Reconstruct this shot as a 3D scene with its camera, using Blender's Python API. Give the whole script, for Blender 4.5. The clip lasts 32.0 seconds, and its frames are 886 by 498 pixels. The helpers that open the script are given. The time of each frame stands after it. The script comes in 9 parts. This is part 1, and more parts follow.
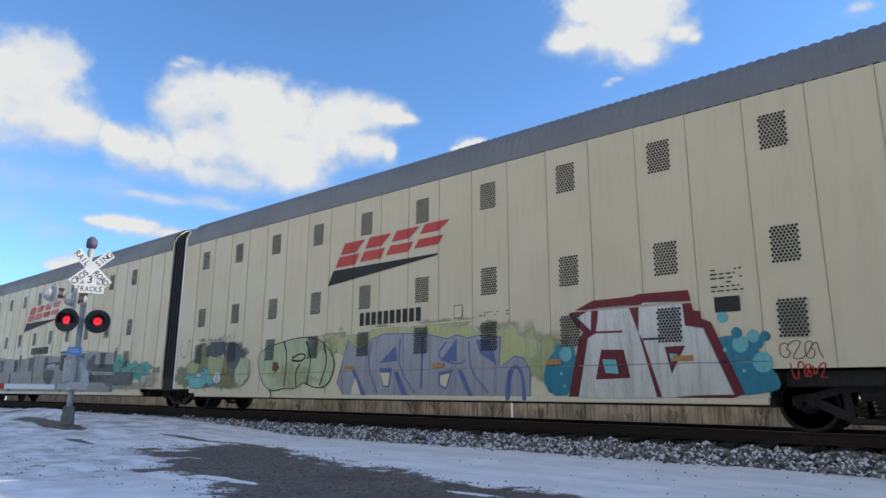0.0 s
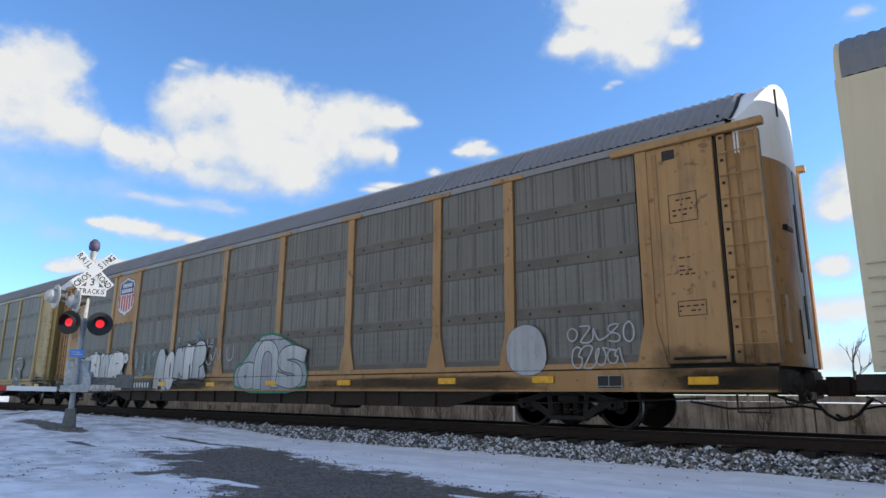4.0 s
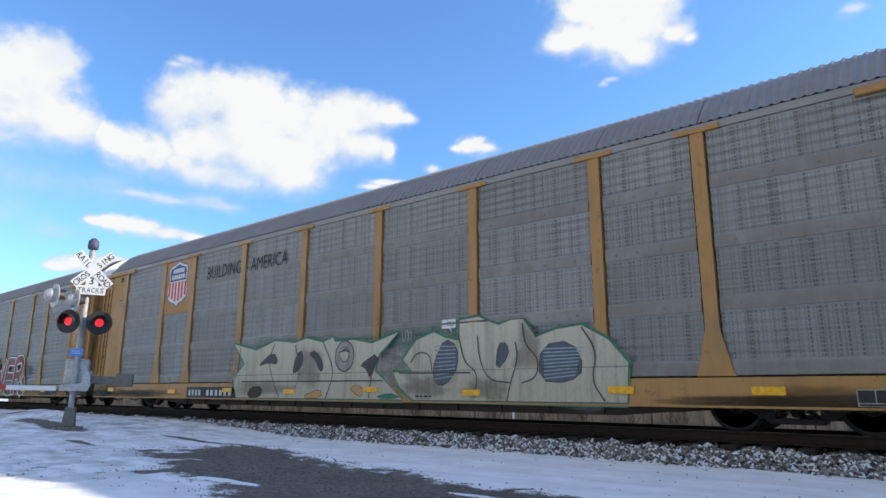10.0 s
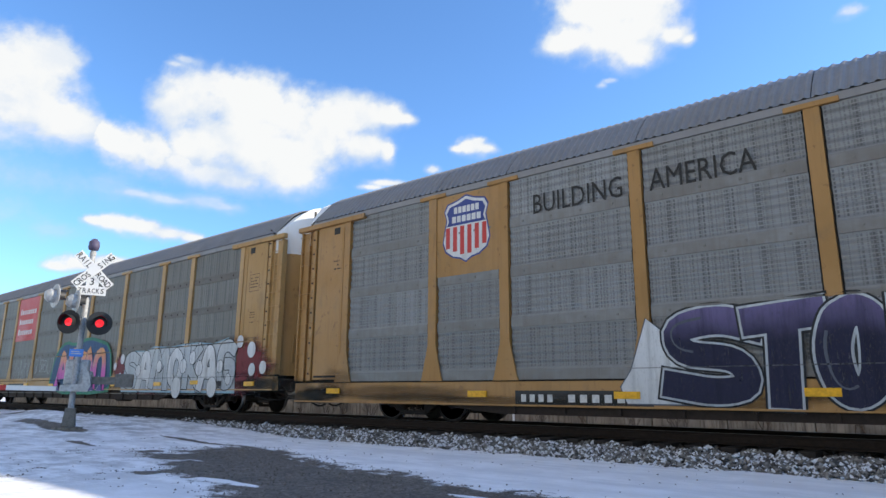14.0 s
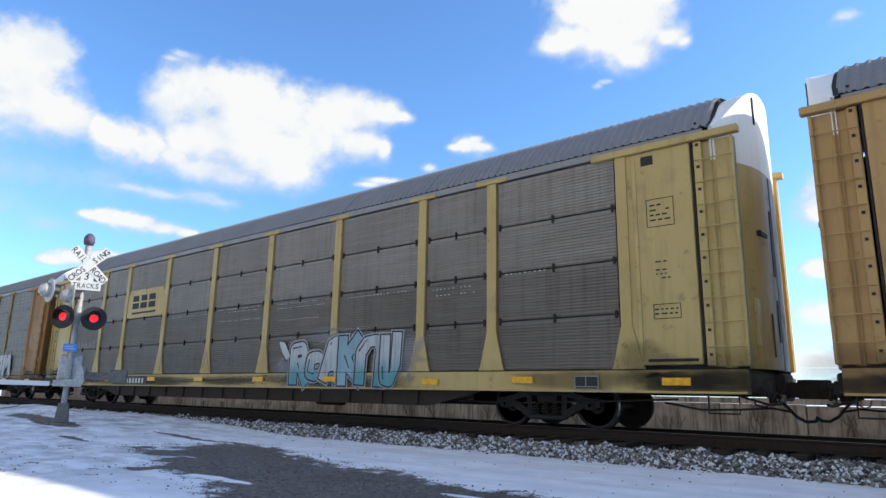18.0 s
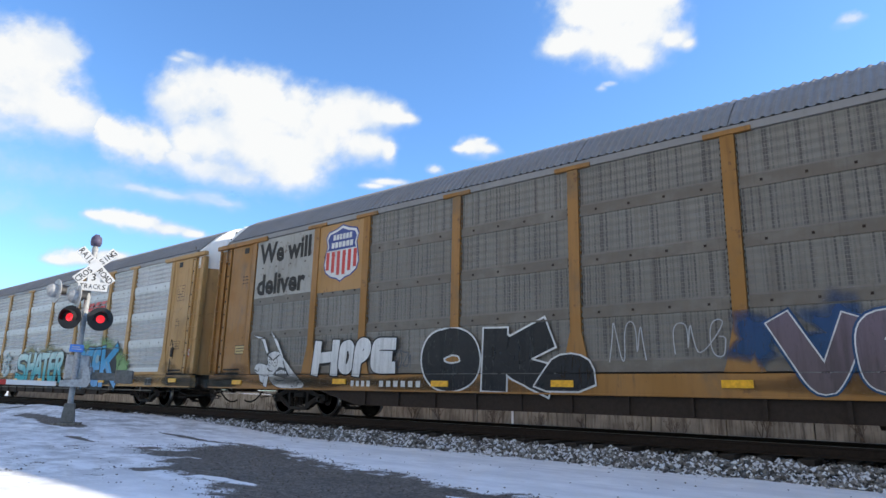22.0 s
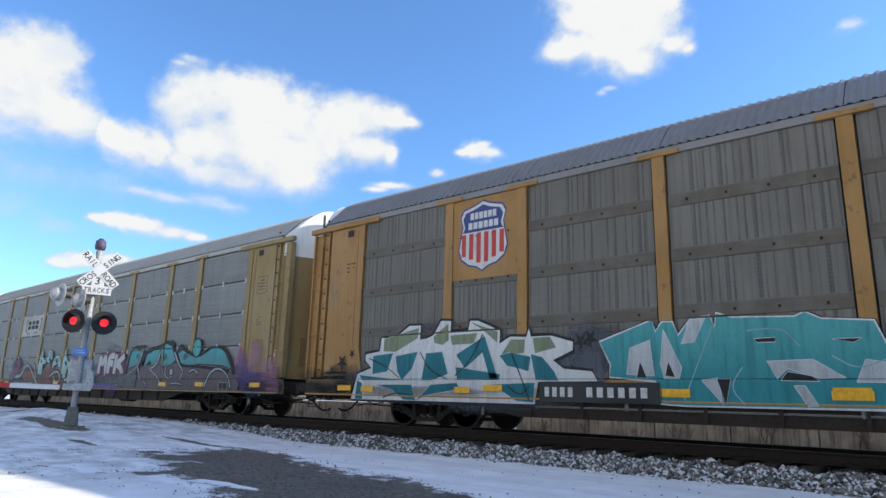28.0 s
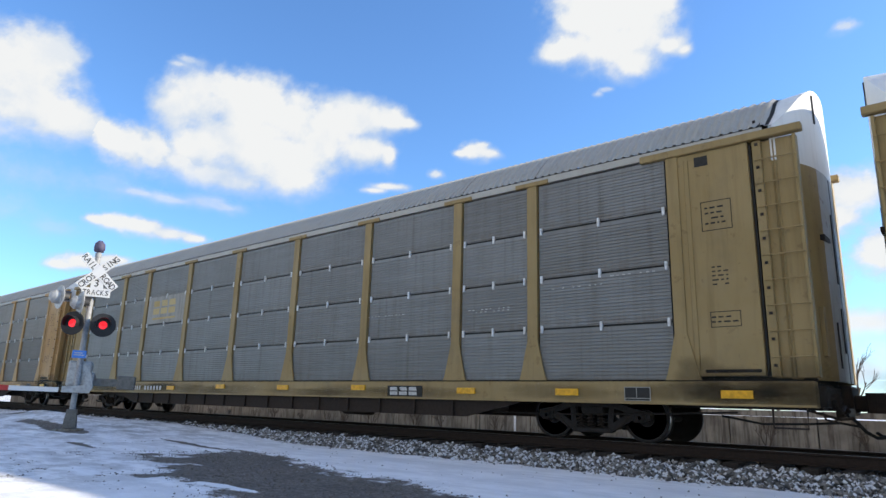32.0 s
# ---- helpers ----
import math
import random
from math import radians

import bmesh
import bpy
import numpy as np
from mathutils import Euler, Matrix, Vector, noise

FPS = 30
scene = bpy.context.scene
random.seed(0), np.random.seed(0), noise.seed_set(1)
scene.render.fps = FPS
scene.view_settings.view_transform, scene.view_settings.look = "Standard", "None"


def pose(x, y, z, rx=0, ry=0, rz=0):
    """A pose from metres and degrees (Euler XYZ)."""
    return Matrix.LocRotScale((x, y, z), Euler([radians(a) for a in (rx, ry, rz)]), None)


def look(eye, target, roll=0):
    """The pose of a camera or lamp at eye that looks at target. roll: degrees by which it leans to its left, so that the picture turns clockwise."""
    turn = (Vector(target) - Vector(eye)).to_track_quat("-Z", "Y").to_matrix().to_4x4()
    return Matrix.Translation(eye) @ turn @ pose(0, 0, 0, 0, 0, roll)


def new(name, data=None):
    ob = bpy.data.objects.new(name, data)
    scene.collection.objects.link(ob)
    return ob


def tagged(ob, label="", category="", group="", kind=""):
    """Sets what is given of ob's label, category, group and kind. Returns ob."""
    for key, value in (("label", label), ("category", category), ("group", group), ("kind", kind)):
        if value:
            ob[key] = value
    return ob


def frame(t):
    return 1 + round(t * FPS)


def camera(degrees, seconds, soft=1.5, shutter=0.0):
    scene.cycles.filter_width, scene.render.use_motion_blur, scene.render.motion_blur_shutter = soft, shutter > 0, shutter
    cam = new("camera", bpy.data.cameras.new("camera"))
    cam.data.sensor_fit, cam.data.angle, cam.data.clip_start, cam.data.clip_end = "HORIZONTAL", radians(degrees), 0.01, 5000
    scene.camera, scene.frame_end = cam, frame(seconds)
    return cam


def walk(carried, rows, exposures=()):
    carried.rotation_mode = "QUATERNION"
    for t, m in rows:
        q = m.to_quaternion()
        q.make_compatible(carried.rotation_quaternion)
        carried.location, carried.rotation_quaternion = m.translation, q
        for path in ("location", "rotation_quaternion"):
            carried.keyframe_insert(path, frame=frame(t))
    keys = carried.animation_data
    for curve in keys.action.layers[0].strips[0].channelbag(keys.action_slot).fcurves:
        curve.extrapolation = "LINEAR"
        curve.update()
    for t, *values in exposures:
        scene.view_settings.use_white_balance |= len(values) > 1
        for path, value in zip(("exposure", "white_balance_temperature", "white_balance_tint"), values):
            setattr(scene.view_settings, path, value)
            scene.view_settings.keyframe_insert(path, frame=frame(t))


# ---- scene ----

EXPOSURE, SKY, SUN, CLOUD = 1.03, 0.135, 3.4, 0.485

# ---------------------------------------------------------------- camera
EYE = Vector((0.0, -12.0, 0.58))
cam = camera(68.75, 32.0, soft=1.48)


def aim(turn, tilt, roll):
    a, e = radians(turn), radians(tilt)
    return look(EYE, EYE + Vector((math.sin(a) * math.cos(e), math.cos(a) * math.cos(e), math.sin(e))), roll)


walk(cam, [(t, aim(a, e, r)) for t, a, e, r in (
    (0.00, -40.08, 12.39, 0.22), (0.50, -40.03, 12.41, 0.21), (1.00, -40.03, 12.50, 0.15), (1.50, -40.01, 12.59, 0.17),
    (2.00, -40.11, 12.62, 0.18), (2.50, -40.17, 12.67, 0.25), (3.00, -40.25, 12.74, 0.38), (3.50, -40.27, 12.71, 0.41),
    (5.50, -40.26, 12.63, 0.42), (6.25, -40.25, 12.55, 0.43), (7.00, -40.22, 12.62, 0.45), (7.75, -40.17, 12.59, 0.37),
    (8.50, -40.18, 12.53, 0.34), (9.25, -40.19, 12.49, 0.32), (10.00, -40.20, 12.52, 0.25), (10.75, -40.35, 12.55, 0.23),
    (11.50, -40.44, 12.55, 0.25), (12.25, -40.44, 12.57, 0.28), (13.00, -40.36, 12.60, 0.32), (13.75, -40.29, 12.64, 0.40),
    (14.50, -40.11, 12.64, 0.43), (16.50, -39.64, 12.43, 0.90), (17.25, -39.79, 12.50, 1.02), (18.00, -39.90, 12.59, 1.06),
    (18.75, -39.90, 12.63, 1.02), (19.50, -40.03, 12.67, 1.06), (20.25, -40.10, 12.70, 1.18), (21.00, -40.22, 12.69, 1.23),
    (21.75, -40.36, 12.75, 1.35), (22.50, -40.46, 12.86, 1.46), (23.25, -40.58, 12.94, 1.52), (24.00, -40.62, 12.99, 1.52),
    (24.75, -40.67, 13.10, 1.55), (25.50, -40.69, 13.14, 1.56), (27.50, -40.71, 13.19, 1.64), (28.25, -40.70, 13.23, 1.63),
    (29.00, -40.70, 13.29, 1.65), (29.75, -40.70, 13.30, 1.63), (30.50, -40.69, 13.32, 1.60), (31.25, -40.66, 13.37, 1.58),
    (32.00, -40.64, 13.38, 1.57))], exposures=[(t, EXPOSURE + d, 6850, 10) for t, d in (
        (0.0, -0.22), (3.5, -0.20), (5.5, 0.0), (14.5, 0.02), (22.5, 0.04), (24.0, -0.20), (25.5, -0.22), (27.5, -0.02), (29.5, -0.06), (32.0, -0.06))])

# ---------------------------------------------------------------- sky and sun
SUN_EL, SUN_AZ = radians(25.4), radians(50.0)          # azimuth from +y towards +x
world = bpy.data.worlds.new("world")
scene.world = world
world.use_nodes = True
wn = world.node_tree
wn.nodes.clear()
sky = wn.nodes.new("ShaderNodeTexSky")
sky.sky_type, sky.sun_disc = "NISHITA", False
sky.sun_elevation, sky.sun_rotation = SUN_EL, SUN_AZ
sky.altitude, sky.air_density, sky.dust_density, sky.ozone_density = 200, 1.0, 0.45, 4.5
wbg = wn.nodes.new("ShaderNodeBackground")
wbg.inputs["Strength"].default_value = SKY
wout = wn.nodes.new("ShaderNodeOutputWorld")
tint = wn.nodes.new("ShaderNodeMix")                 # deep winter blue
tint.data_type, tint.blend_type = "RGBA", "MULTIPLY"
tint.inputs[0].default_value = 1.0
tint.inputs[7].default_value = (0.735, 0.962, 1.15, 1)
wn.links.new(sky.outputs[0], tint.inputs[6])
wn.links.new(tint.outputs[2], wbg.inputs[0])
wn.links.new(wbg.outputs[0], wout.inputs[0])
sun_data = bpy.data.lights.new("sun", "SUN")
sun_data.energy, sun_data.angle, sun_data.color = SUN, radians(0.55), (1.0, 0.93, 0.81)
sun = new("sun", sun_data)
to_sun = Vector((math.sin(SUN_AZ) * math.cos(SUN_EL), math.cos(SUN_AZ) * math.cos(SUN_EL), math.sin(SUN_EL)))
sun.matrix_world = look(to_sun * 60, (0, 0, 0))

# ---------------------------------------------------------------- materials
class Net:
    """A small builder for node materials."""

    def __init__(self, name):
        self.mat = bpy.data.materials.new(name)
        self.mat.use_nodes = True
        self.t = self.mat.node_tree
        self.t.nodes.clear()
        self.out = self.t.nodes.new("ShaderNodeOutputMaterial")
        self.b = self.t.nodes.new("ShaderNodeBsdfPrincipled")
        self.t.links.new(self.b.outputs[0], self.out.inputs[0])
        co = self.t.nodes.new("ShaderNodeTexCoord")
        self.obj = co.outputs["Object"]

    def put(self, socket, value):
        if isinstance(value, bpy.types.NodeSocket):
            self.t.links.new(value, socket)
        elif isinstance(value, (tuple, list)) and len(value) == 3 and socket.type == "RGBA":
            socket.default_value = (*value, 1)
        else:
            socket.default_value = value

    def scaled(self, s, shift=(0, 0, 0)):
        n = self.t.nodes.new("ShaderNodeMapping")
        n.inputs["Scale"].default_value = s
        n.inputs["Location"].default_value = shift
        self.put(n.inputs["Vector"], self.obj)
        return n.outputs[0]

    def noise(self, scale, detail=4, rough=0.55, stretch=(1, 1, 1)):
        n = self.t.nodes.new("ShaderNodeTexNoise")
        n.inputs["Scale"].default_value, n.inputs["Detail"].default_value, n.inputs["Roughness"].default_value = scale, detail, rough
        v = self.t.nodes.new("ShaderNodeVectorMath")
        v.operation = "ADD"
        self.put(v.inputs[0], self.scaled(stretch))
        rnd = self.t.nodes.new("ShaderNodeObjectInfo")
        k = self.math("MULTIPLY", rnd.outputs["Random"], 37.0)
        self.put(v.inputs[1], k)
        self.put(n.inputs["Vector"], v.outputs[0])
        return n.outputs["Fac"]

    def math(self, op, a, b=0.0, clamp=False):
        n = self.t.nodes.new("ShaderNodeMath")
        n.operation, n.use_clamp = op, clamp
        self.put(n.inputs[0], a)
        self.put(n.inputs[1], b)
        return n.outputs[0]

    def ramp(self, v, lo, hi, a=0.0, b=1.0):
        n = self.t.nodes.new("ShaderNodeMapRange")
        n.interpolation_type = "SMOOTHSTEP"
        for k, x in (("Value", v), ("From Min", lo), ("From Max", hi), ("To Min", a), ("To Max", b)):
            self.put(n.inputs[k], x)
        return n.outputs[0]

    def mix(self, f, a, b):
        n = self.t.nodes.new("ShaderNodeMix")
        n.data_type = "RGBA"
        self.put(n.inputs[0], f)
        self.put(n.inputs[6], a)
        self.put(n.inputs[7], b)
        return n.outputs[2]

    def axis(self, k):
        n = self.t.nodes.new("ShaderNodeSeparateXYZ")
        self.put(n.inputs[0], self.obj)
        return n.outputs[k]

    def bump(self, h, strength, distance=0.01):
        n = self.t.nodes.new("ShaderNodeBump")
        n.inputs["Strength"].default_value, n.inputs["Distance"].default_value = strength, distance
        self.put(n.inputs["Height"], h)
        self.put(self.b.inputs["Normal"], n.outputs[0])

    def done(self, color, rough, metal=0.0):
        self.put(self.b.inputs["Base Color"], color)
        self.put(self.b.inputs["Roughness"], rough)
        self.put(self.b.inputs["Metallic"], metal)
        return self.mat


MATS = {}


def shade(c, k):
    return tuple(min(1.0, v * k) for v in c)


def paint(name, col, rough=0.5, wear=0.5, rust=0.0):
    """Weathered enamel: blotches, vertical run-off streaks, fine grain; optional rust."""
    if name in MATS:
        return MATS[name]
    n = Net(name)
    big = n.ramp(n.noise(0.8, 5), 0.35, 0.7)
    streak = n.ramp(n.noise(1.0, 4, 0.6, (7, 7, 0.5)), 0.48, 0.75)
    grain = n.noise(60, 3, 0.7)
    c = n.mix(n.math("MULTIPLY", big, 0.55 * wear), col, shade(col, 0.72))
    c = n.mix(n.math("MULTIPLY", streak, 0.6 * wear), c, shade((col[0] * 0.9, col[1] * 0.82, col[2] * 0.75), 0.55))
    c = n.mix(n.math("MULTIPLY", grain, 0.25), c, shade(col, 0.8))
    if rust:
        soot = n.ramp(n.noise(1.7, 6, 0.65, (1, 1, 0.6)), 0.50, 0.74)
        c = n.mix(n.math("MULTIPLY", soot, min(0.75, 2.2 * rust)), c, (0.11, 0.085, 0.055))
        drip = n.ramp(n.noise(1.0, 5, 0.7, (16, 16, 0.9)), 0.58, 0.72)
        c = n.mix(n.math("MULTIPLY", drip, min(0.8, 2.0 * rust)), c, (0.085, 0.055, 0.03))
        spots = n.ramp(n.noise(5, 6, 0.65), 0.60, 0.67)
        c = n.mix(n.math("MULTIPLY", spots, min(0.9, 2.5 * rust)), c, (0.10, 0.045, 0.02))
    n.bump(grain, 0.15, 0.004)
    n.b.inputs["Specular IOR Level"].default_value = 0.42
    MATS[name] = n.done(c, n.ramp(big, 0, 1, rough, min(1, rough + 0.2)))
    return MATS[name]


def perforated(name, col, holes=0.8, metal=0.25, wear=0.6, dash=0.62, shade_and_dots=0.0):
    """Galvanised side sheet: dotted columns of holes, plain lapped bands, dirt runs, painted shade in the ripples."""
    if name in MATS:
        return MATS[name]
    n = Net(name)
    x, z = n.axis(0), n.axis(2)

    def tooth(v, period, width, shift=0.0):
        q = n.math("FRACT", n.math("ADD", n.math("DIVIDE", v, period), shift))
        return n.math("LESS_THAN", q, width)

    def slot(period, width, shift):
        q = n.math("FRACT", n.math("ADD", n.math("DIVIDE", x, period), shift))
        d = n.math("ABSOLUTE", n.math("SUBTRACT", q, 0.5))
        return n.ramp(d, width * 0.35, width, 1.0, 0.0)

    wobble = n.noise(1.3, 2, 0.6, (3.2, 1, 0.02))
    fray = n.ramp(n.noise(3.0, 3, 0.6, (3.0, 1, 0.8)), 0.30, 0.62, 0.35, 1.0)
    col_a = n.math("MULTIPLY", slot(0.118, 0.19, 0.0), n.ramp(wobble, 0.38, 0.56))
    col_c = n.math("MULTIPLY", slot(0.057, 0.20, 0.2), n.ramp(wobble, 0.60, 0.66))
    col_b = n.math("MAXIMUM", n.math("MULTIPLY", slot(0.47, 0.055, 0.3), 0.9), n.math("MULTIPLY", col_c, 0.7))
    col_a = n.math("MULTIPLY", col_a, fray)
    dots = n.math("MULTIPLY", n.math("MAXIMUM", col_a, col_b), tooth(z, 0.062, dash))
    inside = n.math("MULTIPLY", n.math("GREATER_THAN", z, 0.23), n.math("LESS_THAN", z, 0.97))
    hole = n.math("MULTIPLY", n.math("MULTIPLY", dots, inside), holes)
    big = n.ramp(n.noise(0.7, 5), 0.35, 0.7)
    run = n.ramp(n.noise(1.0, 4, 0.6, (9, 9, 0.35)), 0.45, 0.72)
    grain = n.noise(45, 3, 0.7)
    c = n.mix(n.math("MULTIPLY", big, wear), col, shade(col, 0.7))
    c = n.mix(n.math("MULTIPLY", run, wear), c, shade((col[0], col[1] * 0.92, col[2] * 0.84), 0.62))
    c = n.mix(n.math("MULTIPLY", grain, 0.2), c, shade(col, 1.25))
    rnd = n.t.nodes.new("ShaderNodeObjectInfo")
    c = n.mix(n.math("MULTIPLY", rnd.outputs["Random"], 0.5), c, shade((col[0], col[1] * 0.95, col[2] * 0.88), 0.68))
    stain = n.ramp(n.noise(1.0, 5, 0.65, (5, 5, 0.22)), 0.54, 0.70)
    c = n.mix(n.math("MULTIPLY", stain, wear * 0.75), c, shade((col[0], col[1] * 0.86, col[2] * 0.74), 0.5))
    if holes:
        lap = n.math("MULTIPLY", n.ramp(z, 0.17, 0.25, 1.0, 0.0), n.ramp(n.noise(1.6, 4, 0.6, (1.2, 1, 2.0)), 0.28, 0.6, 0.35, 1.0))
        c = n.mix(n.math("MULTIPLY", lap, min(1.0, 1.5 * wear) if wear > 0.4 else 0.0), c, shade((col[0] * 0.92, col[1] * 0.82, col[2] * 0.73), 0.58))
        leak = n.ramp(n.noise(1.0, 5, 0.7, (22, 22, 0.5)), 0.56, 0.70)
        c = n.mix(n.math("MULTIPLY", leak, wear * 0.5), c, (0.075, 0.058, 0.043))
    else:
        haze = n.ramp(n.noise(1.0, 5, 0.65, (0.7, 1, 11)), 0.42, 0.68)
        c = n.mix(n.math("MULTIPLY", haze, 0.36 * wear), c, shade((col[0], col[1] * 1.02, col[2] * 1.05), 1.35))
    foot = n.math("MULTIPLY", n.ramp(z, 0.02, 0.26, 1.0, 0.0), n.ramp(n.noise(2.5, 4, 0.6, (3, 1, 0.4)), 0.35, 0.65))
    c = n.mix(n.math("MULTIPLY", foot, wear * 0.6), c, (0.13, 0.10, 0.075))
    if shade_and_dots:
        # shade of the ripples painted in as dark horizontal bands
        rib_shade = n.ramp(n.math("SINE", n.math("MULTIPLY", n.math("SUBTRACT", z, 0.213), 2 * math.pi / 0.155)), -0.9, 0.9)
        rib_shade = n.math("MULTIPLY", n.math("MULTIPLY", rib_shade, inside), n.ramp(n.noise(0.8, 4, 0.6, (1, 1, 0.5)), 0.3, 0.7, 0.4 * shade_and_dots, shade_and_dots))
        c = n.mix(rib_shade, c, shade(col, 0.35))
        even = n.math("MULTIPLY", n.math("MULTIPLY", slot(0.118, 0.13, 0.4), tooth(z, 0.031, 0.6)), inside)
        c = n.mix(n.math("MULTIPLY", even, 0.8 * shade_and_dots), c, (0.03, 0.03, 0.03))
    c = n.mix(hole, c, (0.022, 0.022, 0.022))
    n.bump(grain, 0.15, 0.004)
    MATS[name] = n.done(c, 0.55, metal)
    return MATS[name]


def fade(name, low, high, z0, z1, rough=0.5, soft=False, strength=1.0):
    """Spray paint that runs from one colour at the foot to another at the top, thin and worn; soft: misty at its edge."""
    if name in MATS:
        return MATS[name]
    n = Net(name)
    f = n.math("ADD", n.axis(2), n.math("MULTIPLY", n.math("SUBTRACT", n.noise(1.6, 4), 0.5), 0.7 * (z1 - z0)))
    c = n.mix(n.ramp(f, z0, z1), low, high)
    dirt = n.ramp(n.noise(1.0, 4, 0.6, (8, 8, 0.5)), 0.45, 0.75)
    c = n.mix(n.math("MULTIPLY", dirt, 0.5), c, shade(low, 0.45))
    speck = n.ramp(n.noise(28, 2, 0.6, (4, 1, 0.6)), 0.60, 0.68)
    c = n.mix(n.math("MULTIPLY", speck, 0.40), c, (0.08, 0.08, 0.08))
    n.b.inputs["Specular IOR Level"].default_value = 0.12
    n.done(c, rough)
    worn = n.ramp(n.noise(1.0, 5, 0.7, (11, 3, 1.6)), 0.50, 0.72, 0.985, 0.80)
    worn = n.math("MULTIPLY", worn, n.ramp(n.noise(13, 4, 0.72, (1.5, 1, 0.8)), 0.56, 0.70, 1.0, 0.84))
    joint = n.math("ABSOLUTE", n.math("SUBTRACT", n.axis(2), 2.0))
    worn = n.math("MULTIPLY", worn, n.ramp(joint, 0.010, 0.024))
    seam = n.math("ABSOLUTE", n.math("SUBTRACT", n.axis(2), 1.03))
    worn = n.math("MULTIPLY", worn, n.ramp(seam, 0.004, 0.014, 0.5, 1.0))
    if soft:
        at = n.t.nodes.new("ShaderNodeAttribute")
        at.attribute_name = "cover"
        mist = n.math("ADD", at.outputs["Fac"], n.math("MULTIPLY", n.math("SUBTRACT", n.noise(3.2, 6, 0.68), 0.5), 0.55))
        worn = n.math("MULTIPLY", worn, n.ramp(mist, 0.08, 0.95, 0.0, strength))
    tr = n.t.nodes.new("ShaderNodeBsdfTransparent")
    mx = n.t.nodes.new("ShaderNodeMixShader")
    n.put(mx.inputs[0], worn)
    n.put(mx.inputs[1], tr.outputs[0])
    n.put(mx.inputs[2], n.b.outputs[0])
    n.put(n.out.inputs["Surface"], mx.outputs[0])
    MATS[name] = n.mat
    return MATS[name]


def plain(name, col, rough=0.6, metal=0.0):
    if name in MATS:
        return MATS[name]
    n = Net(name)
    g = n.noise(14, 5, 0.65)
    c = n.mix(n.ramp(g, 0.3, 0.75), col, shade(col, 0.62))
    n.bump(g, 0.2, 0.006)
    n.b.inputs["Specular IOR Level"].default_value = 0.3
    MATS[name] = n.done(c, rough, metal)
    return MATS[name]


def glow(name, col, strength):
    n = Net(name)
    n.put(n.b.inputs["Emission Color"], col)
    n.b.inputs["Emission Strength"].default_value = strength
    MATS[name] = n.done(shade(col, 0.5), 0.25)
    return MATS[name]


def ground_material():
    n = Net("snow_and_asphalt")
    a = n.t.nodes.new("ShaderNodeAttribute")
    a.attribute_name = "snow"
    cover = a.outputs["Fac"]
    fine = n.noise(3.2, 8, 0.72, (0.9, 1.1, 1))
    tiny = n.noise(26, 5, 0.78)
    grit = n.t.nodes.new("ShaderNodeTexVoronoi")
    grit.inputs["Scale"].default_value = 17
    n.put(grit.inputs["Vector"], n.obj)
    edge = n.math("ADD", cover, n.math("MULTIPLY", n.math("SUBTRACT", fine, 0.5), 1.25))
    edge = n.math("ADD", edge, n.math("MULTIPLY", n.math("SUBTRACT", tiny, 0.5), 0.35))
    m = n.ramp(edge, 0.43, 0.60)
    asphalt = n.mix(n.ramp(tiny, 0.35, 0.7), (0.075, 0.062, 0.050), (0.32, 0.27, 0.22))
    asphalt = n.mix(n.ramp(grit.outputs["Distance"], 0.08, 0.22, 0.8, 0.0), asphalt, (0.34, 0.30, 0.25))
    asphalt = n.mix(n.math("MULTIPLY", n.ramp(n.noise(1.1, 4), 0.4, 0.7), 0.5), asphalt, (0.098, 0.083, 0.068))
    snow = n.mix(n.ramp(n.noise(1.3, 6, 0.65, (0.8, 1.1, 1)), 0.3, 0.75), (0.95, 0.95, 0.955), (0.89, 0.89, 0.90))
    dirty = n.ramp(n.noise(1.5, 8, 0.72, (0.8, 1.2, 1)), 0.38, 0.62)
    road = n.ramp(n.axis(0), -18.0, -10.0, 0.95, 0.22)       # road salt and slush towards the crossing
    road = n.math("MAXIMUM", road, n.math("MULTIPLY", n.ramp(n.axis(1), -7.2, -5.6, 0.75, 0.0), n.ramp(n.axis(0), -9.5, -6.5, 1.0, 0.3)))
    snow = n.mix(n.math("MULTIPLY", dirty, road), snow, (0.36, 0.345, 0.33))
    pits = n.ramp(n.noise(8, 6, 0.75), 0.60, 0.70)
    snow = n.mix(n.math("MULTIPLY", pits, 0.18), snow, (0.30, 0.29, 0.28))
    track = n.ramp(n.noise(1.0, 5, 0.6, (0.16, 2.6, 1)), 0.44, 0.66)
    snow = n.mix(n.math("MULTIPLY", track, 0.40), snow, (0.66, 0.67, 0.68))
    fleck = n.ramp(n.noise(19, 4, 0.7, (0.8, 1.3, 1)), 0.63, 0.70)
    asphalt = n.mix(n.math("MULTIPLY", fleck, 0.28), asphalt, (0.55, 0.54, 0.53))
    crumb = n.ramp(n.noise(12, 5, 0.75), 0.40, 0.60)
    asphalt = n.mix(n.math("MULTIPLY", crumb, 0.55), asphalt, (0.034, 0.029, 0.024))
    n.put(n.b.inputs["Base Color"], n.mix(m, asphalt, snow))
    n.put(n.b.inputs["Roughness"], n.ramp(m, 0, 1, 0.85, 0.7))
    n.bump(n.math("ADD", n.math("MULTIPLY", fine, 1.0), n.math("MULTIPLY", tiny, 0.5)), 0.45, 0.02)
    return n.mat


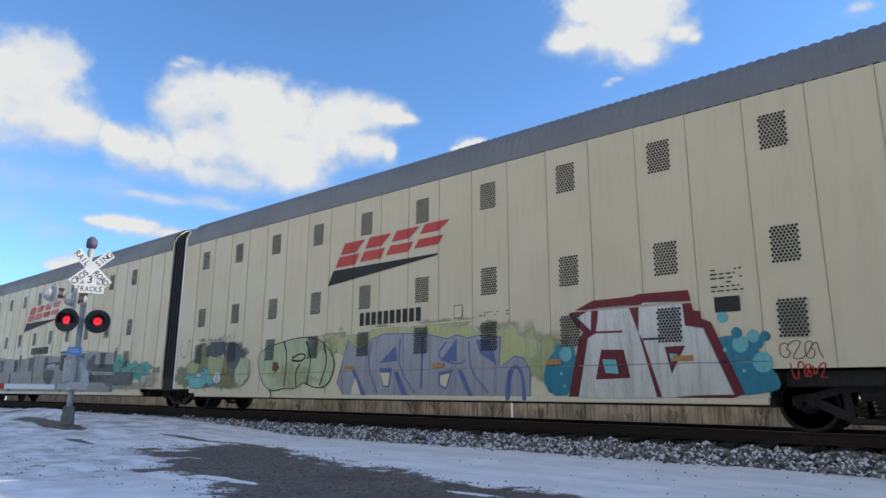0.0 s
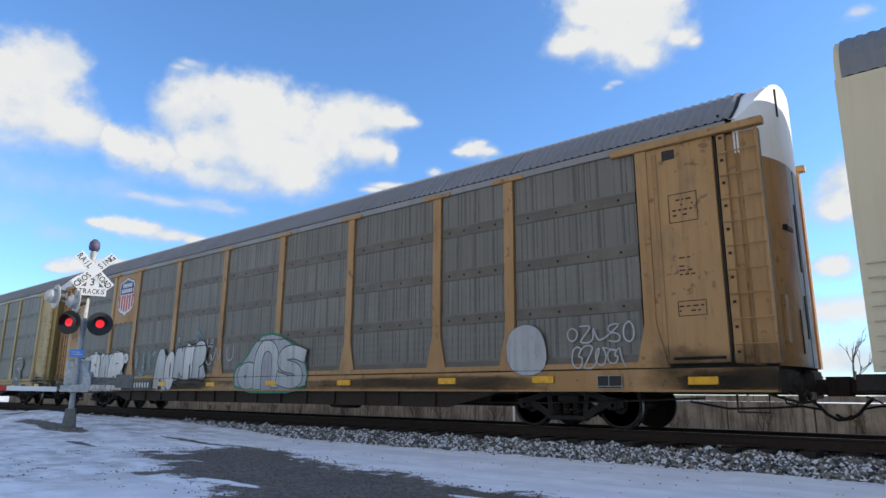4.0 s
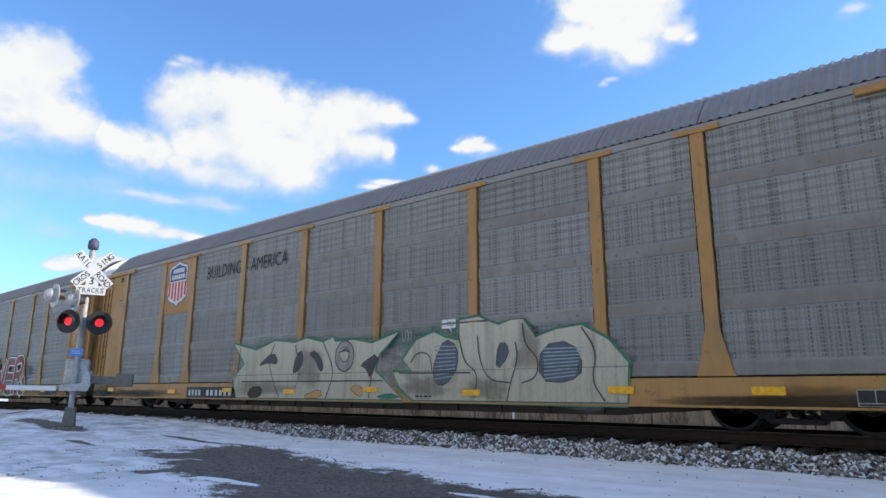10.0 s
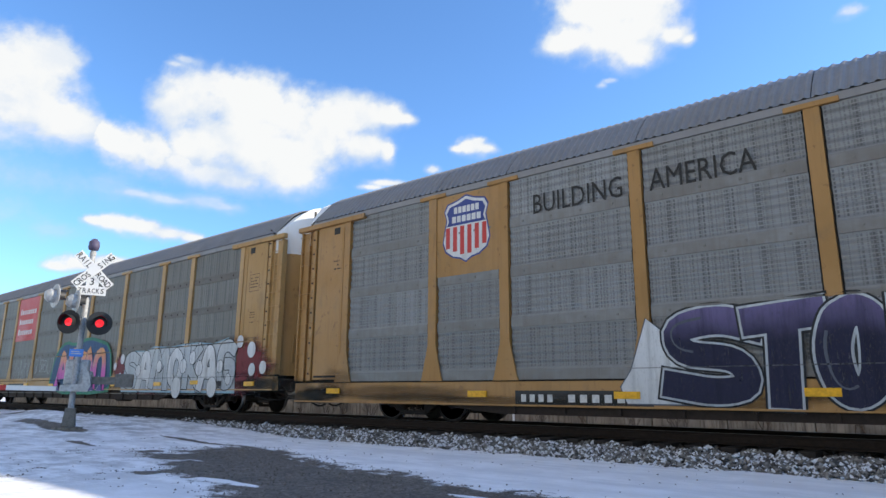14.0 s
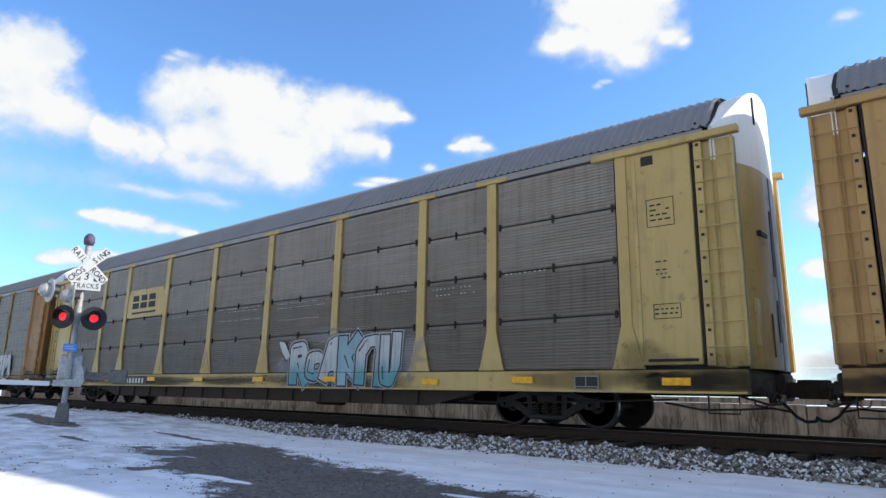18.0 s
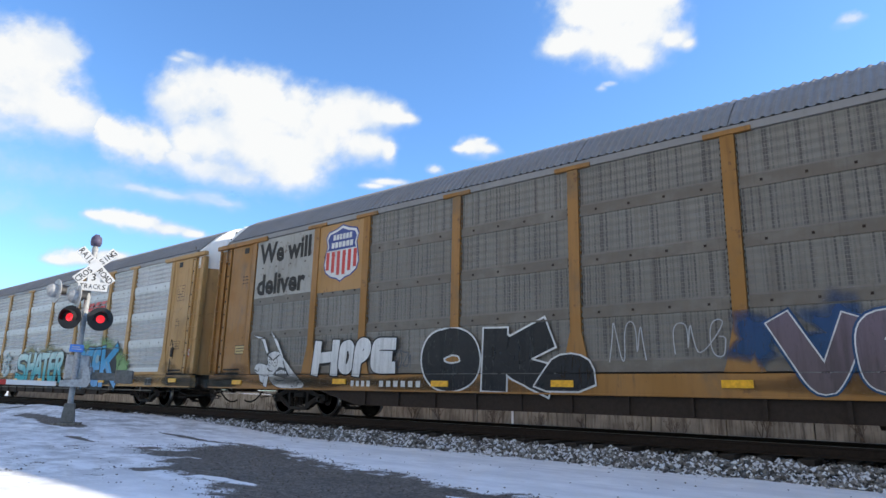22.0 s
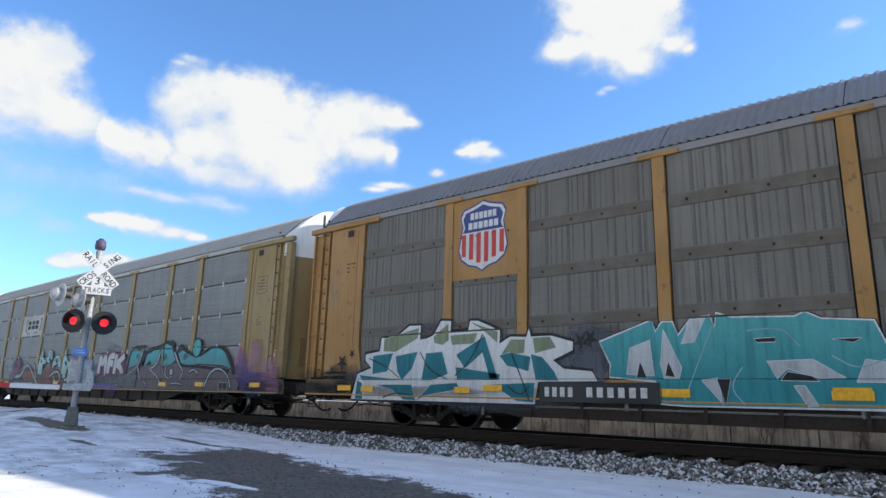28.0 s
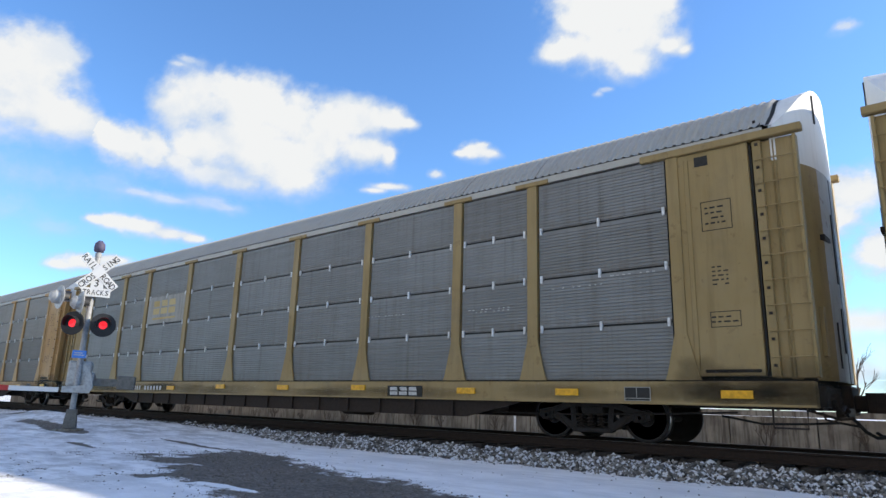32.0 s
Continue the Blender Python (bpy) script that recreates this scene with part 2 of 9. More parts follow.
def stone_material(name):
    n = Net(name)
    g = n.t.nodes.new("ShaderNodeNewGeometry")
    r = g.outputs["Random Per Island"]
    c = n.mix(n.ramp(r, 0, 0.75), (0.035, 0.032, 0.029), (0.30, 0.28, 0.25))
    c = n.mix(n.ramp(r, 0.70, 0.74), c, (0.82, 0.83, 0.85))
    c = n.mix(n.math("MULTIPLY", n.noise(40, 3), 0.5), c, (0.07, 0.065, 0.06))
    MATS[name] = n.done(c, 0.85)
    return MATS[name]


def concrete_material():
    n = Net("stained_concrete")
    c = n.mix(n.ramp(n.noise(1.2, 6, 0.6), 0.35, 0.7), (0.27, 0.24, 0.195), (0.15, 0.13, 0.105))
    c = n.mix(n.math("MULTIPLY", n.ramp(n.noise(1.0, 6, 0.7, (9, 1, 0.8)), 0.44, 0.66), 0.85), c, (0.07, 0.055, 0.04))
    g = n.noise(30, 5, 0.7)
    n.bump(g, 0.4, 0.01)
    return n.done(c, 0.9)


YELLOW = paint("rack_yellow", (0.375, 0.255, 0.088), 0.5, 0.7, 0.20)
ORANGE = paint("rack_orange_yellow", (0.36, 0.187, 0.055), 0.5, 0.6, 0.18)
WORN_ORANGE = paint("rack_worn_orange", (0.37, 0.200, 0.075), 0.5, 0.8, 0.24)
BROWN_ORANGE = paint("rack_brown_orange", (0.29, 0.135, 0.030), 0.55, 0.8, 0.26)
LEMON = paint("rack_lemon_yellow", (0.44, 0.315, 0.115), 0.5, 0.6, 0.14)
DULL = paint("rack_olive_yellow", (0.30, 0.208, 0.085), 0.55, 0.6, 0.12)
BUFF = paint("rack_buff", (0.42, 0.245, 0.090), 0.55, 0.6, 0.15)
CREAM = paint("cream_enamel", (0.585, 0.50, 0.345), 0.42, 0.35)
OFF_WHITE = paint("dirty_white_enamel", (0.42, 0.41, 0.385), 0.6, 0.7, 0.2)
WHITE = paint("white_enamel", (0.80, 0.79, 0.76), 0.5, 0.35)
FADED_WHITE = paint("faded_white", (0.60, 0.59, 0.57), 0.55, 0.5, 0.12)
SOOTY_WHITE = paint("sooty_white", (0.33, 0.32, 0.29), 0.6, 0.85, 0.3)
SIGN_WHITE = paint("sign_white", (0.70, 0.69, 0.67), 0.4, 0.15)
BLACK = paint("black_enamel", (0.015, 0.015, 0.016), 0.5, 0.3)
GRIME = plain("brake_dust_steel", (0.027, 0.021, 0.018), 0.8, 0.0)
RUSTY = plain("rusty_steel", (0.032, 0.021, 0.015), 0.85, 0.0)
TREAD = plain("polished_tread", (0.45, 0.45, 0.46), 0.3, 0.9)
RAIL_SIDE = plain("rail_steel", (0.036, 0.022, 0.016), 0.9, 0.0)
RAIL_TOP = plain("rail_head_polished", (0.16, 0.14, 0.12), 0.55, 0.5)
TIE = plain("creosoted_timber", (0.032, 0.025, 0.020), 0.9)
ROOF = paint("galvanised_roof", (0.225, 0.215, 0.208), 0.45, 0.5)
ROOF_DARK = paint("grey_roof", (0.17, 0.175, 0.185), 0.5, 0.45)
ROOF_PALE = paint("pale_roof", (0.40, 0.38, 0.335), 0.5, 0.4)
GALV_DARK = perforated("galvanised_dark", (0.168, 0.156, 0.136), 0.66, wear=0.7, dash=0.92)
GALV_MID = perforated("galvanised_mid", (0.262, 0.268, 0.265), 0.62, metal=0.45, wear=0.45, dash=0.72, shade_and_dots=0.50)
GALV_BROWN = perforated("galvanised_brown", (0.205, 0.190, 0.168), 0.74, dash=0.85, shade_and_dots=0.38)
GALV_BRIGHT = perforated("galvanised_bright", (0.56, 0.565, 0.56), 0.40, metal=0.5, wear=0.25, shade_and_dots=0.66)
RIB_BROWN = perforated("ribbed_brown", (0.225, 0.196, 0.168), 0.0, wear=0.75)
RIB_SOOTY = perforated("ribbed_sooty", (0.136, 0.112, 0.092), 0.0, wear=0.85)
RIB_GREY = perforated("ribbed_grey", (0.235, 0.236, 0.230), 0.0)
RIB_BLUE = perforated("ribbed_blue_grey", (0.203, 0.204, 0.199), 0.0)
ALU = plain("aluminium", (0.46, 0.46, 0.45), 0.55, 0.2)
FOOT = plain("weathered_zinc", (0.19, 0.18, 0.16), 0.75, 0.1)
STEEL = plain("galvanised_steel", (0.40, 0.40, 0.39), 0.6, 0.15)
RUBBER = plain("black_rubber", (0.014, 0.014, 0.014), 0.75)
REFLECT = plain("yellow_reflector", (0.80, 0.40, 0.012), 0.35)
OLD_REFLECT = plain("faded_reflector", (0.42, 0.20, 0.06), 0.5)
RED = paint("red_paint", (0.48, 0.040, 0.032), 0.45, 0.3)
BLUE = paint("blue_paint", (0.028, 0.045, 0.19), 0.45, 0.3)
SIGN_BLUE = paint("sign_blue", (0.06, 0.22, 0.62), 0.4, 0.15)
INK = plain("stencil_black", (0.03, 0.028, 0.025), 0.7)
CHALK_DULL = plain("dusty_white", (0.30, 0.29, 0.26), 0.7)
CHALK = plain("stencil_white", (0.56, 0.55, 0.52), 0.7)
CLIP_WHITE = plain("white_clip", (0.74, 0.74, 0.73), 0.6)
CONCRETE = concrete_material()
STONE = stone_material("ballast_stone")
GRIT = plain("brown_grit", (0.15, 0.125, 0.10), 0.9)
OILY_GAP_SHADE = plain("oily_gap_shade_gravel", (0.045, 0.037, 0.030), 0.9)
LAMP_LIT = glow("red_lens_lit", (1.0, 0.03, 0.045), 0.55)
LAMP_DIM = glow("red_lens_dim", (0.9, 0.02, 0.03), 0.12)


# ---------------------------------------------------------------- mesh helpers
CACHE = {}


def mesh_of(name, verts, faces, mat, smooth=False):
    me = bpy.data.meshes.new(name)
    me.from_pydata(verts, [], faces)
    if smooth:
        me.polygons.foreach_set("use_smooth", [True] * len(me.polygons))
    me.materials.append(mat)
    me.update()
    return me


class Shape:
    """Collects vertices and faces; the coordinates are those of the thing."""

    def __init__(self):
        self.v, self.f = [], []

    def add(self, verts, faces):
        k = len(self.v)
        self.v += [tuple(p) for p in verts]
        self.f += [tuple(k + i for i in f) for f in faces]
        return self

    def box(self, x0, x1, y0, y1, z0, z1, c=0.0):
        """A box, with its edges chamfered by c."""
        if c <= 0:
            p = [(x, y, z) for x in (x0, x1) for y in (y0, y1) for z in (z0, z1)]
            return self.add(p, [(0, 1, 3, 2), (4, 6, 7, 5), (0, 4, 5, 1), (2, 3, 7, 6), (0, 2, 6, 4), (1, 5, 7, 3)])
        bm = bmesh.new()
        bmesh.ops.create_cube(bm, size=1)
        for w in bm.verts:
            w.co = Vector(((x0 + x1) / 2 + w.co.x * (x1 - x0), (y0 + y1) / 2 + w.co.y * (y1 - y0), (z0 + z1) / 2 + w.co.z * (z1 - z0)))
        bmesh.ops.bevel(bm, geom=bm.edges[:], offset=c, segments=1, affect="EDGES")
        bm.verts.index_update()
        self.add([w.co[:] for w in bm.verts], [[w.index for w in f.verts] for f in bm.faces])
        bm.free()
        return self

    def prism(self, poly, axis, a, b):
        """A polygon of pairs, pushed along an axis from a to b."""
        n = len(poly)
        put = {"x": lambda u, v, w: (w, u, v), "y": lambda u, v, w: (u, w, v), "z": lambda u, v, w: (u, v, w)}[axis]
        p = [put(u, v, a) for u, v in poly] + [put(u, v, b) for u, v in poly]
        f = [tuple(range(n))[::-1], tuple(range(n, 2 * n))] + [(i, (i + 1) % n, n + (i + 1) % n, n + i) for i in range(n)]
        return self.add(p, f)

    def tube(self, path, r, sides=8):
        path = [Vector(p) for p in path]
        rings = []
        for i, p in enumerate(path):
            d = (path[min(i + 1, len(path) - 1)] - path[max(i - 1, 0)]).normalized()
            u = d.cross(Vector((0, 0, 1)) if abs(d.z) < 0.9 else Vector((1, 0, 0))).normalized()
            w = d.cross(u)
            rings.append([p + (u * math.cos(q) + w * math.sin(q)) * r for q in (2 * math.pi * k / sides for k in range(sides))])
        v = [c for ring in rings for c in ring]
        f = [(i * sides + k, i * sides + (k + 1) % sides, (i + 1) * sides + (k + 1) % sides, (i + 1) * sides + k)
             for i in range(len(rings) - 1) for k in range(sides)]
        f += [tuple(range(sides))[::-1], tuple(range(len(v) - sides, len(v)))]
        return self.add(v, f)

    def lathe(self, profile, axis="y", sides=28, at=(0, 0, 0)):
        """A profile of (along, radius) turned about an axis."""
        v = []
        for s, r in profile:
            for k in range(sides):
                q = 2 * math.pi * k / sides
                c, d = r * math.cos(q), r * math.sin(q)
                p = {"y": (c, s, d), "x": (s, c, d), "z": (c, d, s)}[axis]
                v.append((p[0] + at[0], p[1] + at[1], p[2] + at[2]))
        m = len(profile)
        f = [(i * sides + k, i * sides + (k + 1) % sides, (i + 1) * sides + (k + 1) % sides, (i + 1) * sides + k)
             for i in range(m - 1) for k in range(sides)]
        f += [tuple(range(sides)), tuple(range((m - 1) * sides, m * sides))[::-1]]
        return self.add(v, f)

    def sheet(self, cols):
        """A skin over rows of points: cols[i][j]."""
        n = len(cols[0])
        return self.add([p for c in cols for p in c],
                        [(i * n + j, (i + 1) * n + j, (i + 1) * n + j + 1, i * n + j + 1) for i in range(len(cols) - 1) for j in range(n - 1)])

    def mesh(self, name, mat, smooth=False):
        return mesh_of(name, self.v, self.f, mat, smooth)


def part(name, shape, mat, parent, label="", smooth=False, at=(0, 0, 0), turn=0.0):
    """Links one mesh as a part under a thing or part."""
    me = shape if isinstance(shape, bpy.types.Mesh) else shape.mesh(name, mat, smooth)
    ob = new(name, me)
    ob.parent = parent
    ob.location = at
    if turn:
        ob.rotation_euler = (0, 0, turn)
    if label:
        ob["label"] = label
    return ob


def cached(key, mat, build, smooth=False):
    k = (key, mat.name)
    if k not in CACHE:
        s = Shape()
        build(s)
        CACHE[k] = s.mesh(str(key[0]), mat, smooth)
    return CACHE[k]


def thing(name, label, category, group="", kind="", at=(0, 0, 0)):
    ob = new(name)
    ob.empty_display_size = 0.2
    ob.location = at
    return tagged(ob, label, category, group, kind)

# ---------------------------------------------------------------- ground, track bed, wall
GROUND = -0.42


def snow_cover(x, y):
    """How thick the snow lies: 1 deep, 0 bare asphalt."""
    streak = noise.noise((x * 0.55, y * 0.9, 3.1)) * 0.45 + noise.noise((x * 1.3, y * 1.9, 7.7)) * 0.35
    if y > -1.2:
        return 0.9 + 0.1 * streak
    far = np.interp(x, (-40, -16, -12.2, -11.6, -10.2, -8.0, -5.5, -3.0, 10), (-9, -8.0, -5.2, -4.35, -4.55, -5.3, -5.85, -5.95, -6.3))
    left = np.interp(y, (-14, -9.0, -8.0, -7.3, -6.6, -4.6, -3), (-4, -5.4, -6.9, -9.0, -11.2, -12.0, -12.0))
    d = min((far - y) * 1.5, (x - left) * 0.45)
    s = min(1.0, 0.62 - 0.55 * d + 0.55 * streak)
    s -= 0.42 * max(0.0, noise.fractal((x * 0.75, y * 1.1, 1.7), 0.8, 2.0, 5) - 0.10) * (1.0 if x < -8 else 0.5)
    for cx, cy, rx, ry, k in ((-13.2, -4.65, 1.3, 0.14, 0.9), (-13.8, -6.55, 1.0, 0.14, 0.8), (-19.0, -5.6, 2.2, 0.35, 0.8), (-16.9, -5.7, 1.3, 0.4, 0.9),
                              (-24.0, -5.0, 4.0, 0.3, 0.7)):
        s -= k * max(0.0, 1.3 - math.hypot((x - cx) / rx, (y - cy) / ry))
    lot = max(0.0, min(1.0, (-6.2 - y) / 1.0)) * max(0.0, min(1.0, (x + 13.5) / 2.0))
    s -= 0.55 * lot * max(0.0, noise.fractal((x * 1.1, y * 1.1, 4.4), 0.7, 2.0, 5) + 0.12)
    for cx, cy, rx, ry, k in ((-4.6, -7.9, 1.0, 0.12, 0.9), (-4.2, -6.6, 0.7, 0.06, 0.8), (-6.9, -7.6, 0.9, 0.10, 0.7), (-8.6, -6.6, 1.2, 0.05, 0.5),
                              (-2.6, -6.6, 0.8, 0.06, 0.8)):
        s += k * max(0.0, 1.2 - math.hypot((x - cx) / rx, (y - cy) / ry))
    # unseen snow laid behind the camera to bounce light on the cars
    if y < -12.8:
        s = max(s, min(1.0, (-12.8 - y) / 2.5) * (0.80 + 0.35 * streak))
    return max(0.0, min(1.0, s))


def ground_height(x, y):
    h = GROUND
    if -30 < x < 12 and -14 < y < -2.2:
        h += 0.22 * max(0.0, min(1.0, (-x - 12.5) / 6.0)) * max(0.0, min(1.0, (y + 9.5) / 4.0))
    elif x <= -30 and -30 < y < -2.2:
        h += 0.22 * max(0.0, min(1.0, (y + 9.5) / 4.0))
    mound = math.exp(-((x + 21.5) / 2.6) ** 2 - ((y + 4.6) / 0.8) ** 2) * 0.24
    return h + mound + 0.012 * noise.noise((x * 1.3, y * 1.3, 0))


def build_ground():
    xs = np.unique(np.round(np.concatenate([np.array([-3500, -2000, -1000, -500, -250, -140, -90, -60]), np.arange(-45, -16, 0.25), np.arange(-16, 3.0, 0.08),
                                            np.array([3.5, 5, 8, 14, 30, 60, 120, 300, 800, 2000, 3500])]), 3))
    ys = np.unique(np.round(np.concatenate([np.array([-3500, -1500, -600, -200, -80, -40, -25, -18]), np.arange(-14, -9.5, 0.3), np.arange(-9.5, -2.3, 0.055),
                                            np.arange(-2.3, 8, 0.7), np.array([10, 14, 20, 35, 60, 120, 300, 800, 2000, 3500])]), 3))
    v, cover = [], []
    for x in xs:
        for y in ys:
            s = snow_cover(x, y)
            lump = 0.5 + 0.5 * noise.noise((x * 2.1, y * 4.0, 5.5))
            v.append((x, y, ground_height(x, y) + 0.03 * max(0.0, s - 0.45) * (0.6 + lump)))
            cover.append(s)
    n = len(ys)
    f = [(i * n + j, (i + 1) * n + j, (i + 1) * n + j + 1, i * n + j + 1) for i in range(len(xs) - 1) for j in range(n - 1)]
    me = mesh_of("ground", v, f, ground_material(), True)
    a = me.attributes.new("snow", "FLOAT", "POINT")
    a.data.foreach_set("value", cover)
    tagged(new("ground", me), "snow-streaked dark asphalt lot beside the railway track", "ground", kind="structure")


def build_track():
    bed = Shape()
    prof = [(-2.45, GROUND - 0.03), (-1.80, -0.31), (-1.38, -0.27), (1.35, -0.24), (1.75, -0.25), (2.5, GROUND - 0.03)]
    bed.prism(prof, "x", -900, 900)
    # dark bed colour also paints the shade between the loose stones
    tagged(new("ballast_bed", bed.mesh("ballast_bed", OILY_GAP_SHADE)), "grey crushed-stone bed under the railway track", "ballast", kind="structure")
    track = thing("railway_track", "worn steel rails on dark timber ties in grey ballast", "track", kind="structure")
    for y in (-0.755, 0.755):
        s = Shape()
        s.prism([(y - 0.075, -0.172), (y + 0.075, -0.172), (y + 0.07, -0.155), (y + 0.012, -0.135), (y + 0.010, -0.04), (y + 0.036, -0.03),
                 (y + 0.036, -0.004), (y - 0.036, -0.004), (y - 0.036, -0.03), (y - 0.010, -0.04), (y - 0.012, -0.135), (y - 0.07, -0.155)], "x", -900, 900)
        rail = part("rail", s, RAIL_SIDE, track, "dark rusty rail with a bright worn head")
        part("rail_head", Shape().box(-900, 900, y - 0.03, y + 0.03, -0.0035, 0.0), RAIL_TOP, rail)
    rng = random.Random(4)
    ties = [Shape().box(-0.115, 0.115, -1.37 - d, 1.3 + d, -0.36, -0.178, 0.012).mesh("tie", TIE) for d in (0.0, 0.03, -0.03, 0.06)]
    plates = Shape().box(-0.09, 0.09, -0.17, 0.17, -0.178, -0.168, 0.004).mesh("tie_plate", RAIL_SIDE)
    x = -86.0
    while x < 6:
        t = part("tie", rng.choice(ties), TIE, track, at=(x, rng.uniform(-0.03, 0.03), rng.uniform(-0.004, 0.004)), turn=rng.uniform(-0.015, 0.015))
        if x > -26:
            part("tie_plate", plates, RAIL_SIDE, t, at=(0, -0.755, 0))
        x += 0.53
    # loose stones: shoulder on the near side, cribs between the ties
    v, f = [], []
    base = [(-1, 0, 0), (1, 0, 0), (0, -1, 0), (0, 1, 0), (0, 0, -1), (0, 0, 1)]
    tri = [(0, 2, 5), (2, 1, 5), (1, 3, 5), (3, 0, 5), (2, 0, 4), (1, 2, 4), (3, 1, 4), (0, 3, 4)]
    spec = []
    for _ in range(25000):
        x = -34 + 37 * rng.random() ** 0.75
        spec.append((x, rng.uniform(-2.5, -1.22), 1.0))
    for _ in range(4500):
        spec.append((-24 + 27 * rng.random(), rng.uniform(-1.2, 0.5), 0.9))
    for _ in range(900):
        spec.append((-22 + 24 * rng.random(), -2.4 - abs(rng.gauss(0, 0.16)), 0.6))
    dark_v, dark_f = [], []
    for x, y, k in spec:
        top = np.interp(y, (-2.5, -1.80, -1.38, -1.2, 0.5), (GROUND, -0.30, -0.265, -0.235, -0.225))
        if y > -1.33:
            near = abs((x + 86.0) / 0.53 - round((x + 86.0) / 0.53)) * 0.53
            if near < 0.15:
                continue
        top += 0.07 * noise.noise((x * 2.6, y * 3, 9))
        r = k * rng.uniform(0.022, 0.052)
        a = rng.uniform(0, 6.28)
        ca, sa = math.cos(a), math.sin(a)
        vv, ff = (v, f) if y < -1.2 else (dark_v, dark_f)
        q = len(vv)
        for bx, by, bz in base:
            px, py, pz = bx * r * rng.uniform(0.8, 1.4), by * r * rng.uniform(0.6, 1.1), bz * r * rng.uniform(0.5, 0.95)
            px, py = px + rng.uniform(-0.3, 0.3) * r, py + rng.uniform(-0.3, 0.3) * r
            vv.append((x + px * ca - py * sa, y + px * sa + py * ca, top + pz + 0.3 * r))
        ff += [(q + i, q + j, q + m) for i, j, m in tri]
    tagged(new("crib_stones", mesh_of("crib_stones", dark_v, dark_f, OILY_GAP_SHADE)), "oil-dark ballast stones between the railway ties", "gravel", kind="stuff")
    # grit and crumbs of snow on the asphalt
    gv, gf = [], []
    for _ in range(5200):
        x, y = rng.uniform(-14, 0.5), rng.uniform(-9.2, -3.0)
        s = snow_cover(x, y)
        if s > 0.7 and rng.random() < 0.95:
            continue
        r = rng.uniform(0.005, 0.016)
        q = len(gv)
        z = ground_height(x, y) + 0.03 * max(0.0, s - 0.45) + 0.3 * r
        for bx, by, bz in base:
            gv.append((x + bx * r * rng.uniform(0.6, 1.4), y + by * r * rng.uniform(0.6, 1.4), z + bz * r * rng.uniform(0.5, 0.9)))
        gf += [(q + i, q + j, q + m) for i, j, m in tri]
    tagged(new("loose_grit", mesh_of("loose_grit", gv, gf, GRIT)), "loose grit and crumbs of snow on the asphalt", "gravel", kind="stuff")
    tagged(new("ballast_stones", mesh_of("ballast_stones", v, f, STONE)), "loose grey ballast stones dusted with snow beside the rails", "gravel", kind="stuff")


def build_wall():
    wall = thing("concrete_wall", "low stained concrete wall in panels behind the track", "wall", kind="structure", at=(0, 7.0, 0))
    rng = random.Random(8)
    panel = [Shape().box(-1.045, 1.045, -0.11, 0.11, GROUND - 0.1, 0.45 + d, 0.015).mesh("panel", CONCRETE) for d in (0.0, 0.012, -0.01)]
    cap = Shape().box(-1.06, 1.06, -0.15, 0.15, 0.47, 0.62, 0.015).mesh("coping", CONCRETE)
    for k in range(34):
        x = -62 + 2.12 * k
        p = part("panel", rng.choice(panel), CONCRETE, wall, at=(x, rng.uniform(-0.012, 0.012), 0))
        part("coping", cap, CONCRETE, p)
    back = Shape()
    back.sheet([[(x, y, h + 0.06 * noise.noise((x * 0.5, y, 2))) for y, h in ((7.16, 0.40), (7.8, 0.46), (9.5, 0.44), (14, 0.28), (26, GROUND - 0.05))] for x in np.arange(-75, 12, 1.1)])
    n = Net("banked_snow")
    MATS["banked_snow"] = n.done(n.mix(n.ramp(n.noise(1.5, 6), 0.3, 0.7), (0.84, 0.85, 0.87), (0.70, 0.71, 0.73)), 0.75)
    tagged(new("snow_bank", back.mesh("snow_bank", MATS["banked_snow"], True)), "snow banked up behind the low concrete wall", "snow", kind="structure")
    for k in range(15):
        x = -28 + 2.0 * k + rng.uniform(-0.4, 0.4)
        lump = Shape()
        long, high = rng.uniform(0.2, 0.6), rng.uniform(0.02, 0.05)
        rings = [[(x + long * a, 7.0 - 0.155 * math.cos(q), 0.62 + (high * math.sin(q) * (1 - a * a) + 0.012 * noise.noise((x + a * 3, q, 1))) * (0.4 + 0.6 * math.sin(q)) - 0.002) for q in np.linspace(0, math.pi, 6)] for a in np.linspace(-1, 1, 9)]
        lump.sheet(rings)
        tagged(new("snow_lump", lump.mesh("snow_lump", MATS["banked_snow"], True)), "lump of old snow on top of the concrete wall", "snow", "snow lumps on the wall")
    post = thing("marker_post", "thin white marker post beside the concrete wall", "post", at=(-12.6, 6.6, GROUND))
    part("stake", Shape().box(-0.035, 0.035, -0.02, 0.02, 0, 0.72, 0.006), SIGN_WHITE, post)


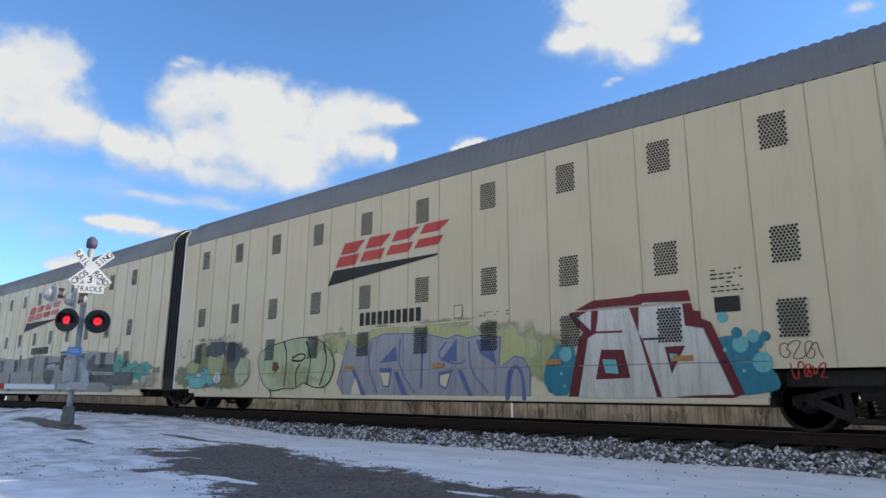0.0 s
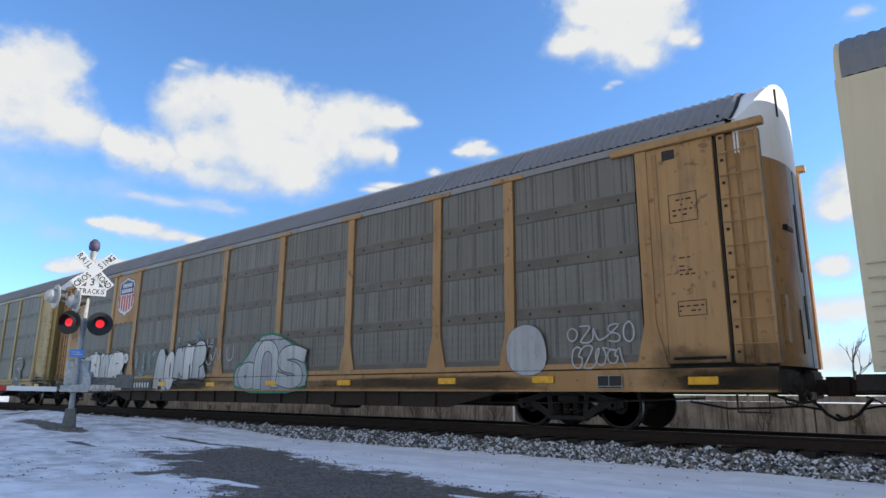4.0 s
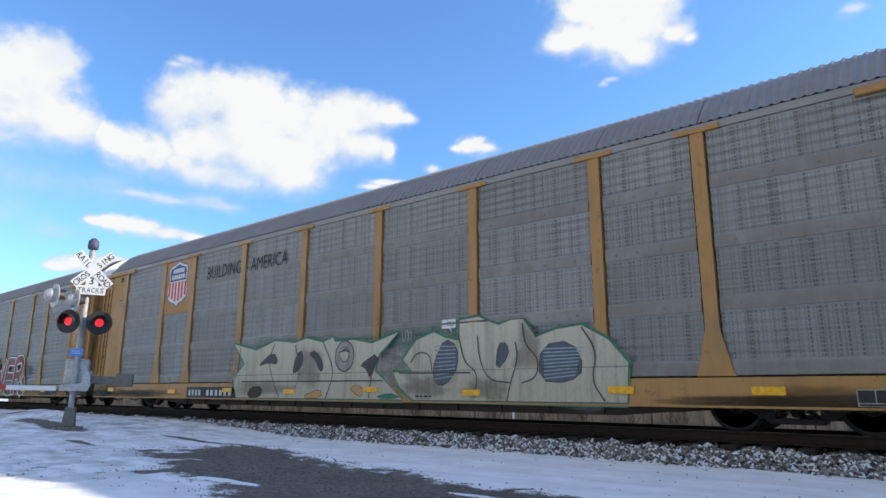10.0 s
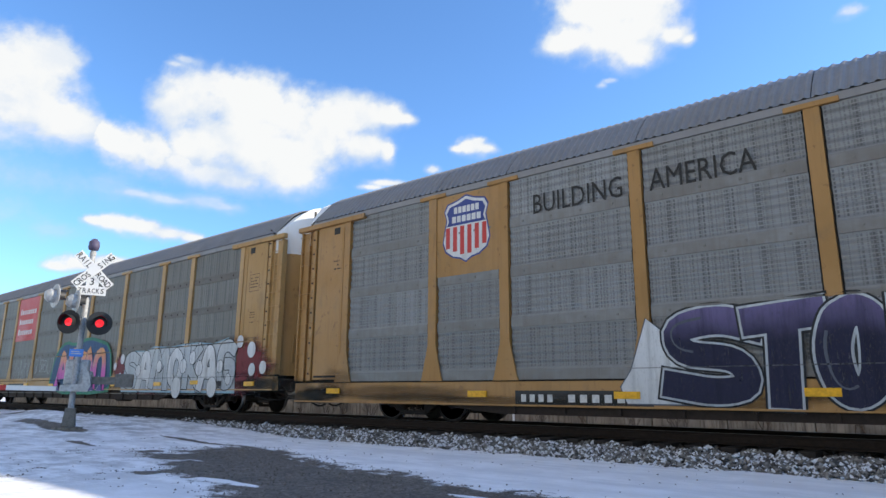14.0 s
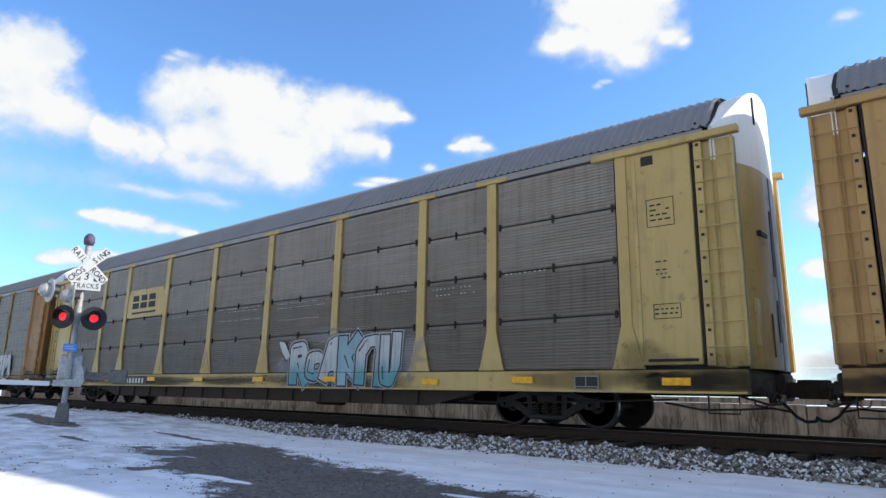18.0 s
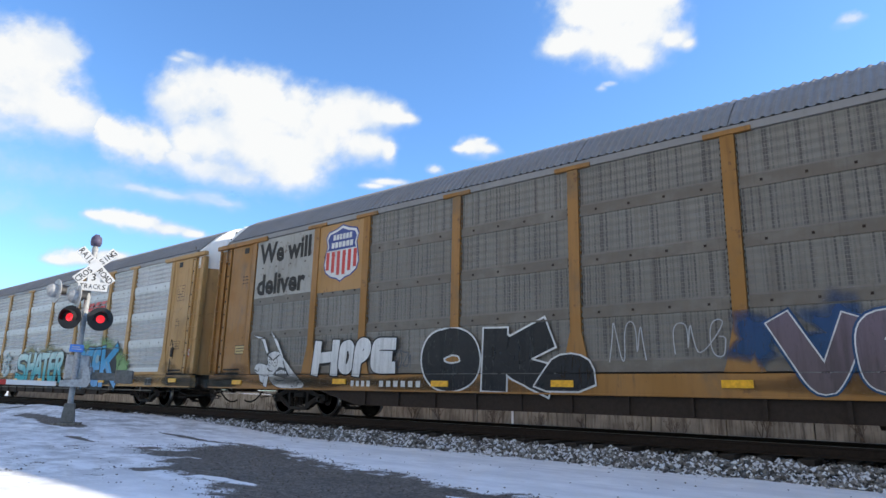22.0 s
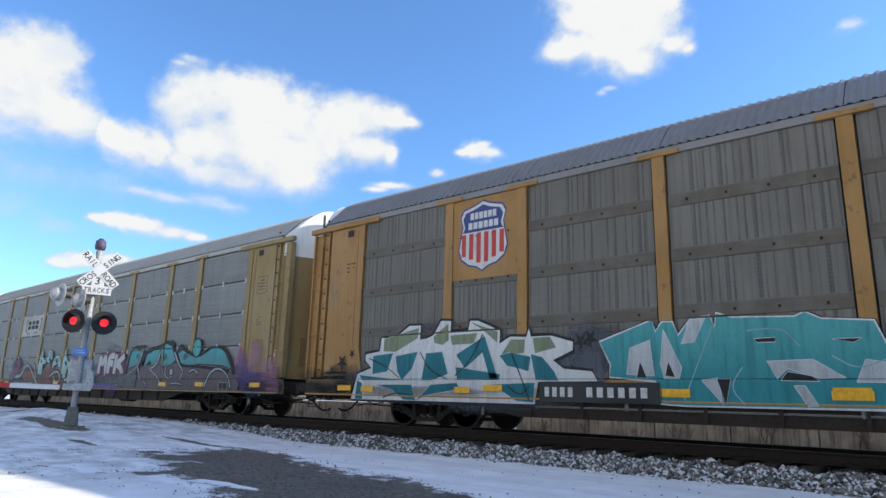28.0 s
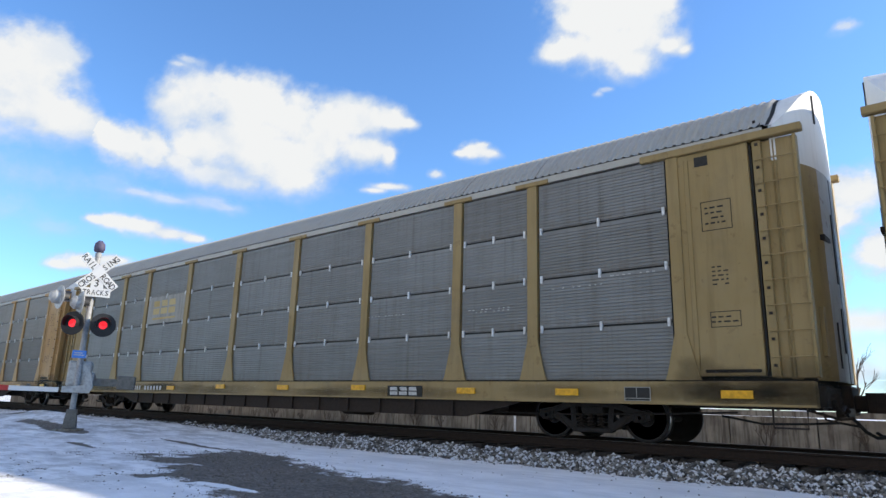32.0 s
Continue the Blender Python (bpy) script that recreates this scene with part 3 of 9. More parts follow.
def bare_plant(name, label, category, at, height, stems, seed, group):
    """A leafless plant: stems that fork into ever finer twigs."""
    rng = random.Random(seed)
    ob = thing(name, label, category, group, at=at)
    wood, twig = Shape(), Shape()

    def grow(p, d, length, r, level):
        bend = Vector((rng.uniform(-0.25, 0.25), rng.uniform(-0.25, 0.25), rng.uniform(0.0, 0.25)))
        mid = p + d * length * 0.5
        end = mid + (d + bend).normalized() * length * 0.5
        (wood if level < 2 else twig).tube([p, mid, end], r, 5 if level < 2 else 3)
        if level < 4:
            for _ in range(3 if level < 2 else 2):
                turn = Vector((rng.uniform(-1, 1), rng.uniform(-1, 1), rng.uniform(-0.1, 0.9)))
                grow(mid.lerp(end, rng.uniform(0.2, 1.0)), (d * 0.9 + turn * 0.6).normalized(), length * rng.uniform(0.5, 0.72), r * 0.55, level + 1)
    for _ in range(stems):
        if stems > 1:
            wood = Shape()
        lean = 0.05 if stems == 1 else 0.5
        grow(Vector((rng.uniform(-0.1, 0.1) * stems * 0.3, rng.uniform(-0.1, 0.1), 0.0)), Vector((rng.uniform(-lean, lean), rng.uniform(-lean, lean), 1)).normalized(), height * 0.42, height * 0.016, 0)
        part("trunk" if stems == 1 else "stem", wood, BARK, ob)
    part("twig_mass", twig, BARK, ob)["kind"] = "stuff"


BARK = plain("bare_bark", (0.10, 0.075, 0.055), 0.9)
build_ground()
build_track()
build_wall()
r_plant = random.Random(31)
for k in range(22):
    bare_plant("bare_shrub", "leafless brown shrub in front of the concrete wall", "shrub", (-33 + 1.75 * k + r_plant.uniform(-0.6, 0.6), 6.55 + r_plant.uniform(-0.25, 0.15), GROUND), r_plant.uniform(0.5, 1.0), 5, 60 + k, "shrubs along the wall")
for k, (x, y) in enumerate(((-14.0, 46.0), (-9.5, 52.0), (-20.0, 60.0), (-5.0, 58.0), (-27.0, 55.0))):
    bare_plant("bare_tree", "leafless winter tree far behind the track", "tree", (x, y, GROUND), r_plant.uniform(6.0, 8.5), 1, 90 + k, "bare trees")


# ---------------------------------------------------------------- clouds
def cloud_material(name, shaded, lit):
    n = Net(name)
    a = n.t.nodes.new("ShaderNodeAttribute")
    a.attribute_name = "thickness"
    thick = a.outputs["Fac"]
    em = n.t.nodes.new("ShaderNodeEmission")
    soft = n.ramp(n.noise(0.009, 5, 0.55), 0.30, 0.68)
    n.put(em.inputs["Color"], n.mix(n.ramp(n.math("MULTIPLY", thick, n.math("ADD", 0.65, n.math("MULTIPLY", soft, 0.6))), 0.30, 1.15), shaded, lit))
    em.inputs["Strength"].default_value = CLOUD
    tr = n.t.nodes.new("ShaderNodeBsdfTransparent")
    mx = n.t.nodes.new("ShaderNodeMixShader")
    curl = n.math("SUBTRACT", n.noise(0.024, 8, 0.60), 0.5)
    d = n.math("ADD", thick, n.math("MULTIPLY", curl, 0.48))
    n.put(mx.inputs[0], n.math("MULTIPLY", n.math("POWER", n.ramp(d, 0.0, 1.02), 1.15), 0.985))
    n.put(mx.inputs[1], tr.outputs[0])
    n.put(mx.inputs[2], em.outputs[0])
    n.put(n.out.inputs["Surface"], mx.outputs[0])
    return n.mat


CLOUD_MAT = cloud_material("cloud", (0.60, 0.74, 0.95), (0.92, 0.96, 1.0))
FILL_CLOUD = cloud_material("fill_light_cloud", (0.86, 0.82, 0.76), (1.0, 0.92, 0.81))      # warm glow of the unseen fill clouds
CLOUDS = []


def heading(a, e):
    a, e = radians(a), radians(e)
    return Vector((math.sin(a) * math.cos(e), math.cos(a) * math.cos(e), math.sin(e)))


def cloud(lobes, drift, climb, gain=1.0, label="white cumulus cloud with ragged edges in a blue sky", seed=0, mat=None):
    """lobes: turn, height, half-width, half-height in degrees as they stand at 12 s; drift, climb: degrees in 28 s.
    The lobes melt into one body, crisp above and diffuse below."""
    reach = 1500.0
    a0, a1 = min(l[0] - 1.6 * l[2] for l in lobes), max(l[0] + 1.6 * l[2] for l in lobes)
    e0, e1 = min(l[1] - 2.0 * l[3] for l in lobes), max(l[1] + 1.6 * l[3] for l in lobes)
    ac, ec = (a0 + a1) / 2, (e0 + e1) / 2
    step = max(0.10, (a1 - a0) / 170)
    cols, dens = [], []
    fine = 0.55 * (3.0 / (sum(l[2] for l in lobes) / len(lobes))) ** 0.75
    centre = heading(ac, ec) * reach
    for a in np.arange(a0, a1, step):
        c = []
        for e in np.arange(e0, e1, step):
            rag = noise.fractal((a * fine + seed, e * fine * 1.3, seed), 0.72, 2.1, 7)
            total, under, mass = 0.0, 0.0, 1e-9
            for la, le, lw, lh in lobes:
                q = math.hypot((a - la) / lw, (e - le) / lh)
                if q < 2.2:
                    k = math.exp(5.0 * (1.0 - q))
                    total += k
                    under += k * max(0.0, min(1.0, (le - e) / lh))
                    mass += k
            d = 0.0
            if total > 0.004:
                g = math.log(total) / 5.0 + 0.22 * rag + 0.06
                low = under / mass
                d = max(0.0, min(1.25, 0.36 + g * (1.30 - 0.60 * low))) * (0.25 + 0.75 * gain)
            dens.append(d)
            c.append(heading(a, e) * (reach - 42 * d) - centre)
        cols.append(c)
    n = len(cols[0])
    v = [p for c in cols for p in c]
    f = [q for q in ((i * n + j, (i + 1) * n + j, (i + 1) * n + j + 1, i * n + j + 1) for i in range(len(cols) - 1) for j in range(n - 1))
         if max(dens[k] for k in q) > 0.01]
    me = mesh_of("cloud", v, f, mat or CLOUD_MAT, True)
    at = me.attributes.new("thickness", "FLOAT", "POINT")
    at.data.foreach_set("value", dens)
    bm = bmesh.new()
    bm.from_mesh(me)
    bmesh.ops.delete(bm, geom=[w for w in bm.verts if not w.link_faces], context="VERTS")
    bm.to_mesh(me)
    bm.free()
    ob = tagged(new("cloud", me), label, "cloud", "clouds")
    CLOUDS.append((ob, ac, ec, drift, climb, reach))


cloud([(-76.8, 22.8, 3.9, 2.9), (-74.7, 23.8, 2.8, 2.6), (-73.5, 24.5, 1.9, 2.0), (-74.7, 20.7, 3.7, 2.4), (-72.7, 20.2, 2.5, 1.9), (-79.0, 20.6, 3.6, 3.8), (-70.9, 20.2, 1.6, 1.2)],
      -1.2, 0.4, seed=1.0, label="large white cumulus cloud with a soft ragged edge")
cloud([(-67.4, 19.2, 2.3, 1.8), (-68.7, 19.5, 1.4, 1.2), (-65.6, 18.9, 1.6, 1.7), (-69.4, 20.0, 1.1, 0.9), (-65.3, 19.5, 1.3, 1.1)], -1.2, 0.4, seed=2.0)
cloud([(-63.0, 24.0, 2.9, 2.3), (-64.5, 22.9, 1.8, 2.1), (-58.4, 23.8, 3.6, 2.7), (-60.7, 24.8, 2.4, 1.7), (-57.0, 24.6, 2.7, 2.1), (-54.4, 23.5, 2.8, 2.3), (-58.7, 20.9, 5.0, 2.9),
       (-55.2, 19.9, 4.2, 2.6), (-54.1, 18.3, 2.7, 1.5), (-50.8, 23.1, 3.1, 2.4), (-48.2, 24.0, 3.2, 1.9), (-47.6, 21.4, 2.4, 1.5), (-45.5, 24.1, 1.9, 1.2), (-43.9, 23.9, 1.2, 0.6),
       (-52.2, 21.1, 3.0, 2.6), (-45.4, 21.0, 0.7, 1.2), (-62.4, 20.0, 2.5, 2.1), (-49.3, 24.6, 2.9, 1.3)], -0.8, 0.4, seed=3.0, label="broad bright white cumulus cloud with a billowing top")
cloud([(-61.3, 17.8, 3.2, 1.3), (-58.9, 17.4, 2.8, 1.1), (-63.6, 18.7, 1.8, 1.4)], -0.8, 0.4, 0.55, seed=15.0, label="thin veil of cloud under a cumulus")
cloud([(-24.2, 31.7, 4.4, 2.4), (-23.6, 29.9, 3.8, 2.0), (-22.2, 28.4, 2.4, 1.4), (-21.0, 30.9, 3.0, 2.1), (-26.5, 32.2, 2.9, 1.9), (-28.2, 30.0, 2.4, 1.2), (-29.6, 29.6, 1.4, 0.7),
       (-18.6, 29.2, 1.4, 0.8), (-17.6, 28.7, 0.8, 0.5), (-23.8, 33.8, 5.7, 2.1), (-20.1, 32.4, 2.5, 1.7)], -1.5, 0.5, seed=4.0)
cloud([(-37.6, 21.6, 1.6, 0.9), (-36.4, 21.4, 1.3, 0.6), (-38.8, 21.4, 1.0, 0.4), (-37.0, 22.1, 0.8, 0.4)], -0.4, 0.58, 0.85, seed=5.0, label="small white puff of cloud")
cloud([(-41.2, 19.6, 0.8, 0.5)], -0.4, 0.5, 0.6, seed=6.0, label="small faint puff of cloud")
cloud([(-45.4, 18.3, 2.2, 0.4), (-46.9, 17.9, 1.3, 0.3)], -0.4, 0.5, 0.7, seed=7.0, label="thin pale streak of cloud")
cloud([(-68.2, 13.1, 1.7, 0.7), (-66.1, 13.0, 2.2, 0.8), (-63.7, 12.7, 2.2, 0.6), (-61.9, 12.5, 1.2, 0.4), (-69.4, 13.1, 0.9, 0.4)], -0.5, 0.3, 0.95, seed=8.0, label="long flat white cloud low in the sky")
cloud([(-69.8, 9.7, 2.2, 0.7), (-67.7, 10.1, 1.6, 0.5), (-71.5, 9.3, 1.1, 0.4)], -0.4, 0.3, 0.95, seed=9.0, label="flat white cloud low over the train")
cloud([(-5.1, 28.0, 1.1, 0.5)], -1.5, 0.5, 0.5, seed=10.0, label="small faint puff of cloud")
cloud([(-64.2, 15.4, 2.6, 0.6), (-61.1, 15.6, 2.3, 0.7), (-66.4, 15.6, 1.7, 0.5), (-59.6, 15.3, 1.9, 0.6)], -0.6, 0.4, 0.35, seed=11.0, label="thin wispy veil of cloud")
cloud([(-74.0, 15.6, 4.5, 1.6), (-69.0, 15.8, 3.5, 1.3), (-76.5, 13.0, 4.0, 1.5), (-72.0, 12.0, 3.0, 0.9)], -0.6, 0.4, 0.10, seed=17.0, label="thin wispy veil of cloud")
cloud([(-63.7, 26.7, 1.2, 0.4), (-64.6, 26.2, 0.9, 0.3)], -0.9, 0.4, 0.4, seed=14.0, label="thin wispy veil of cloud")
cloud([(-24.6, 26.4, 0.9, 0.3), (-25.3, 26.1, 0.6, 0.3)], -1.5, 0.5, 0.3, seed=16.0, label="thin wispy veil of cloud")
cloud([(-6.4, 16.1, 2.7, 1.9), (-8.1, 14.3, 2.2, 1.5), (-4.9, 11.3, 2.0, 2.0), (-9.0, 9.8, 1.6, 1.0)], -1.0, 0.3, seed=12.0, label="white cumulus cloud above the horizon")
cloud([(-6.9, 6.5, 6.0, 1.6), (-12.8, 2.6, 12.0, 2.0), (-26, 4.5, 9, 1.8)], -0.6, 0.2, 0.62, seed=13.0, label="long bank of white cloud along the horizon")

# glowing clouds added unseen, around and overhead away from the sun, to fill shade
rng = random.Random(21)
for k, (a, e, w) in enumerate(((150, 40, 17), (185, 28, 20), (215, 46, 18), (248, 30, 19), (118, 30, 15), (165, 62, 14), (262, 52, 15), (200, 12, 20), (150, 12, 18), (240, 13, 16))):
    cloud([(a + rng.uniform(-0.5, 0.5) * w / math.cos(radians(e)), e + rng.uniform(-0.3, 0.3) * w, rng.uniform(0.45, 0.75) * w / math.cos(radians(e)), rng.uniform(0.28, 0.42) * w) for _ in range(5)], -0.8, 0.3, seed=30.0 + k, mat=FILL_CLOUD,
          label="broad white cumulus cloud in the blue sky")


# ---------------------------------------------------------------- crossing signal
def text_shape(body, offset=0.0, shear=0.0):
    cu = bpy.data.curves.new("lettering", "FONT")
    cu.body, cu.offset, cu.shear, cu.resolution_u = body, offset, shear, 2
    ob = bpy.data.objects.new("lettering", cu)
    me = bpy.data.meshes.new_from_object(ob)
    v = [(w.co.x, w.co.y) for w in me.vertices]
    f = [tuple(p.vertices) for p in me.polygons]
    bpy.data.objects.remove(ob)
    bpy.data.curves.remove(cu)
    bpy.data.meshes.remove(me)
    return v, f


def build_signal():
    R = 18.0
    base = Vector((-0.936 * R, -12.0 + 0.353 * R, 0.58 - 0.043 * R - 0.02))
    sig = thing("crossing_signal", "railway crossing signal with white crossbuck, red lights and gate arm", "crossing signal", at=base)
    sig.rotation_euler = (0, radians(0.8), radians(62))        # local -y faces the road user
    # mast and foot
    part("mast", Shape().lathe([(0.0, 0.065), (4.2, 0.065), (4.22, 0.05)], "z", 16), STEEL, sig, "galvanised steel mast", True)
    part("foot", Shape().prism([(-0.14, 0.0), (0.14, 0.0), (0.10, 0.42), (-0.10, 0.42)], "y", -0.12, 0.12), FOOT, sig, "cast foot on a concrete base")
    part("footing", Shape().box(-0.30, 0.30, -0.30, 0.30, -0.35, -0.02, 0.02), CONCRETE, sig)
    bell = part("bell", Shape().lathe([(0.0, 0.02), (0.02, 0.11), (0.10, 0.13), (0.22, 0.12), (0.30, 0.05), (0.31, 0.01)], "z", 18, (0, 0, 4.22)), plain("faded_bell", (0.10, 0.085, 0.14), 0.6), sig, "dark round warning bell", True)
    part("bell_bracket", Shape().lathe([(4.1, 0.075), (4.2, 0.075)], "z", 14), STEEL, bell)
    # crossbuck: two blades with lettering
    zc = 3.72
    for k, (word, deg) in enumerate((("RAILROAD", -45), ("CROSSING", 45))):
        blade = part("blade", Shape().box(-0.56, 0.56, -0.006, 0.006, -0.108, 0.108, 0.003), SIGN_WHITE, sig, "white reflective crossbuck blade", at=(0.09, -0.10 - 0.02 * k, zc))
        blade.rotation_euler = (0, radians(-deg), 0)
        for i, ch in enumerate(word):
            s = Shape()
            v, f = text_shape(ch, 0.012)
            x0, x1 = min(p[0] for p in v), max(p[0] for p in v)
            cx = (-0.49 + 0.108 * i) if i < 4 else (0.166 + 0.108 * (i - 4))
            s.add([(cx + (p[0] - (x0 + x1) / 2) * 0.17, -0.0085, p[1] * 0.20 - 0.07) for p in v], f)
            part("letter", s, INK, blade)
    # number of tracks
    for w, h, z, body, size in ((0.28, 0.26, 3.44, "3", 0.25), (0.64, 0.22, 3.21, "TRACKS", 0.17)):
        plate = part("track_plate", Shape().box(-w / 2, w / 2, -0.006, 0.006, -h / 2, h / 2, 0.003), SIGN_WHITE, sig, "white plate with black lettering", at=(0.09, -0.09, z))
        x = -0.06 if body == "3" else -0.285
        for ch in body:
            v, f = text_shape(ch, 0.01)
            x0, x1 = min(p[0] for p in v), max(p[0] for p in v)
            k = size if body == "3" else 0.078 / (x1 - x0)
            part("letter", Shape().add([(x + (p[0] - x0) * k, -0.0085, (p[1] - 0.35) * size) for p in v], f), INK, plate)
            x += 0.097
    # flashing lights: a pair towards the camera, a pair towards the side road
    def lamp(x, z, turn, lens, back, label):
        head = part("lamp_background", Shape().lathe([(-0.02, 0.28), (-0.012, 0.285), (0.0, 0.28), (0.01, 0.2)], "y", 32), back, sig, label, at=(x, -0.14, z))
        head.rotation_euler = (0, 0, turn)
        part("housing", Shape().lathe([(0.0, 0.17), (0.12, 0.16), (0.2, 0.10), (0.22, 0.02)], "y", 24), back, head)
        part("lens", Shape().lathe([(-0.05, 0.02), (-0.045, 0.05), (-0.03, 0.08), (-0.018, 0.098)], "y", 28), lens, head, "red signal lens", True)
        hood = Shape()
        cols = []
        for i in range(25):
            q = math.radians(-25 + 230 * i / 24)
            cols.append([(0.17 * math.cos(q), -0.02, 0.17 * math.sin(q)), (0.165 * math.cos(q), -0.30 + 0.13 * abs(math.sin(q - 1.5708)), 0.165 * math.sin(q))])
        part("hood", hood.sheet(cols), BLACK, head, "black visor hood", True)

    arm = part("crossarm", Shape().tube([(-0.42, 0, 2.42), (0.42, 0, 2.42)], 0.035, 10), STEEL, sig, "crossarm that carries the lights")
    lamp(-0.28, 2.42, radians(-22), LAMP_LIT, BLACK, "black round light with lit red lens")
    lamp(0.37, 2.42, radians(10), LAMP_LIT, BLACK, "black round light with lit red lens")
    arm2 = part("upper_crossarm", Shape().tube([(-0.62, 0.1, 2.98), (0.05, 0.0, 2.98)], 0.03, 10), STEEL, sig)
    lamp(-0.66, 3.02, radians(118), LAMP_DIM, ALU, "silver-backed light turned to the side road")
    lamp(-0.20, 2.92, radians(112), LAMP_DIM, ALU, "silver-backed light turned to the side road")
    # blue notice with unreadable print
    blue = part("notice", Shape().box(-0.15, 0.15, -0.005, 0.005, -0.09, 0.09, 0.003), SIGN_BLUE, sig, "small blue notice plate", at=(-0.04, -0.09, 1.70))
    part("print", Shape().box(-0.11, 0.07, -0.007, -0.006, 0.02, 0.04).box(-0.11, 0.11, -0.007, -0.006, -0.03, -0.01), CHALK, blue)
    # gate machine, arm, counterweight
    mech = part("gate_machine", Shape().box(-0.25, 0.25, 0.06, 0.42, 0.95, 1.55, 0.03), ALU, sig, "silver gate machine box")
    part("machine_door", Shape().box(-0.20, 0.20, 0.045, 0.06, 1.0, 1.5, 0.006), ALU, mech)
    part("hub", Shape().lathe([(-0.05, 0.17), (0.04, 0.17), (0.07, 0.1)], "x", 20, (0.28, 0.24, 1.12)), STEEL, mech)
    part("bracket", Shape().prism([(-0.28, 0.80), (0.30, 0.80), (0.36, 0.95), (0.28, 1.28), (0.18, 1.28), (0.16, 0.98), (-0.28, 0.94)], "y", -0.12, -0.06), ALU, sig, "bent silver arm bracket")
    weight = part("counterweight_arm", Shape().box(0.34, 1.25, 0.10, 0.16, 0.98, 1.16, 0.01).box(0.34, 1.25, 0.32, 0.38, 0.98, 1.16, 0.01), FOOT, sig, "grey counterweight arm behind the mast")
    part("counterweight", Shape().box(0.85, 1.25, 0.08, 0.40, 0.92, 1.24, 0.02), FOOT, weight)
    # horizontal gate arm towards the road, with stripes
    gate = part("gate_arm", Shape().box(-9.2, -0.35, -0.10, -0.04, 0.80, 0.91, 0.006), SIGN_WHITE, sig, "lowered gate arm with red and white stripes")
    for k in range(9):
        x = -1.35 - 0.95 * k
        part("stripe", Shape().box(x - 0.42, x, -0.104, -0.036, 0.797, 0.913), RED, gate)


build_signal()

# ---------------------------------------------------------------- railway cars
PITCH, LEN = 28.312, 27.14
POSTS = tuple(1.80 + a for a in (0.0, 2.83, 4.73, 7.56, 10.39, 13.22, 16.05, 18.88, 20.78, 23.61))      # behind the leading end
SLACK = (0.08, 0.12, 0.10, 0.06, 0.13, -0.05, 0.06, 0.03, 0.10, 0.0, -0.07, -0.07, 0.0, 0.0)              # play in the couplers, car by car
CROWN = (0.93, 0.95, 0.97, 0.97, 0.95, 0.99, 0.95, 0.91, 0.93, 0.91, 0.92, 0.92, 0.93, 0.93)              # how high each roof is arched
WHEEL_R = 0.42
EXT = 0.17                                             # how far the ends reach past the body length
WHEELSETS = []
CARS = []
SIDE = -1.50


def wheel_profile():
    r = WHEEL_R
    return [(-0.075, 0.05), (-0.075, 0.10), (-0.060, 0.13), (-0.045, r - 0.08), (-0.062, r - 0.05), (-0.068, r - 0.01), (-0.06, r), (0.04, r + 0.002),
            (0.05, r + 0.026), (0.07, r + 0.026), (0.075, r), (0.07, r - 0.05), (0.03, r - 0.08), (0.02, 0.12), (0.06, 0.10), (0.06, 0.05)]


def wheelset(car, x):
    ob = new("wheelset", cached(("axle",), GRIME, lambda s: s.lathe([(-1.0, 0.05), (-0.95, 0.075), (0.95, 0.075), (1.0, 0.05)], "y", 14), True))
    ob.parent = car
    ob.matrix_parent_inverse = Matrix.Translation((x, 0, WHEEL_R))
    for sgn in (-1, 1):
        w = part("wheel", cached(("wheel",), GRIME, lambda s: s.lathe(wheel_profile(), "y", 36), True), GRIME, ob, at=(0, 0.755 * sgn, 0), turn=0 if sgn < 0 else math.pi)
        if sgn < 0:
            part("tread", cached(("tread",), TREAD, lambda s: s.lathe([(-0.0585, WHEEL_R - 0.004), (-0.0585, WHEEL_R + 0.001), (0.036, WHEEL_R + 0.0035), (0.036, WHEEL_R - 0.004)], "y", 36), True), TREAD, w)
    WHEELSETS.append(ob)


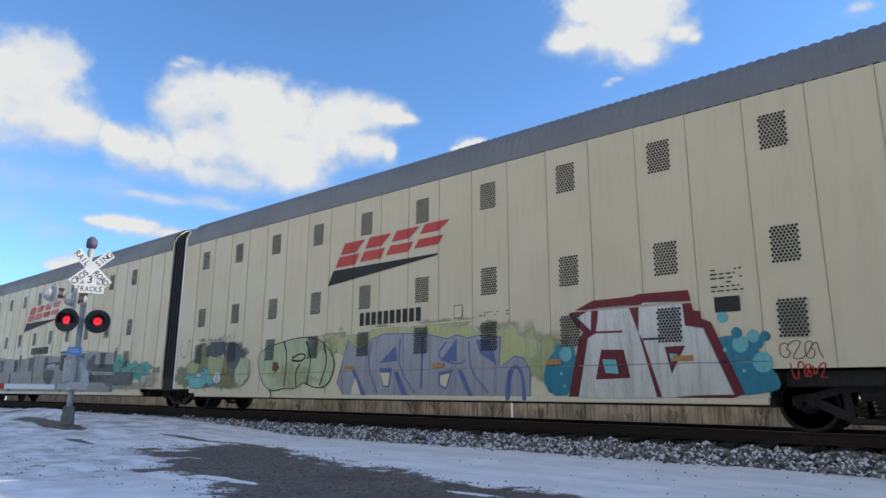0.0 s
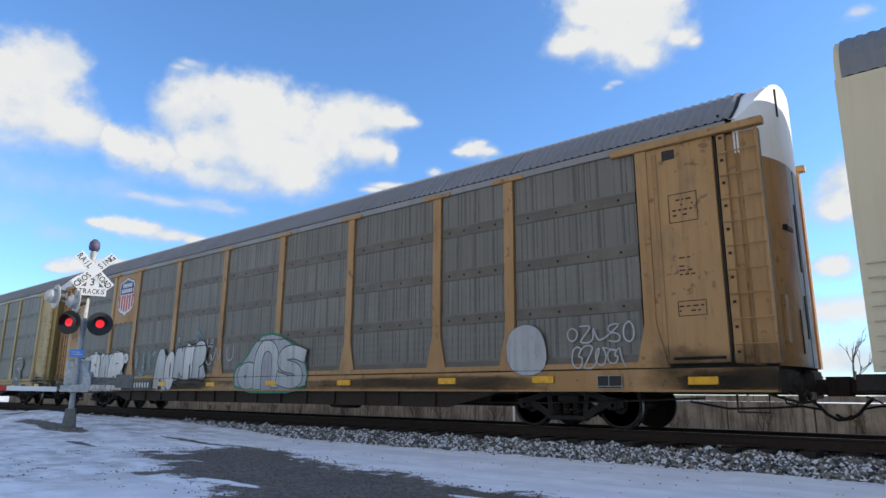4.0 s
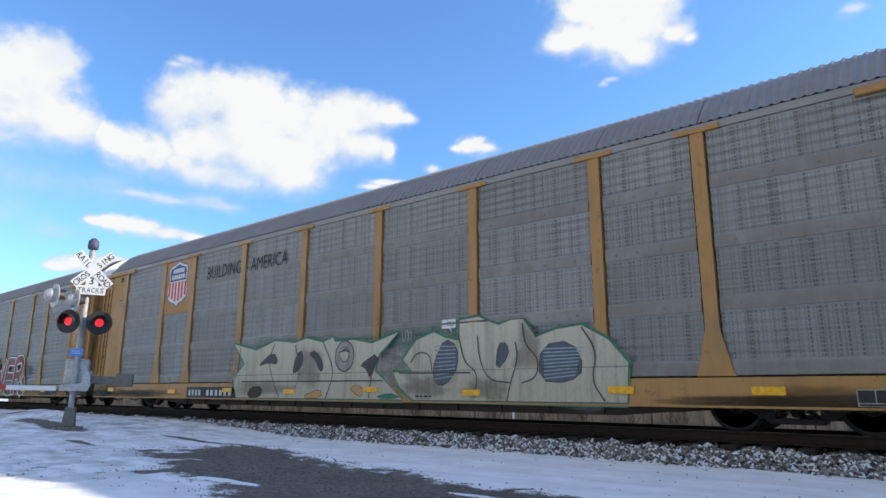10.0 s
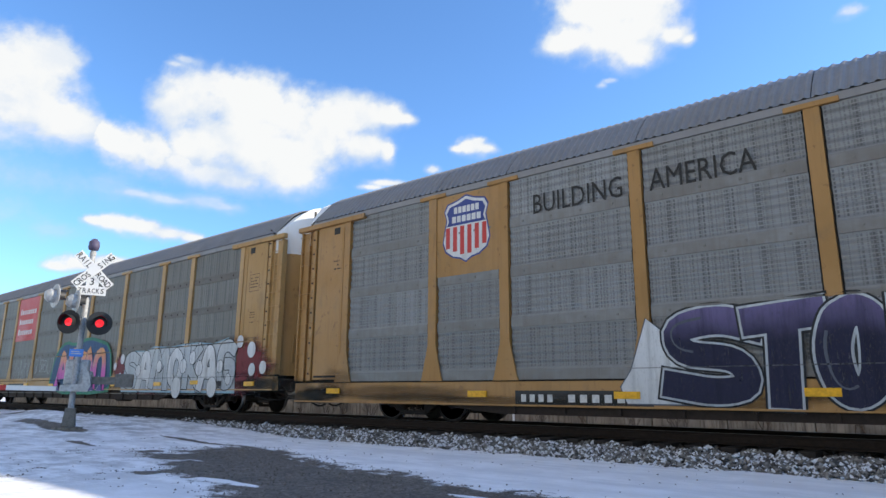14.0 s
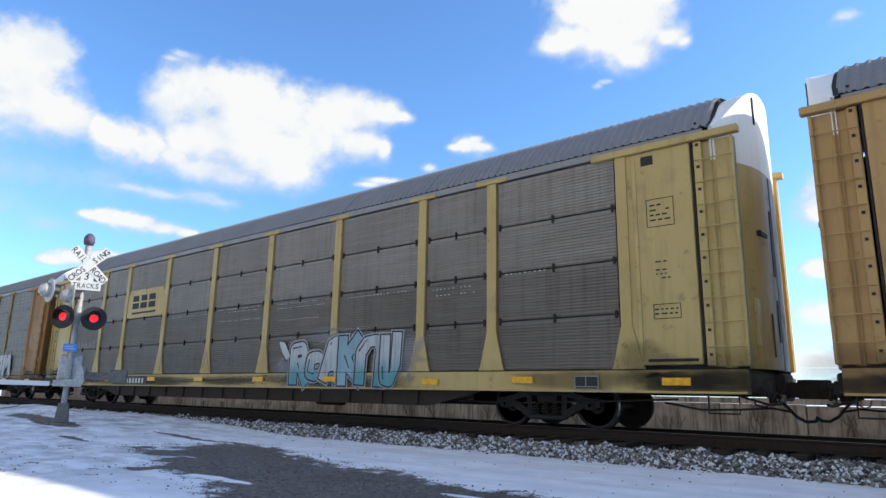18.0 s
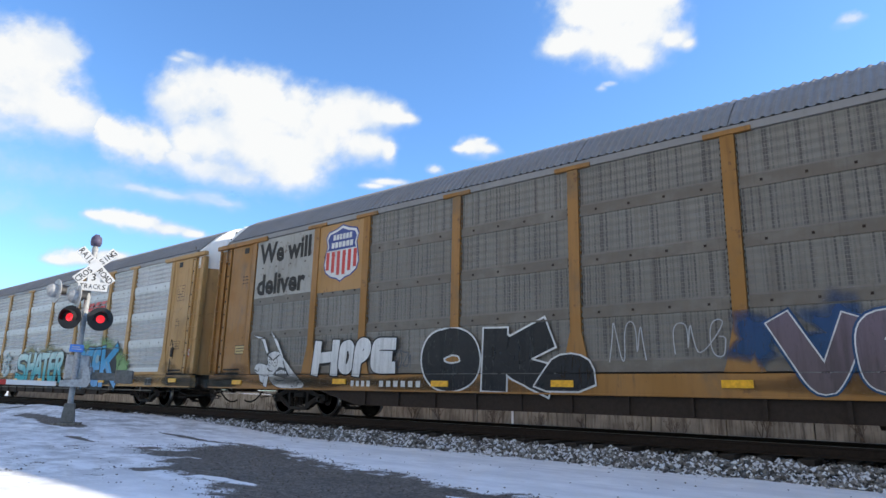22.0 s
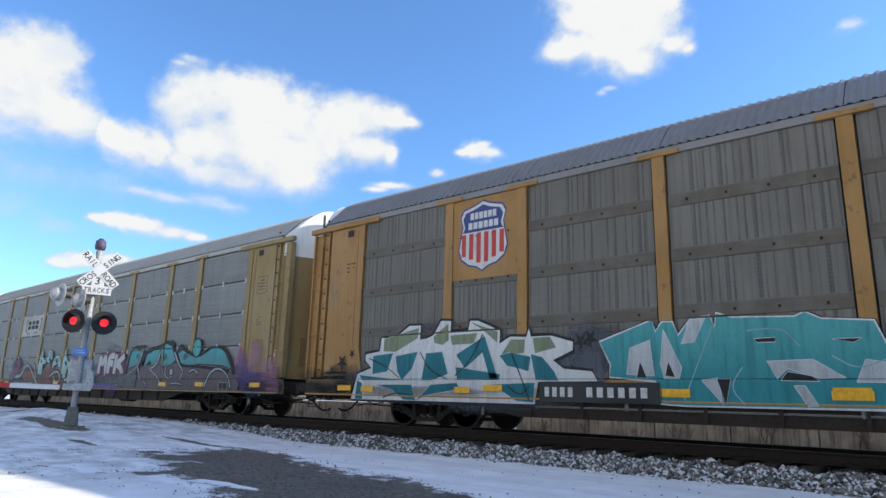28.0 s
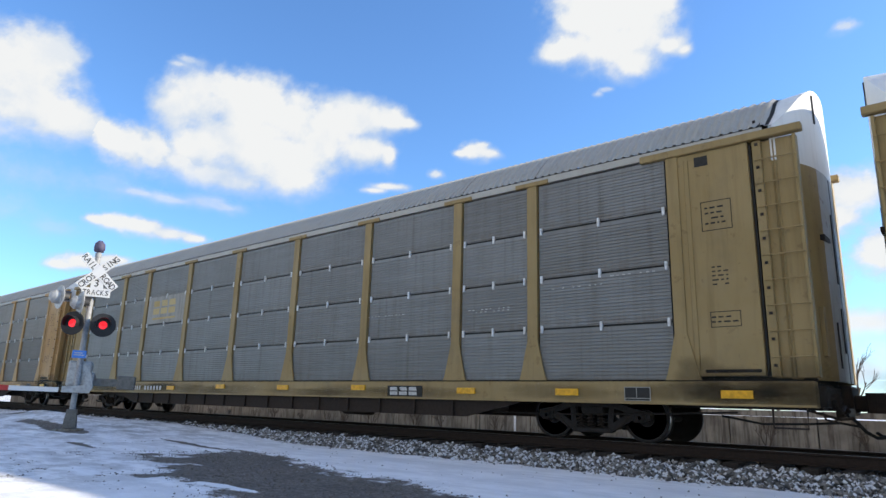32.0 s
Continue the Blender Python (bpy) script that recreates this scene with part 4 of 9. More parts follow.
def truck(car, xc):
    """A two-axle truck: side frames with springs and bearings, bolster, wheelsets."""
    h = 0.92
    for sgn in (-1, 1):
        def frame_shape(s):
            for k in (-1, 1):
                s.prism([(k * a, b) for a, b in ((0.0, 0.60), (0.40, 0.58), (h - 0.12, 0.46), (h + 0.17, 0.38), (h + 0.17, 0.52), (h - 0.12, 0.57), (0.40, 0.70), (0.0, 0.72))][::k], "y", -0.06, 0.06)
                s.prism([(k * a, b) for a, b in ((h - 0.14, 0.38), (h - 0.10, 0.50), (h - 0.26, 0.46), (0.34, 0.28), (0.34, 0.15))][::k], "y", -0.06, 0.06)
                s.prism([(k * a, b) for a, b in ((0.30, 0.16), (0.40, 0.16), (0.44, 0.62), (0.34, 0.62))][::k], "y", -0.055, 0.055)
                s.box(k * h - 0.13, k * h + 0.13, -0.08, 0.06, 0.34, 0.52, 0.02)
            s.box(-0.38, 0.38, -0.08, 0.07, 0.14, 0.23, 0.02)
        sf = part("side_frame", cached(("side_frame",), GRIME, frame_shape), GRIME, car, at=(xc, 1.0 * sgn, 0))
        for k in (-1, 1):
            part("bearing_cap", cached(("bearing_cap",), GRIME, lambda s: s.lathe([(-0.11, 0.03), (-0.10, 0.085), (0.02, 0.10), (0.05, 0.10)], "y", 16), True), GRIME, sf, at=(k * h, 0, 0.42), turn=0 if sgn < 0 else math.pi)
            part("window_rim", cached(("truss_rib", k), RUSTY, lambda s: s.prism([(0.44 * k, 0.20), (0.50 * k, 0.22), (0.74 * k, 0.42), (0.68 * k, 0.44)][::k], "y", -0.075, 0.075)), RUSTY, sf)
        for k in (-0.2, 0.0, 0.2):
            def coil(s):
                s.tube([(0.055 * math.cos(q), 0.055 * math.sin(q), 0.24 + 0.22 * q / 25) for q in np.arange(0, 25, 0.7)], 0.017, 5)
            part("spring", cached(("spring",), RUSTY, coil), RUSTY, sf, at=(k, -0.09 * -sgn if sgn < 0 else 0.09, 0))
    part("bolster", cached(("bolster",), GRIME, lambda s: s.box(-0.22, 0.22, -1.05, 1.05, 0.46, 0.60, 0.02)), GRIME, car, at=(xc, 0, 0))
    for k in (-1, 1):
        wheelset(car, xc + k * h)
        part("brake_beam", cached(("brake_beam",), GRIME, lambda s: s.box(-0.05, 0.05, -0.8, 0.8, 0.28, 0.38, 0.01)), GRIME, car, at=(xc + k * (h - 0.48), 0, 0))


def coupler(car, x, sgn):
    """Draft pocket, coupler, air hose and cut lever at one end (sgn 1: leading end)."""
    def shank(s):
        s.box(-0.2, 0.38, -0.13, 0.13, 0.62, 0.86, 0.03)
        s.prism([(0.36, -0.17), (0.50, -0.22), (0.66, -0.20), (0.68, -0.06), (0.58, 0.0), (0.68, 0.10), (0.64, 0.22), (0.48, 0.2), (0.36, 0.15)], "z", 0.60, 0.90)
    c = part("coupler", cached(("coupler",), RUSTY, shank), RUSTY, car, at=(x, 0, 0), turn=0 if sgn > 0 else math.pi)
    def hose(s):
        s.tube([(0.15, -0.55, 0.58), (0.26, -0.52, 0.47), (0.36, -0.45, 0.33), (0.48, -0.36, 0.25), (0.58, -0.28, 0.26), (0.64, -0.22, 0.31)], 0.026, 7)
    part("air_hose", cached(("air_hose",), RUBBER, hose, True), RUBBER, c)
    def lever(s):
        s.tube([(0.0, -1.42, 0.60), (0.02, -1.36, 0.50), (0.06, -1.05, 0.46), (0.10, -0.75, 0.52), (0.20, -0.2, 0.60)], 0.014, 6)
    part("cut_lever", cached(("cut_lever",), RUSTY, lever), RUSTY, c)
    part("cable", cached(("cable",), RUBBER, lambda s: s.tube([(-1.5, -1.0, 0.50), (-0.9, -1.0, 0.40), (-0.3, -0.95, 0.42), (0.1, -0.8, 0.45), (0.34, -0.6, 0.40)], 0.02, 6), True), RUBBER, c)


def roof_y(q):
    """Roof line: height over half-width."""
    return np.interp(abs(q), (0, 0.30, 0.55, 0.85, 1.15, 1.42), (5.99, 5.96, 5.88, 5.69, 5.36, 5.02))


def roof_piece(s, w, crown):
    """Corrugated roof sheet: rounded ribs across the car, arched by crown."""
    n = max(2, round(w / 0.158))
    xs = []
    for i in range(n):
        for k, h in ((0.0, 0.0), (0.16, 0.002), (0.30, 0.013), (0.42, 0.026), (0.58, 0.029), (0.72, 0.022), (0.86, 0.007)):
            xs.append((-w / 2 + w * (i + k) / n, h))
    xs.append((w / 2, 0.0))
    ys = (-1.475, -1.42, -1.30, -1.15, -1.0, -0.85, -0.70, -0.55, -0.42, -0.28, 0, 0.28, 0.55, 0.85, 1.15, 1.42, 1.475)
    s.sheet([[(x, y * (1 + 0.5 * h), (5.0 if abs(y) > 1.43 else 5.02 + (float(roof_y(y)) - 5.02) * crown) + h) for y in ys] for x, h in xs])


def panel_sheet(s, w, h, ripple, period, lip):
    """A ribbed side sheet of w x h, plain at its lapped foot and head."""
    zs = [(0.0, 0.02), (0.0, 0.012), (0.0, -lip), (0.006, -lip), (0.19, -lip), (0.20, -lip), (0.203, 0.0), (0.213, 0.0)] if lip else [(0.0, 0.02), (0.0, 0.0)]
    z = 0.215 if lip else 0.0
    while z < h - period * 0.9:
        if lip:
            zs += [(z + period * k / 6, ripple * (0.5 - 0.5 * math.cos(math.pi * k / 3))) for k in range(1, 7)]
        else:
            zs += [(z + period * 0.10, 0.0), (z + period * 0.22, ripple), (z + period * 0.38, ripple), (z + period * 0.50, 0.0)]
        z += period
    zs.append((h, 0.0))
    s.sheet([[(x, y, zz) for zz, y in zs] for x in (-w / 2, w / 2)])


def post_shape(s, z0, z1, w):
    t = 0.03
    poly = [(-w / 2 - 0.19, z0 + 0.04), (w / 2 + 0.19, z0 + 0.04), (w / 2 + 0.15, z0 + 0.14), (w / 2, z0 + 0.78), (w / 2, z1), (-w / 2, z1), (-w / 2, z0 + 0.78), (-w / 2 - 0.15, z0 + 0.14)]
    s.prism(poly, "y", -t, 0.0)
    s.box(-w / 2, -w / 2 + 0.02, 0.0, 0.10, z0 + 0.3, z1)
    s.box(w / 2 - 0.02, w / 2, 0.0, 0.10, z0 + 0.3, z1)


def end_assembly(car, x, sgn, body, z0, sheet, gear=True):
    """Everything at one end: side door panel, ladder, curved doors, white hood. sgn 1: leading end, at x; the end looks along sgn."""
    t = 0 if sgn > 0 else math.pi

    def at_side(u0, u1, y0, y1, za, zb, c=0.01):
        return lambda s: s.box(min(-u0 * sgn, -u1 * sgn), max(-u0 * sgn, -u1 * sgn), y0, y1, za, zb, c)
    for side in (-1, 1):
        k = 1 if side < 0 else -1
        near = side < 0

        def ys(a, b):
            return (a, b) if near else (-b, -a)
        # plain side sheet beside the post, with a sunk frame
        dp = part("side_door", cached(("side_door", sgn, side, z0), body, at_side(0.74, 1.78 + EXT, *ys(-1.475, -1.42), z0 + 0.05, 4.80)), body, car, at=(x, 0, 0))
        if near:
            part("door_trim", cached(("door_trim", sgn, z0), body, at_side(1.52 + EXT, 1.60 + EXT, -1.487, -1.474, z0 + 0.12, 4.70)), body, dp)
            part("door_foot", cached(("door_foot", sgn, z0), GRIME, at_side(0.80, 1.45 + EXT, -1.482, -1.474, z0 + 0.10, z0 + 0.15, 0.0)), GRIME, dp)
            part("latch_hole", cached(("latch_hole", sgn), INK, at_side(1.20 + EXT, 1.42 + EXT, -1.480, -1.474, 4.55, 4.72, 0.0)), INK, dp)
        # recessed ladder bay, stiles and rungs
        lb = part("ladder_bay", cached(("ladder_bay", sgn, side, z0), body, at_side(0.04, 0.62, *ys(-1.42, -1.32), z0 + 0.02, 4.78)), body, car, at=(x, 0, 0))
        for u, uw in ((0.04, 0.05), (0.54, 0.13)):
            part("stile", cached(("stile", sgn, side, z0, u), body, at_side(u, u + uw, *ys(-1.49, -1.36), z0 + 0.03, 4.78)), body, lb)
        if near:
            for i in range(10):
                z = z0 + 0.32 + 0.385 * i
                part("rung", cached(("rung", sgn), body, lambda s: s.tube([(-0.06 * sgn, -1.49, 0), (-0.06 * sgn, -1.515, 0), (-0.64 * sgn, -1.515, 0), (-0.64 * sgn, -1.49, 0)], 0.011, 6)), body, lb, at=(0, 0, z))
        if near:
            def bolts(s):
                for i in range(11):
                    z = z0 + 0.2 + 0.385 * i
                    xx = -sgn * 0.60
                    s.box(xx - 0.022, xx + 0.022, -1.512, -1.489, z - 0.02, z + 0.02)
            part("bolt_strip", cached(("stile_bolts", sgn, z0), GRIME, bolts), GRIME, lb)["kind"] = "stuff"
        # black strip painted in for the shade beside the stile
        part("shadow_gap", cached(("shadow_gap", sgn, side, z0), INK, at_side(0.700, 0.728, *ys(-1.44, -1.34), z0 + 0.05, 4.75, 0.0)), INK, lb)
        # dark filler box added to block daylight under the side door
        part("inner_sill", cached(("inner_sill", sgn, side, z0), GRIME, at_side(0.1, 2.3, *ys(-1.34, -1.30), z0 - 0.12, z0 + 0.25)), GRIME, lb)
        # top rail that carries the doors
        part("top_rail", cached(("top_rail", sgn, side), body, at_side(-0.06, 2.35 + EXT, *ys(-1.54, -1.40), 4.80, 4.93, 0.015)), body, car, at=(x, 0, 0))
        # curved end door: painted outer sheet, white inner edge, white hood above
        def bulge(y):
            return 0.10 - 0.46 * (abs(y) / 1.45) ** 2.6

        def skin(ya, yb, za, zb, n=9, m=2):
            def build(s):
                cols = []
                for i in range(n):
                    y = ya + (yb - ya) * i / (n - 1)
                    y = y if near else -y
                    top = zb if zb is not None else 5.02 + (float(roof_y(y)) - 5.02) * 0.95 - 0.01
                    cols.append([(sgn * bulge(y), y, za + (top - za) * j / m) for j in range(m + 1)])
                s.sheet(cols)
                s.sheet([[(p[0] - 0.05 * sgn, p[1], p[2]) for p in c] for c in cols])
                if zb is None:
                    s.sheet([[c[-1], (-0.47 * sgn, c[-1][1], 5.02 + (float(roof_y(c[-1][1])) - 5.02) * 0.90 - 0.012)] for c in cols])
            return build
        lap = -0.62 if sheet in (RIB_GREY, RIB_BLUE) else -0.34
        door = part("end_door", cached(("end_door", sgn, side, z0, lap), body, skin(-1.45, lap, z0, 4.42), True), body, car, "curved end door sheet", True, at=(x, 0, 0))
        part("door_edge", cached(("door_edge", sgn, side, z0, lap), OFF_WHITE, skin(lap, -0.05, z0, 4.42, 3), True), OFF_WHITE, door, "dirty white inner edge of the end door")
        part("hood", cached(("hood", sgn, side), WHITE, skin(-1.45, 0.0, 4.42, None), True), WHITE, car, "white upper end sheet", True, at=(x, 0, 0))
        part("door_seam", cached(("door_seam", sgn, side, z0), INK, skin(-0.052, -0.0, z0, 4.40, 2, 1)), INK, door)
        if near:
            def slots(s):
                for za, zb in ((z0 + 0.45, z0 + 1.15), (z0 + 1.55, z0 + 2.7)):
                    s.box(sgn * bulge(-0.14) - 0.012, sgn * bulge(-0.14) + 0.014, -0.17, -0.10, za, zb)
                s.box(sgn * bulge(-0.45) - 0.012, sgn * bulge(-0.45) + 0.014, -0.47, -0.44, z0 + 0.2, z0 + 0.9)
            part("door_slot", cached(("door_slots", sgn, z0), INK, slots), INK, door)
            part("hood_slot", cached(("hood_slot", sgn), INK, lambda s: s.box(sgn * 0.07 - 0.02, sgn * 0.07 + 0.02, -0.52, -0.46, 5.25, 5.75)), INK, door)
            part("door_handle", cached(("door_handle", sgn), GRIME, lambda s: s.box(sgn * 0.05 - 0.04, sgn * 0.05 + 0.04, -0.74, -0.30, 3.22, 3.31, 0.01)), GRIME, door)
            part("vent_plate", cached(("vent_plate", sgn), body, lambda s: s.box(-sgn * 0.03 - 0.03, -sgn * 0.03 + 0.03, -0.98, -0.68, z0 + 0.35, z0 + 1.1, 0.006)), body, door)
            # dark wedge of painted shade where the roof stops short of the hood
            def gap(s):
                def over(y):
                    return 5.02 + (float(roof_y(y)) - 5.02) * 0.90 + 0.004
                ys_ = (-1.44, -1.16, -0.86, -0.56, -0.30)
                s.add([(-sgn * a, y, over(y)) for y, a in zip(ys_, (0.60, 0.46, 0.44, 0.43, 0.42))] + [(-sgn * a, y, over(y)) for y, a in zip(ys_, (0.40, 0.36, 0.37, 0.37, 0.38))],
                      [(k, k + 1, k + 6, k + 5) for k in range(4)])
            part("roof_gap", cached(("roof_gap", sgn), INK, gap), INK, car, at=(x, 0, 0))
            # door gear on the side and steps below
            if gear:
                part("door_gear", cached(("door_gear", sgn), GRIME, lambda s: s.box(-sgn * 1.42 - 0.07, -sgn * 1.42 + 0.07, -1.53, -1.47, 1.60, 1.90, 0.02).tube([(-sgn * 1.42, -1.58, 1.95), (-sgn * 1.36, -1.58, 2.15), (-sgn * 1.2, -1.57, 1.8), (-sgn * 1.22, -1.57, 1.5)], 0.012, 6).tube([(-sgn * 1.45, -1.52, 1.55), (-sgn * 1.45, -1.52, 1.1)], 0.012, 6)), RUSTY, car, "grimy door chain gear", at=(x, 0, 0))
    part("end_sill", cached(("end_sill", sgn), GRIME, lambda s: s.box(-0.40, -0.02, -1.30, 1.30, 0.66, 0.96, 0.02) if sgn > 0 else s.box(0.02, 0.40, -1.30, 1.30, 0.66, 0.96, 0.02)), GRIME, car, at=(x, 0, 0))
    step = part("sill_step", cached(("sill_step", sgn), GRIME, lambda s: s.tube([(-sgn * 0.25, -1.46, 0.66), (-sgn * 0.25, -1.48, 0.36), (-sgn * 0.70, -1.48, 0.36), (-sgn * 0.70, -1.46, 0.66)], 0.018, 6)), GRIME, car, at=(x, 0, 0))
    part("striker", cached(("striker", sgn), RUSTY, lambda s: s.box(min(0, 0.14 * sgn), max(0, 0.14 * sgn), -0.32, 0.32, 0.56, 1.0, 0.03)), RUSTY, car, at=(x, 0, 0))
    rig = part("end_rigging", cached(("end_rigging", sgn), RUSTY, lambda s: s.tube([(sgn * 0.05, -1.35, 0.78), (sgn * 0.12, -1.1, 0.60), (sgn * 0.10, -0.8, 0.68), (sgn * 0.16, -0.5, 0.55)], 0.03, 6).tube([(-sgn * 0.3, -1.2, 0.62), (sgn * 0.1, -1.15, 0.50), (sgn * 0.2, -0.9, 0.52)], 0.022, 6).box(sgn * 0.03 - 0.05, sgn * 0.03 + 0.05, -1.0, -0.8, 0.62, 0.86, 0.015).box(sgn * 0.0 - 0.05, sgn * 0.0 + 0.05, -0.62, -0.50, 0.52, 0.80, 0.015)), RUSTY, car, "rusty end rigging and pipes", at=(x, 0, 0))
    part("angle_cock", cached(("angle_cock", sgn), FOOT, lambda s: s.box(sgn * 0.16 - 0.04, sgn * 0.16 + 0.04, -0.66, -0.56, 0.54, 0.66, 0.015)), FOOT, rig)
    coupler(car, x - 0.07 * sgn, sgn)


def marks(car, rows, mat, y, name="stencil", label=""):
    """Flat painted bars: rows of (u_left, u_right, z0, z1)."""
    s = Shape()
    for u0, u1, z0, z1 in rows:
        s.add([(-u0, y, z0), (-u1, y, z0), (-u1, y, z1), (-u0, y, z1)], [(0, 1, 2, 3)])
    ob = part(name, s, mat, car, label)
    if len(rows) > 6:
        ob["kind"] = "stuff"
    return ob


def stencil_lines(u0, u1, z0, z1, n, rng):
    """Unreadable lines of print as short bars."""
    out = []
    h = (z1 - z0) / n
    for i in range(n):
        u = u0
        while u > u1 + 0.03:
            w = rng.uniform(0.03, 0.11)
            if rng.random() < 0.8:
                out.append((u, max(u1, u - w), z1 - h * (i + 0.66), z1 - h * (i + 0.34)))
            u -= w + 0.035
    return out


def number_plate(car, u0, u1, z0, z1, y, back=BLACK, ink=CHALK):
    """A painted number board with the characters as plain bars."""
    if back:
        p = marks(car, [(u0, u1, z0, z1)], back, y, "number_board", "black board with white reporting marks")
    else:
        p = car
    h, w = z1 - z0, u0 - u1
    for a, b, n in ((0.05, 0.33, 4), (0.42, 0.94, 6)):
        for i in range(n):
            c = a + (b - a) * i / n
            bar = marks(p, [(u0 - w * c, u0 - w * (c + (b - a) / n * 0.58), z0 + h * 0.27, z1 - h * 0.25)], ink, y - 0.002, "character_bar")


def autorack(index, name_label, body, sheet_mat, roof_mat, style="lapped", z0=1.05, zs=0.65):
    """An enclosed car carrier. style: lapped sheets with holes, or ribbed sheets with open joints."""
    car = thing("autorack_car", name_label, "railway car", "freight train cars")
    car["front"] = -70.95 - PITCH * (index - 1) + SLACK[index]
    CARS.append(car)
    rng = random.Random(index * 7 + 1)
    mid = -LEN / 2
    # underframe
    def sill(s):
        s.box(-LEN - 0.06, 0.06, SIDE + 0.005, SIDE + 0.20, zs, z0 - 0.03, 0.012)
        s.box(-LEN - 0.06, 0.06, SIDE - 0.015, SIDE + 0.10, zs, zs + 0.035, 0.006)
    part("side_sill", cached(("side_sill", zs, z0), body, sill), body, car)
    part("side_sill", cached(("side_sill_far", zs, z0), body, lambda s: s.box(-LEN - 0.06, 0.06, 1.30, 1.495, zs, z0 - 0.03, 0.012)), body, car)
    zb = zs - 0.32 if zs > 0.5 else 0.22
    def belly(s):
        poly = [(-LEN + 4.9, zs + 0.02), (-LEN + 5.1, zs - 0.05), (-LEN + 6.3, zb), (-6.3, zb), (-5.1, zs - 0.05), (-4.9, zs + 0.02)]
        s.prism(poly, "y", -1.42, -1.36)
        s.prism(poly, "y", 1.24, 1.30)
        for i in range(14):
            x = -6.6 - i * 1.07
            s.box(x - 0.03, x + 0.03, -1.47, -1.42, zb + 0.02, zs)
    part("fishbelly_sill", cached(("belly", zs), RUSTY, belly), RUSTY, car, "rusty brown deep side girder")
    part("deck", cached(("deck", z0, zs), GRIME, lambda s: s.box(-LEN + 0.2, -0.2, -1.42, 1.42, max(zs, 0.72), z0, 0.0)), GRIME, car)
    part("centre_sill", cached(("centre_sill", zs), GRIME, lambda s: s.box(-LEN + 0.1, -0.1, -0.3, 0.3, 0.62, 0.76, 0.0).box(-LEN + 6.4, -6.4, -0.3, 0.3, zb + 0.05 if zs > 0.5 else 0.42, 0.615, 0.0)), GRIME, car)
    part("brake_reservoir", cached(("reservoir",), RUSTY, lambda s: s.lathe([(-0.5, 0.05), (-0.46, 0.17), (0.46, 0.17), (0.5, 0.05)], "x", 16), True), RUSTY, car, at=(mid + 3.4, -0.75, 0.42))
    part("brake_rod", cached(("brake_rod",), GRIME, lambda s: s.tube([(-7.5, -1.1, 0.46), (-4.5, -1.05, 0.43), (-2.4, -1.1, 0.50), (-1.1, -1.2, 0.56)], 0.018, 6)), GRIME, car)
    for xc in (-3.66, -LEN + 3.66):
        truck(car, xc)
    # posts, caps, chord
    for side in (-1, 1):
        for u in POSTS:
            w = 0.22 if u not in (POSTS[0], POSTS[-1]) else 0.20
            if side < 0:
                p = part("post", cached(("post", z0, w), body, lambda s: post_shape(s, z0 - 0.05, 4.86, w)), body, car, at=(-u, SIDE + 0.03, 0))
                if 2 < u < 25:
                    part("post_cap", cached(("post_cap",), body, lambda s: s.box(-0.38, 0.38, -0.055, 0.02, 4.845, 4.935, 0.012)), body, p)
            else:
                part("post", cached(("post_far", z0), body, lambda s: s.box(-0.11, 0.11, -0.03, 0.03, z0 - 0.02, 4.86)), body, car, at=(-u, -SIDE - 0.03, 0))
        chord = part("roof_chord", cached(("roof_chord", side), roof_mat, lambda s: s.box(-LEN + 0.33, -0.33, *((SIDE + 0.005, SIDE + 0.10) if side < 0 else (-SIDE - 0.10, -SIDE - 0.005)), 4.862, 4.995, 0.008)), roof_mat, car)
        if side < 0:
            # black strip put in for the shade under the eave
            part("shadow_gap", cached(("eave_gap",), INK, lambda s: s.box(-LEN + 0.33, -0.33, SIDE + 0.02, SIDE + 0.06, 4.993, 5.012)), INK, chord)
    # side sheets, four to a bay
    levels = 4
    ripple = 0.036 if sheet_mat is GALV_BRIGHT else 0.024 if sheet_mat is GALV_MID else 0.016 if sheet_mat is GALV_BROWN else 0.005
    for i in range(len(POSTS) - 1):
        u0, u1 = POSTS[i] + 0.142, POSTS[i + 1] - 0.142
        w, xc = u1 - u0, -(u0 + u1) / 2
        h = (4.86 - z0) / levels
        for j in range(levels):
            skin_mat = RIB_SOOTY if sheet_mat is RIB_BROWN and j < 2 else sheet_mat
            if style == "lapped":
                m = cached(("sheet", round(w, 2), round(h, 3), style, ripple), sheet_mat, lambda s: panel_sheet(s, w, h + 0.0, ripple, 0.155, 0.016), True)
            else:
                m = cached(("sheet", round(w, 2), round(h, 3), style, ripple), skin_mat, lambda s: panel_sheet(s, w, h - 0.035, 0.012, 0.058, 0.0))
            clip_mat = CLIP_WHITE if index in (9, 10, 11) else GRIME
            sp = part("side_sheet", m, sheet_mat, car, at=(xc, SIDE + 0.045, z0 + h * j))
            if style == "ribbed" and j > 0:
                for dx in (-w / 2 + 0.05, w / 2 - 0.05):
                    part("clip", cached(("clip",), clip_mat, lambda s: s.box(-0.024, 0.024, -0.03, 0.02, -0.09, 0.05, 0.006)), clip_mat, sp, at=(dx, 0, 0))
                part("clip", cached(("clip_small",), clip_mat, lambda s: s.box(-0.022, 0.022, -0.03, 0.02, -0.10, 0.06, 0.005)), clip_mat, sp)
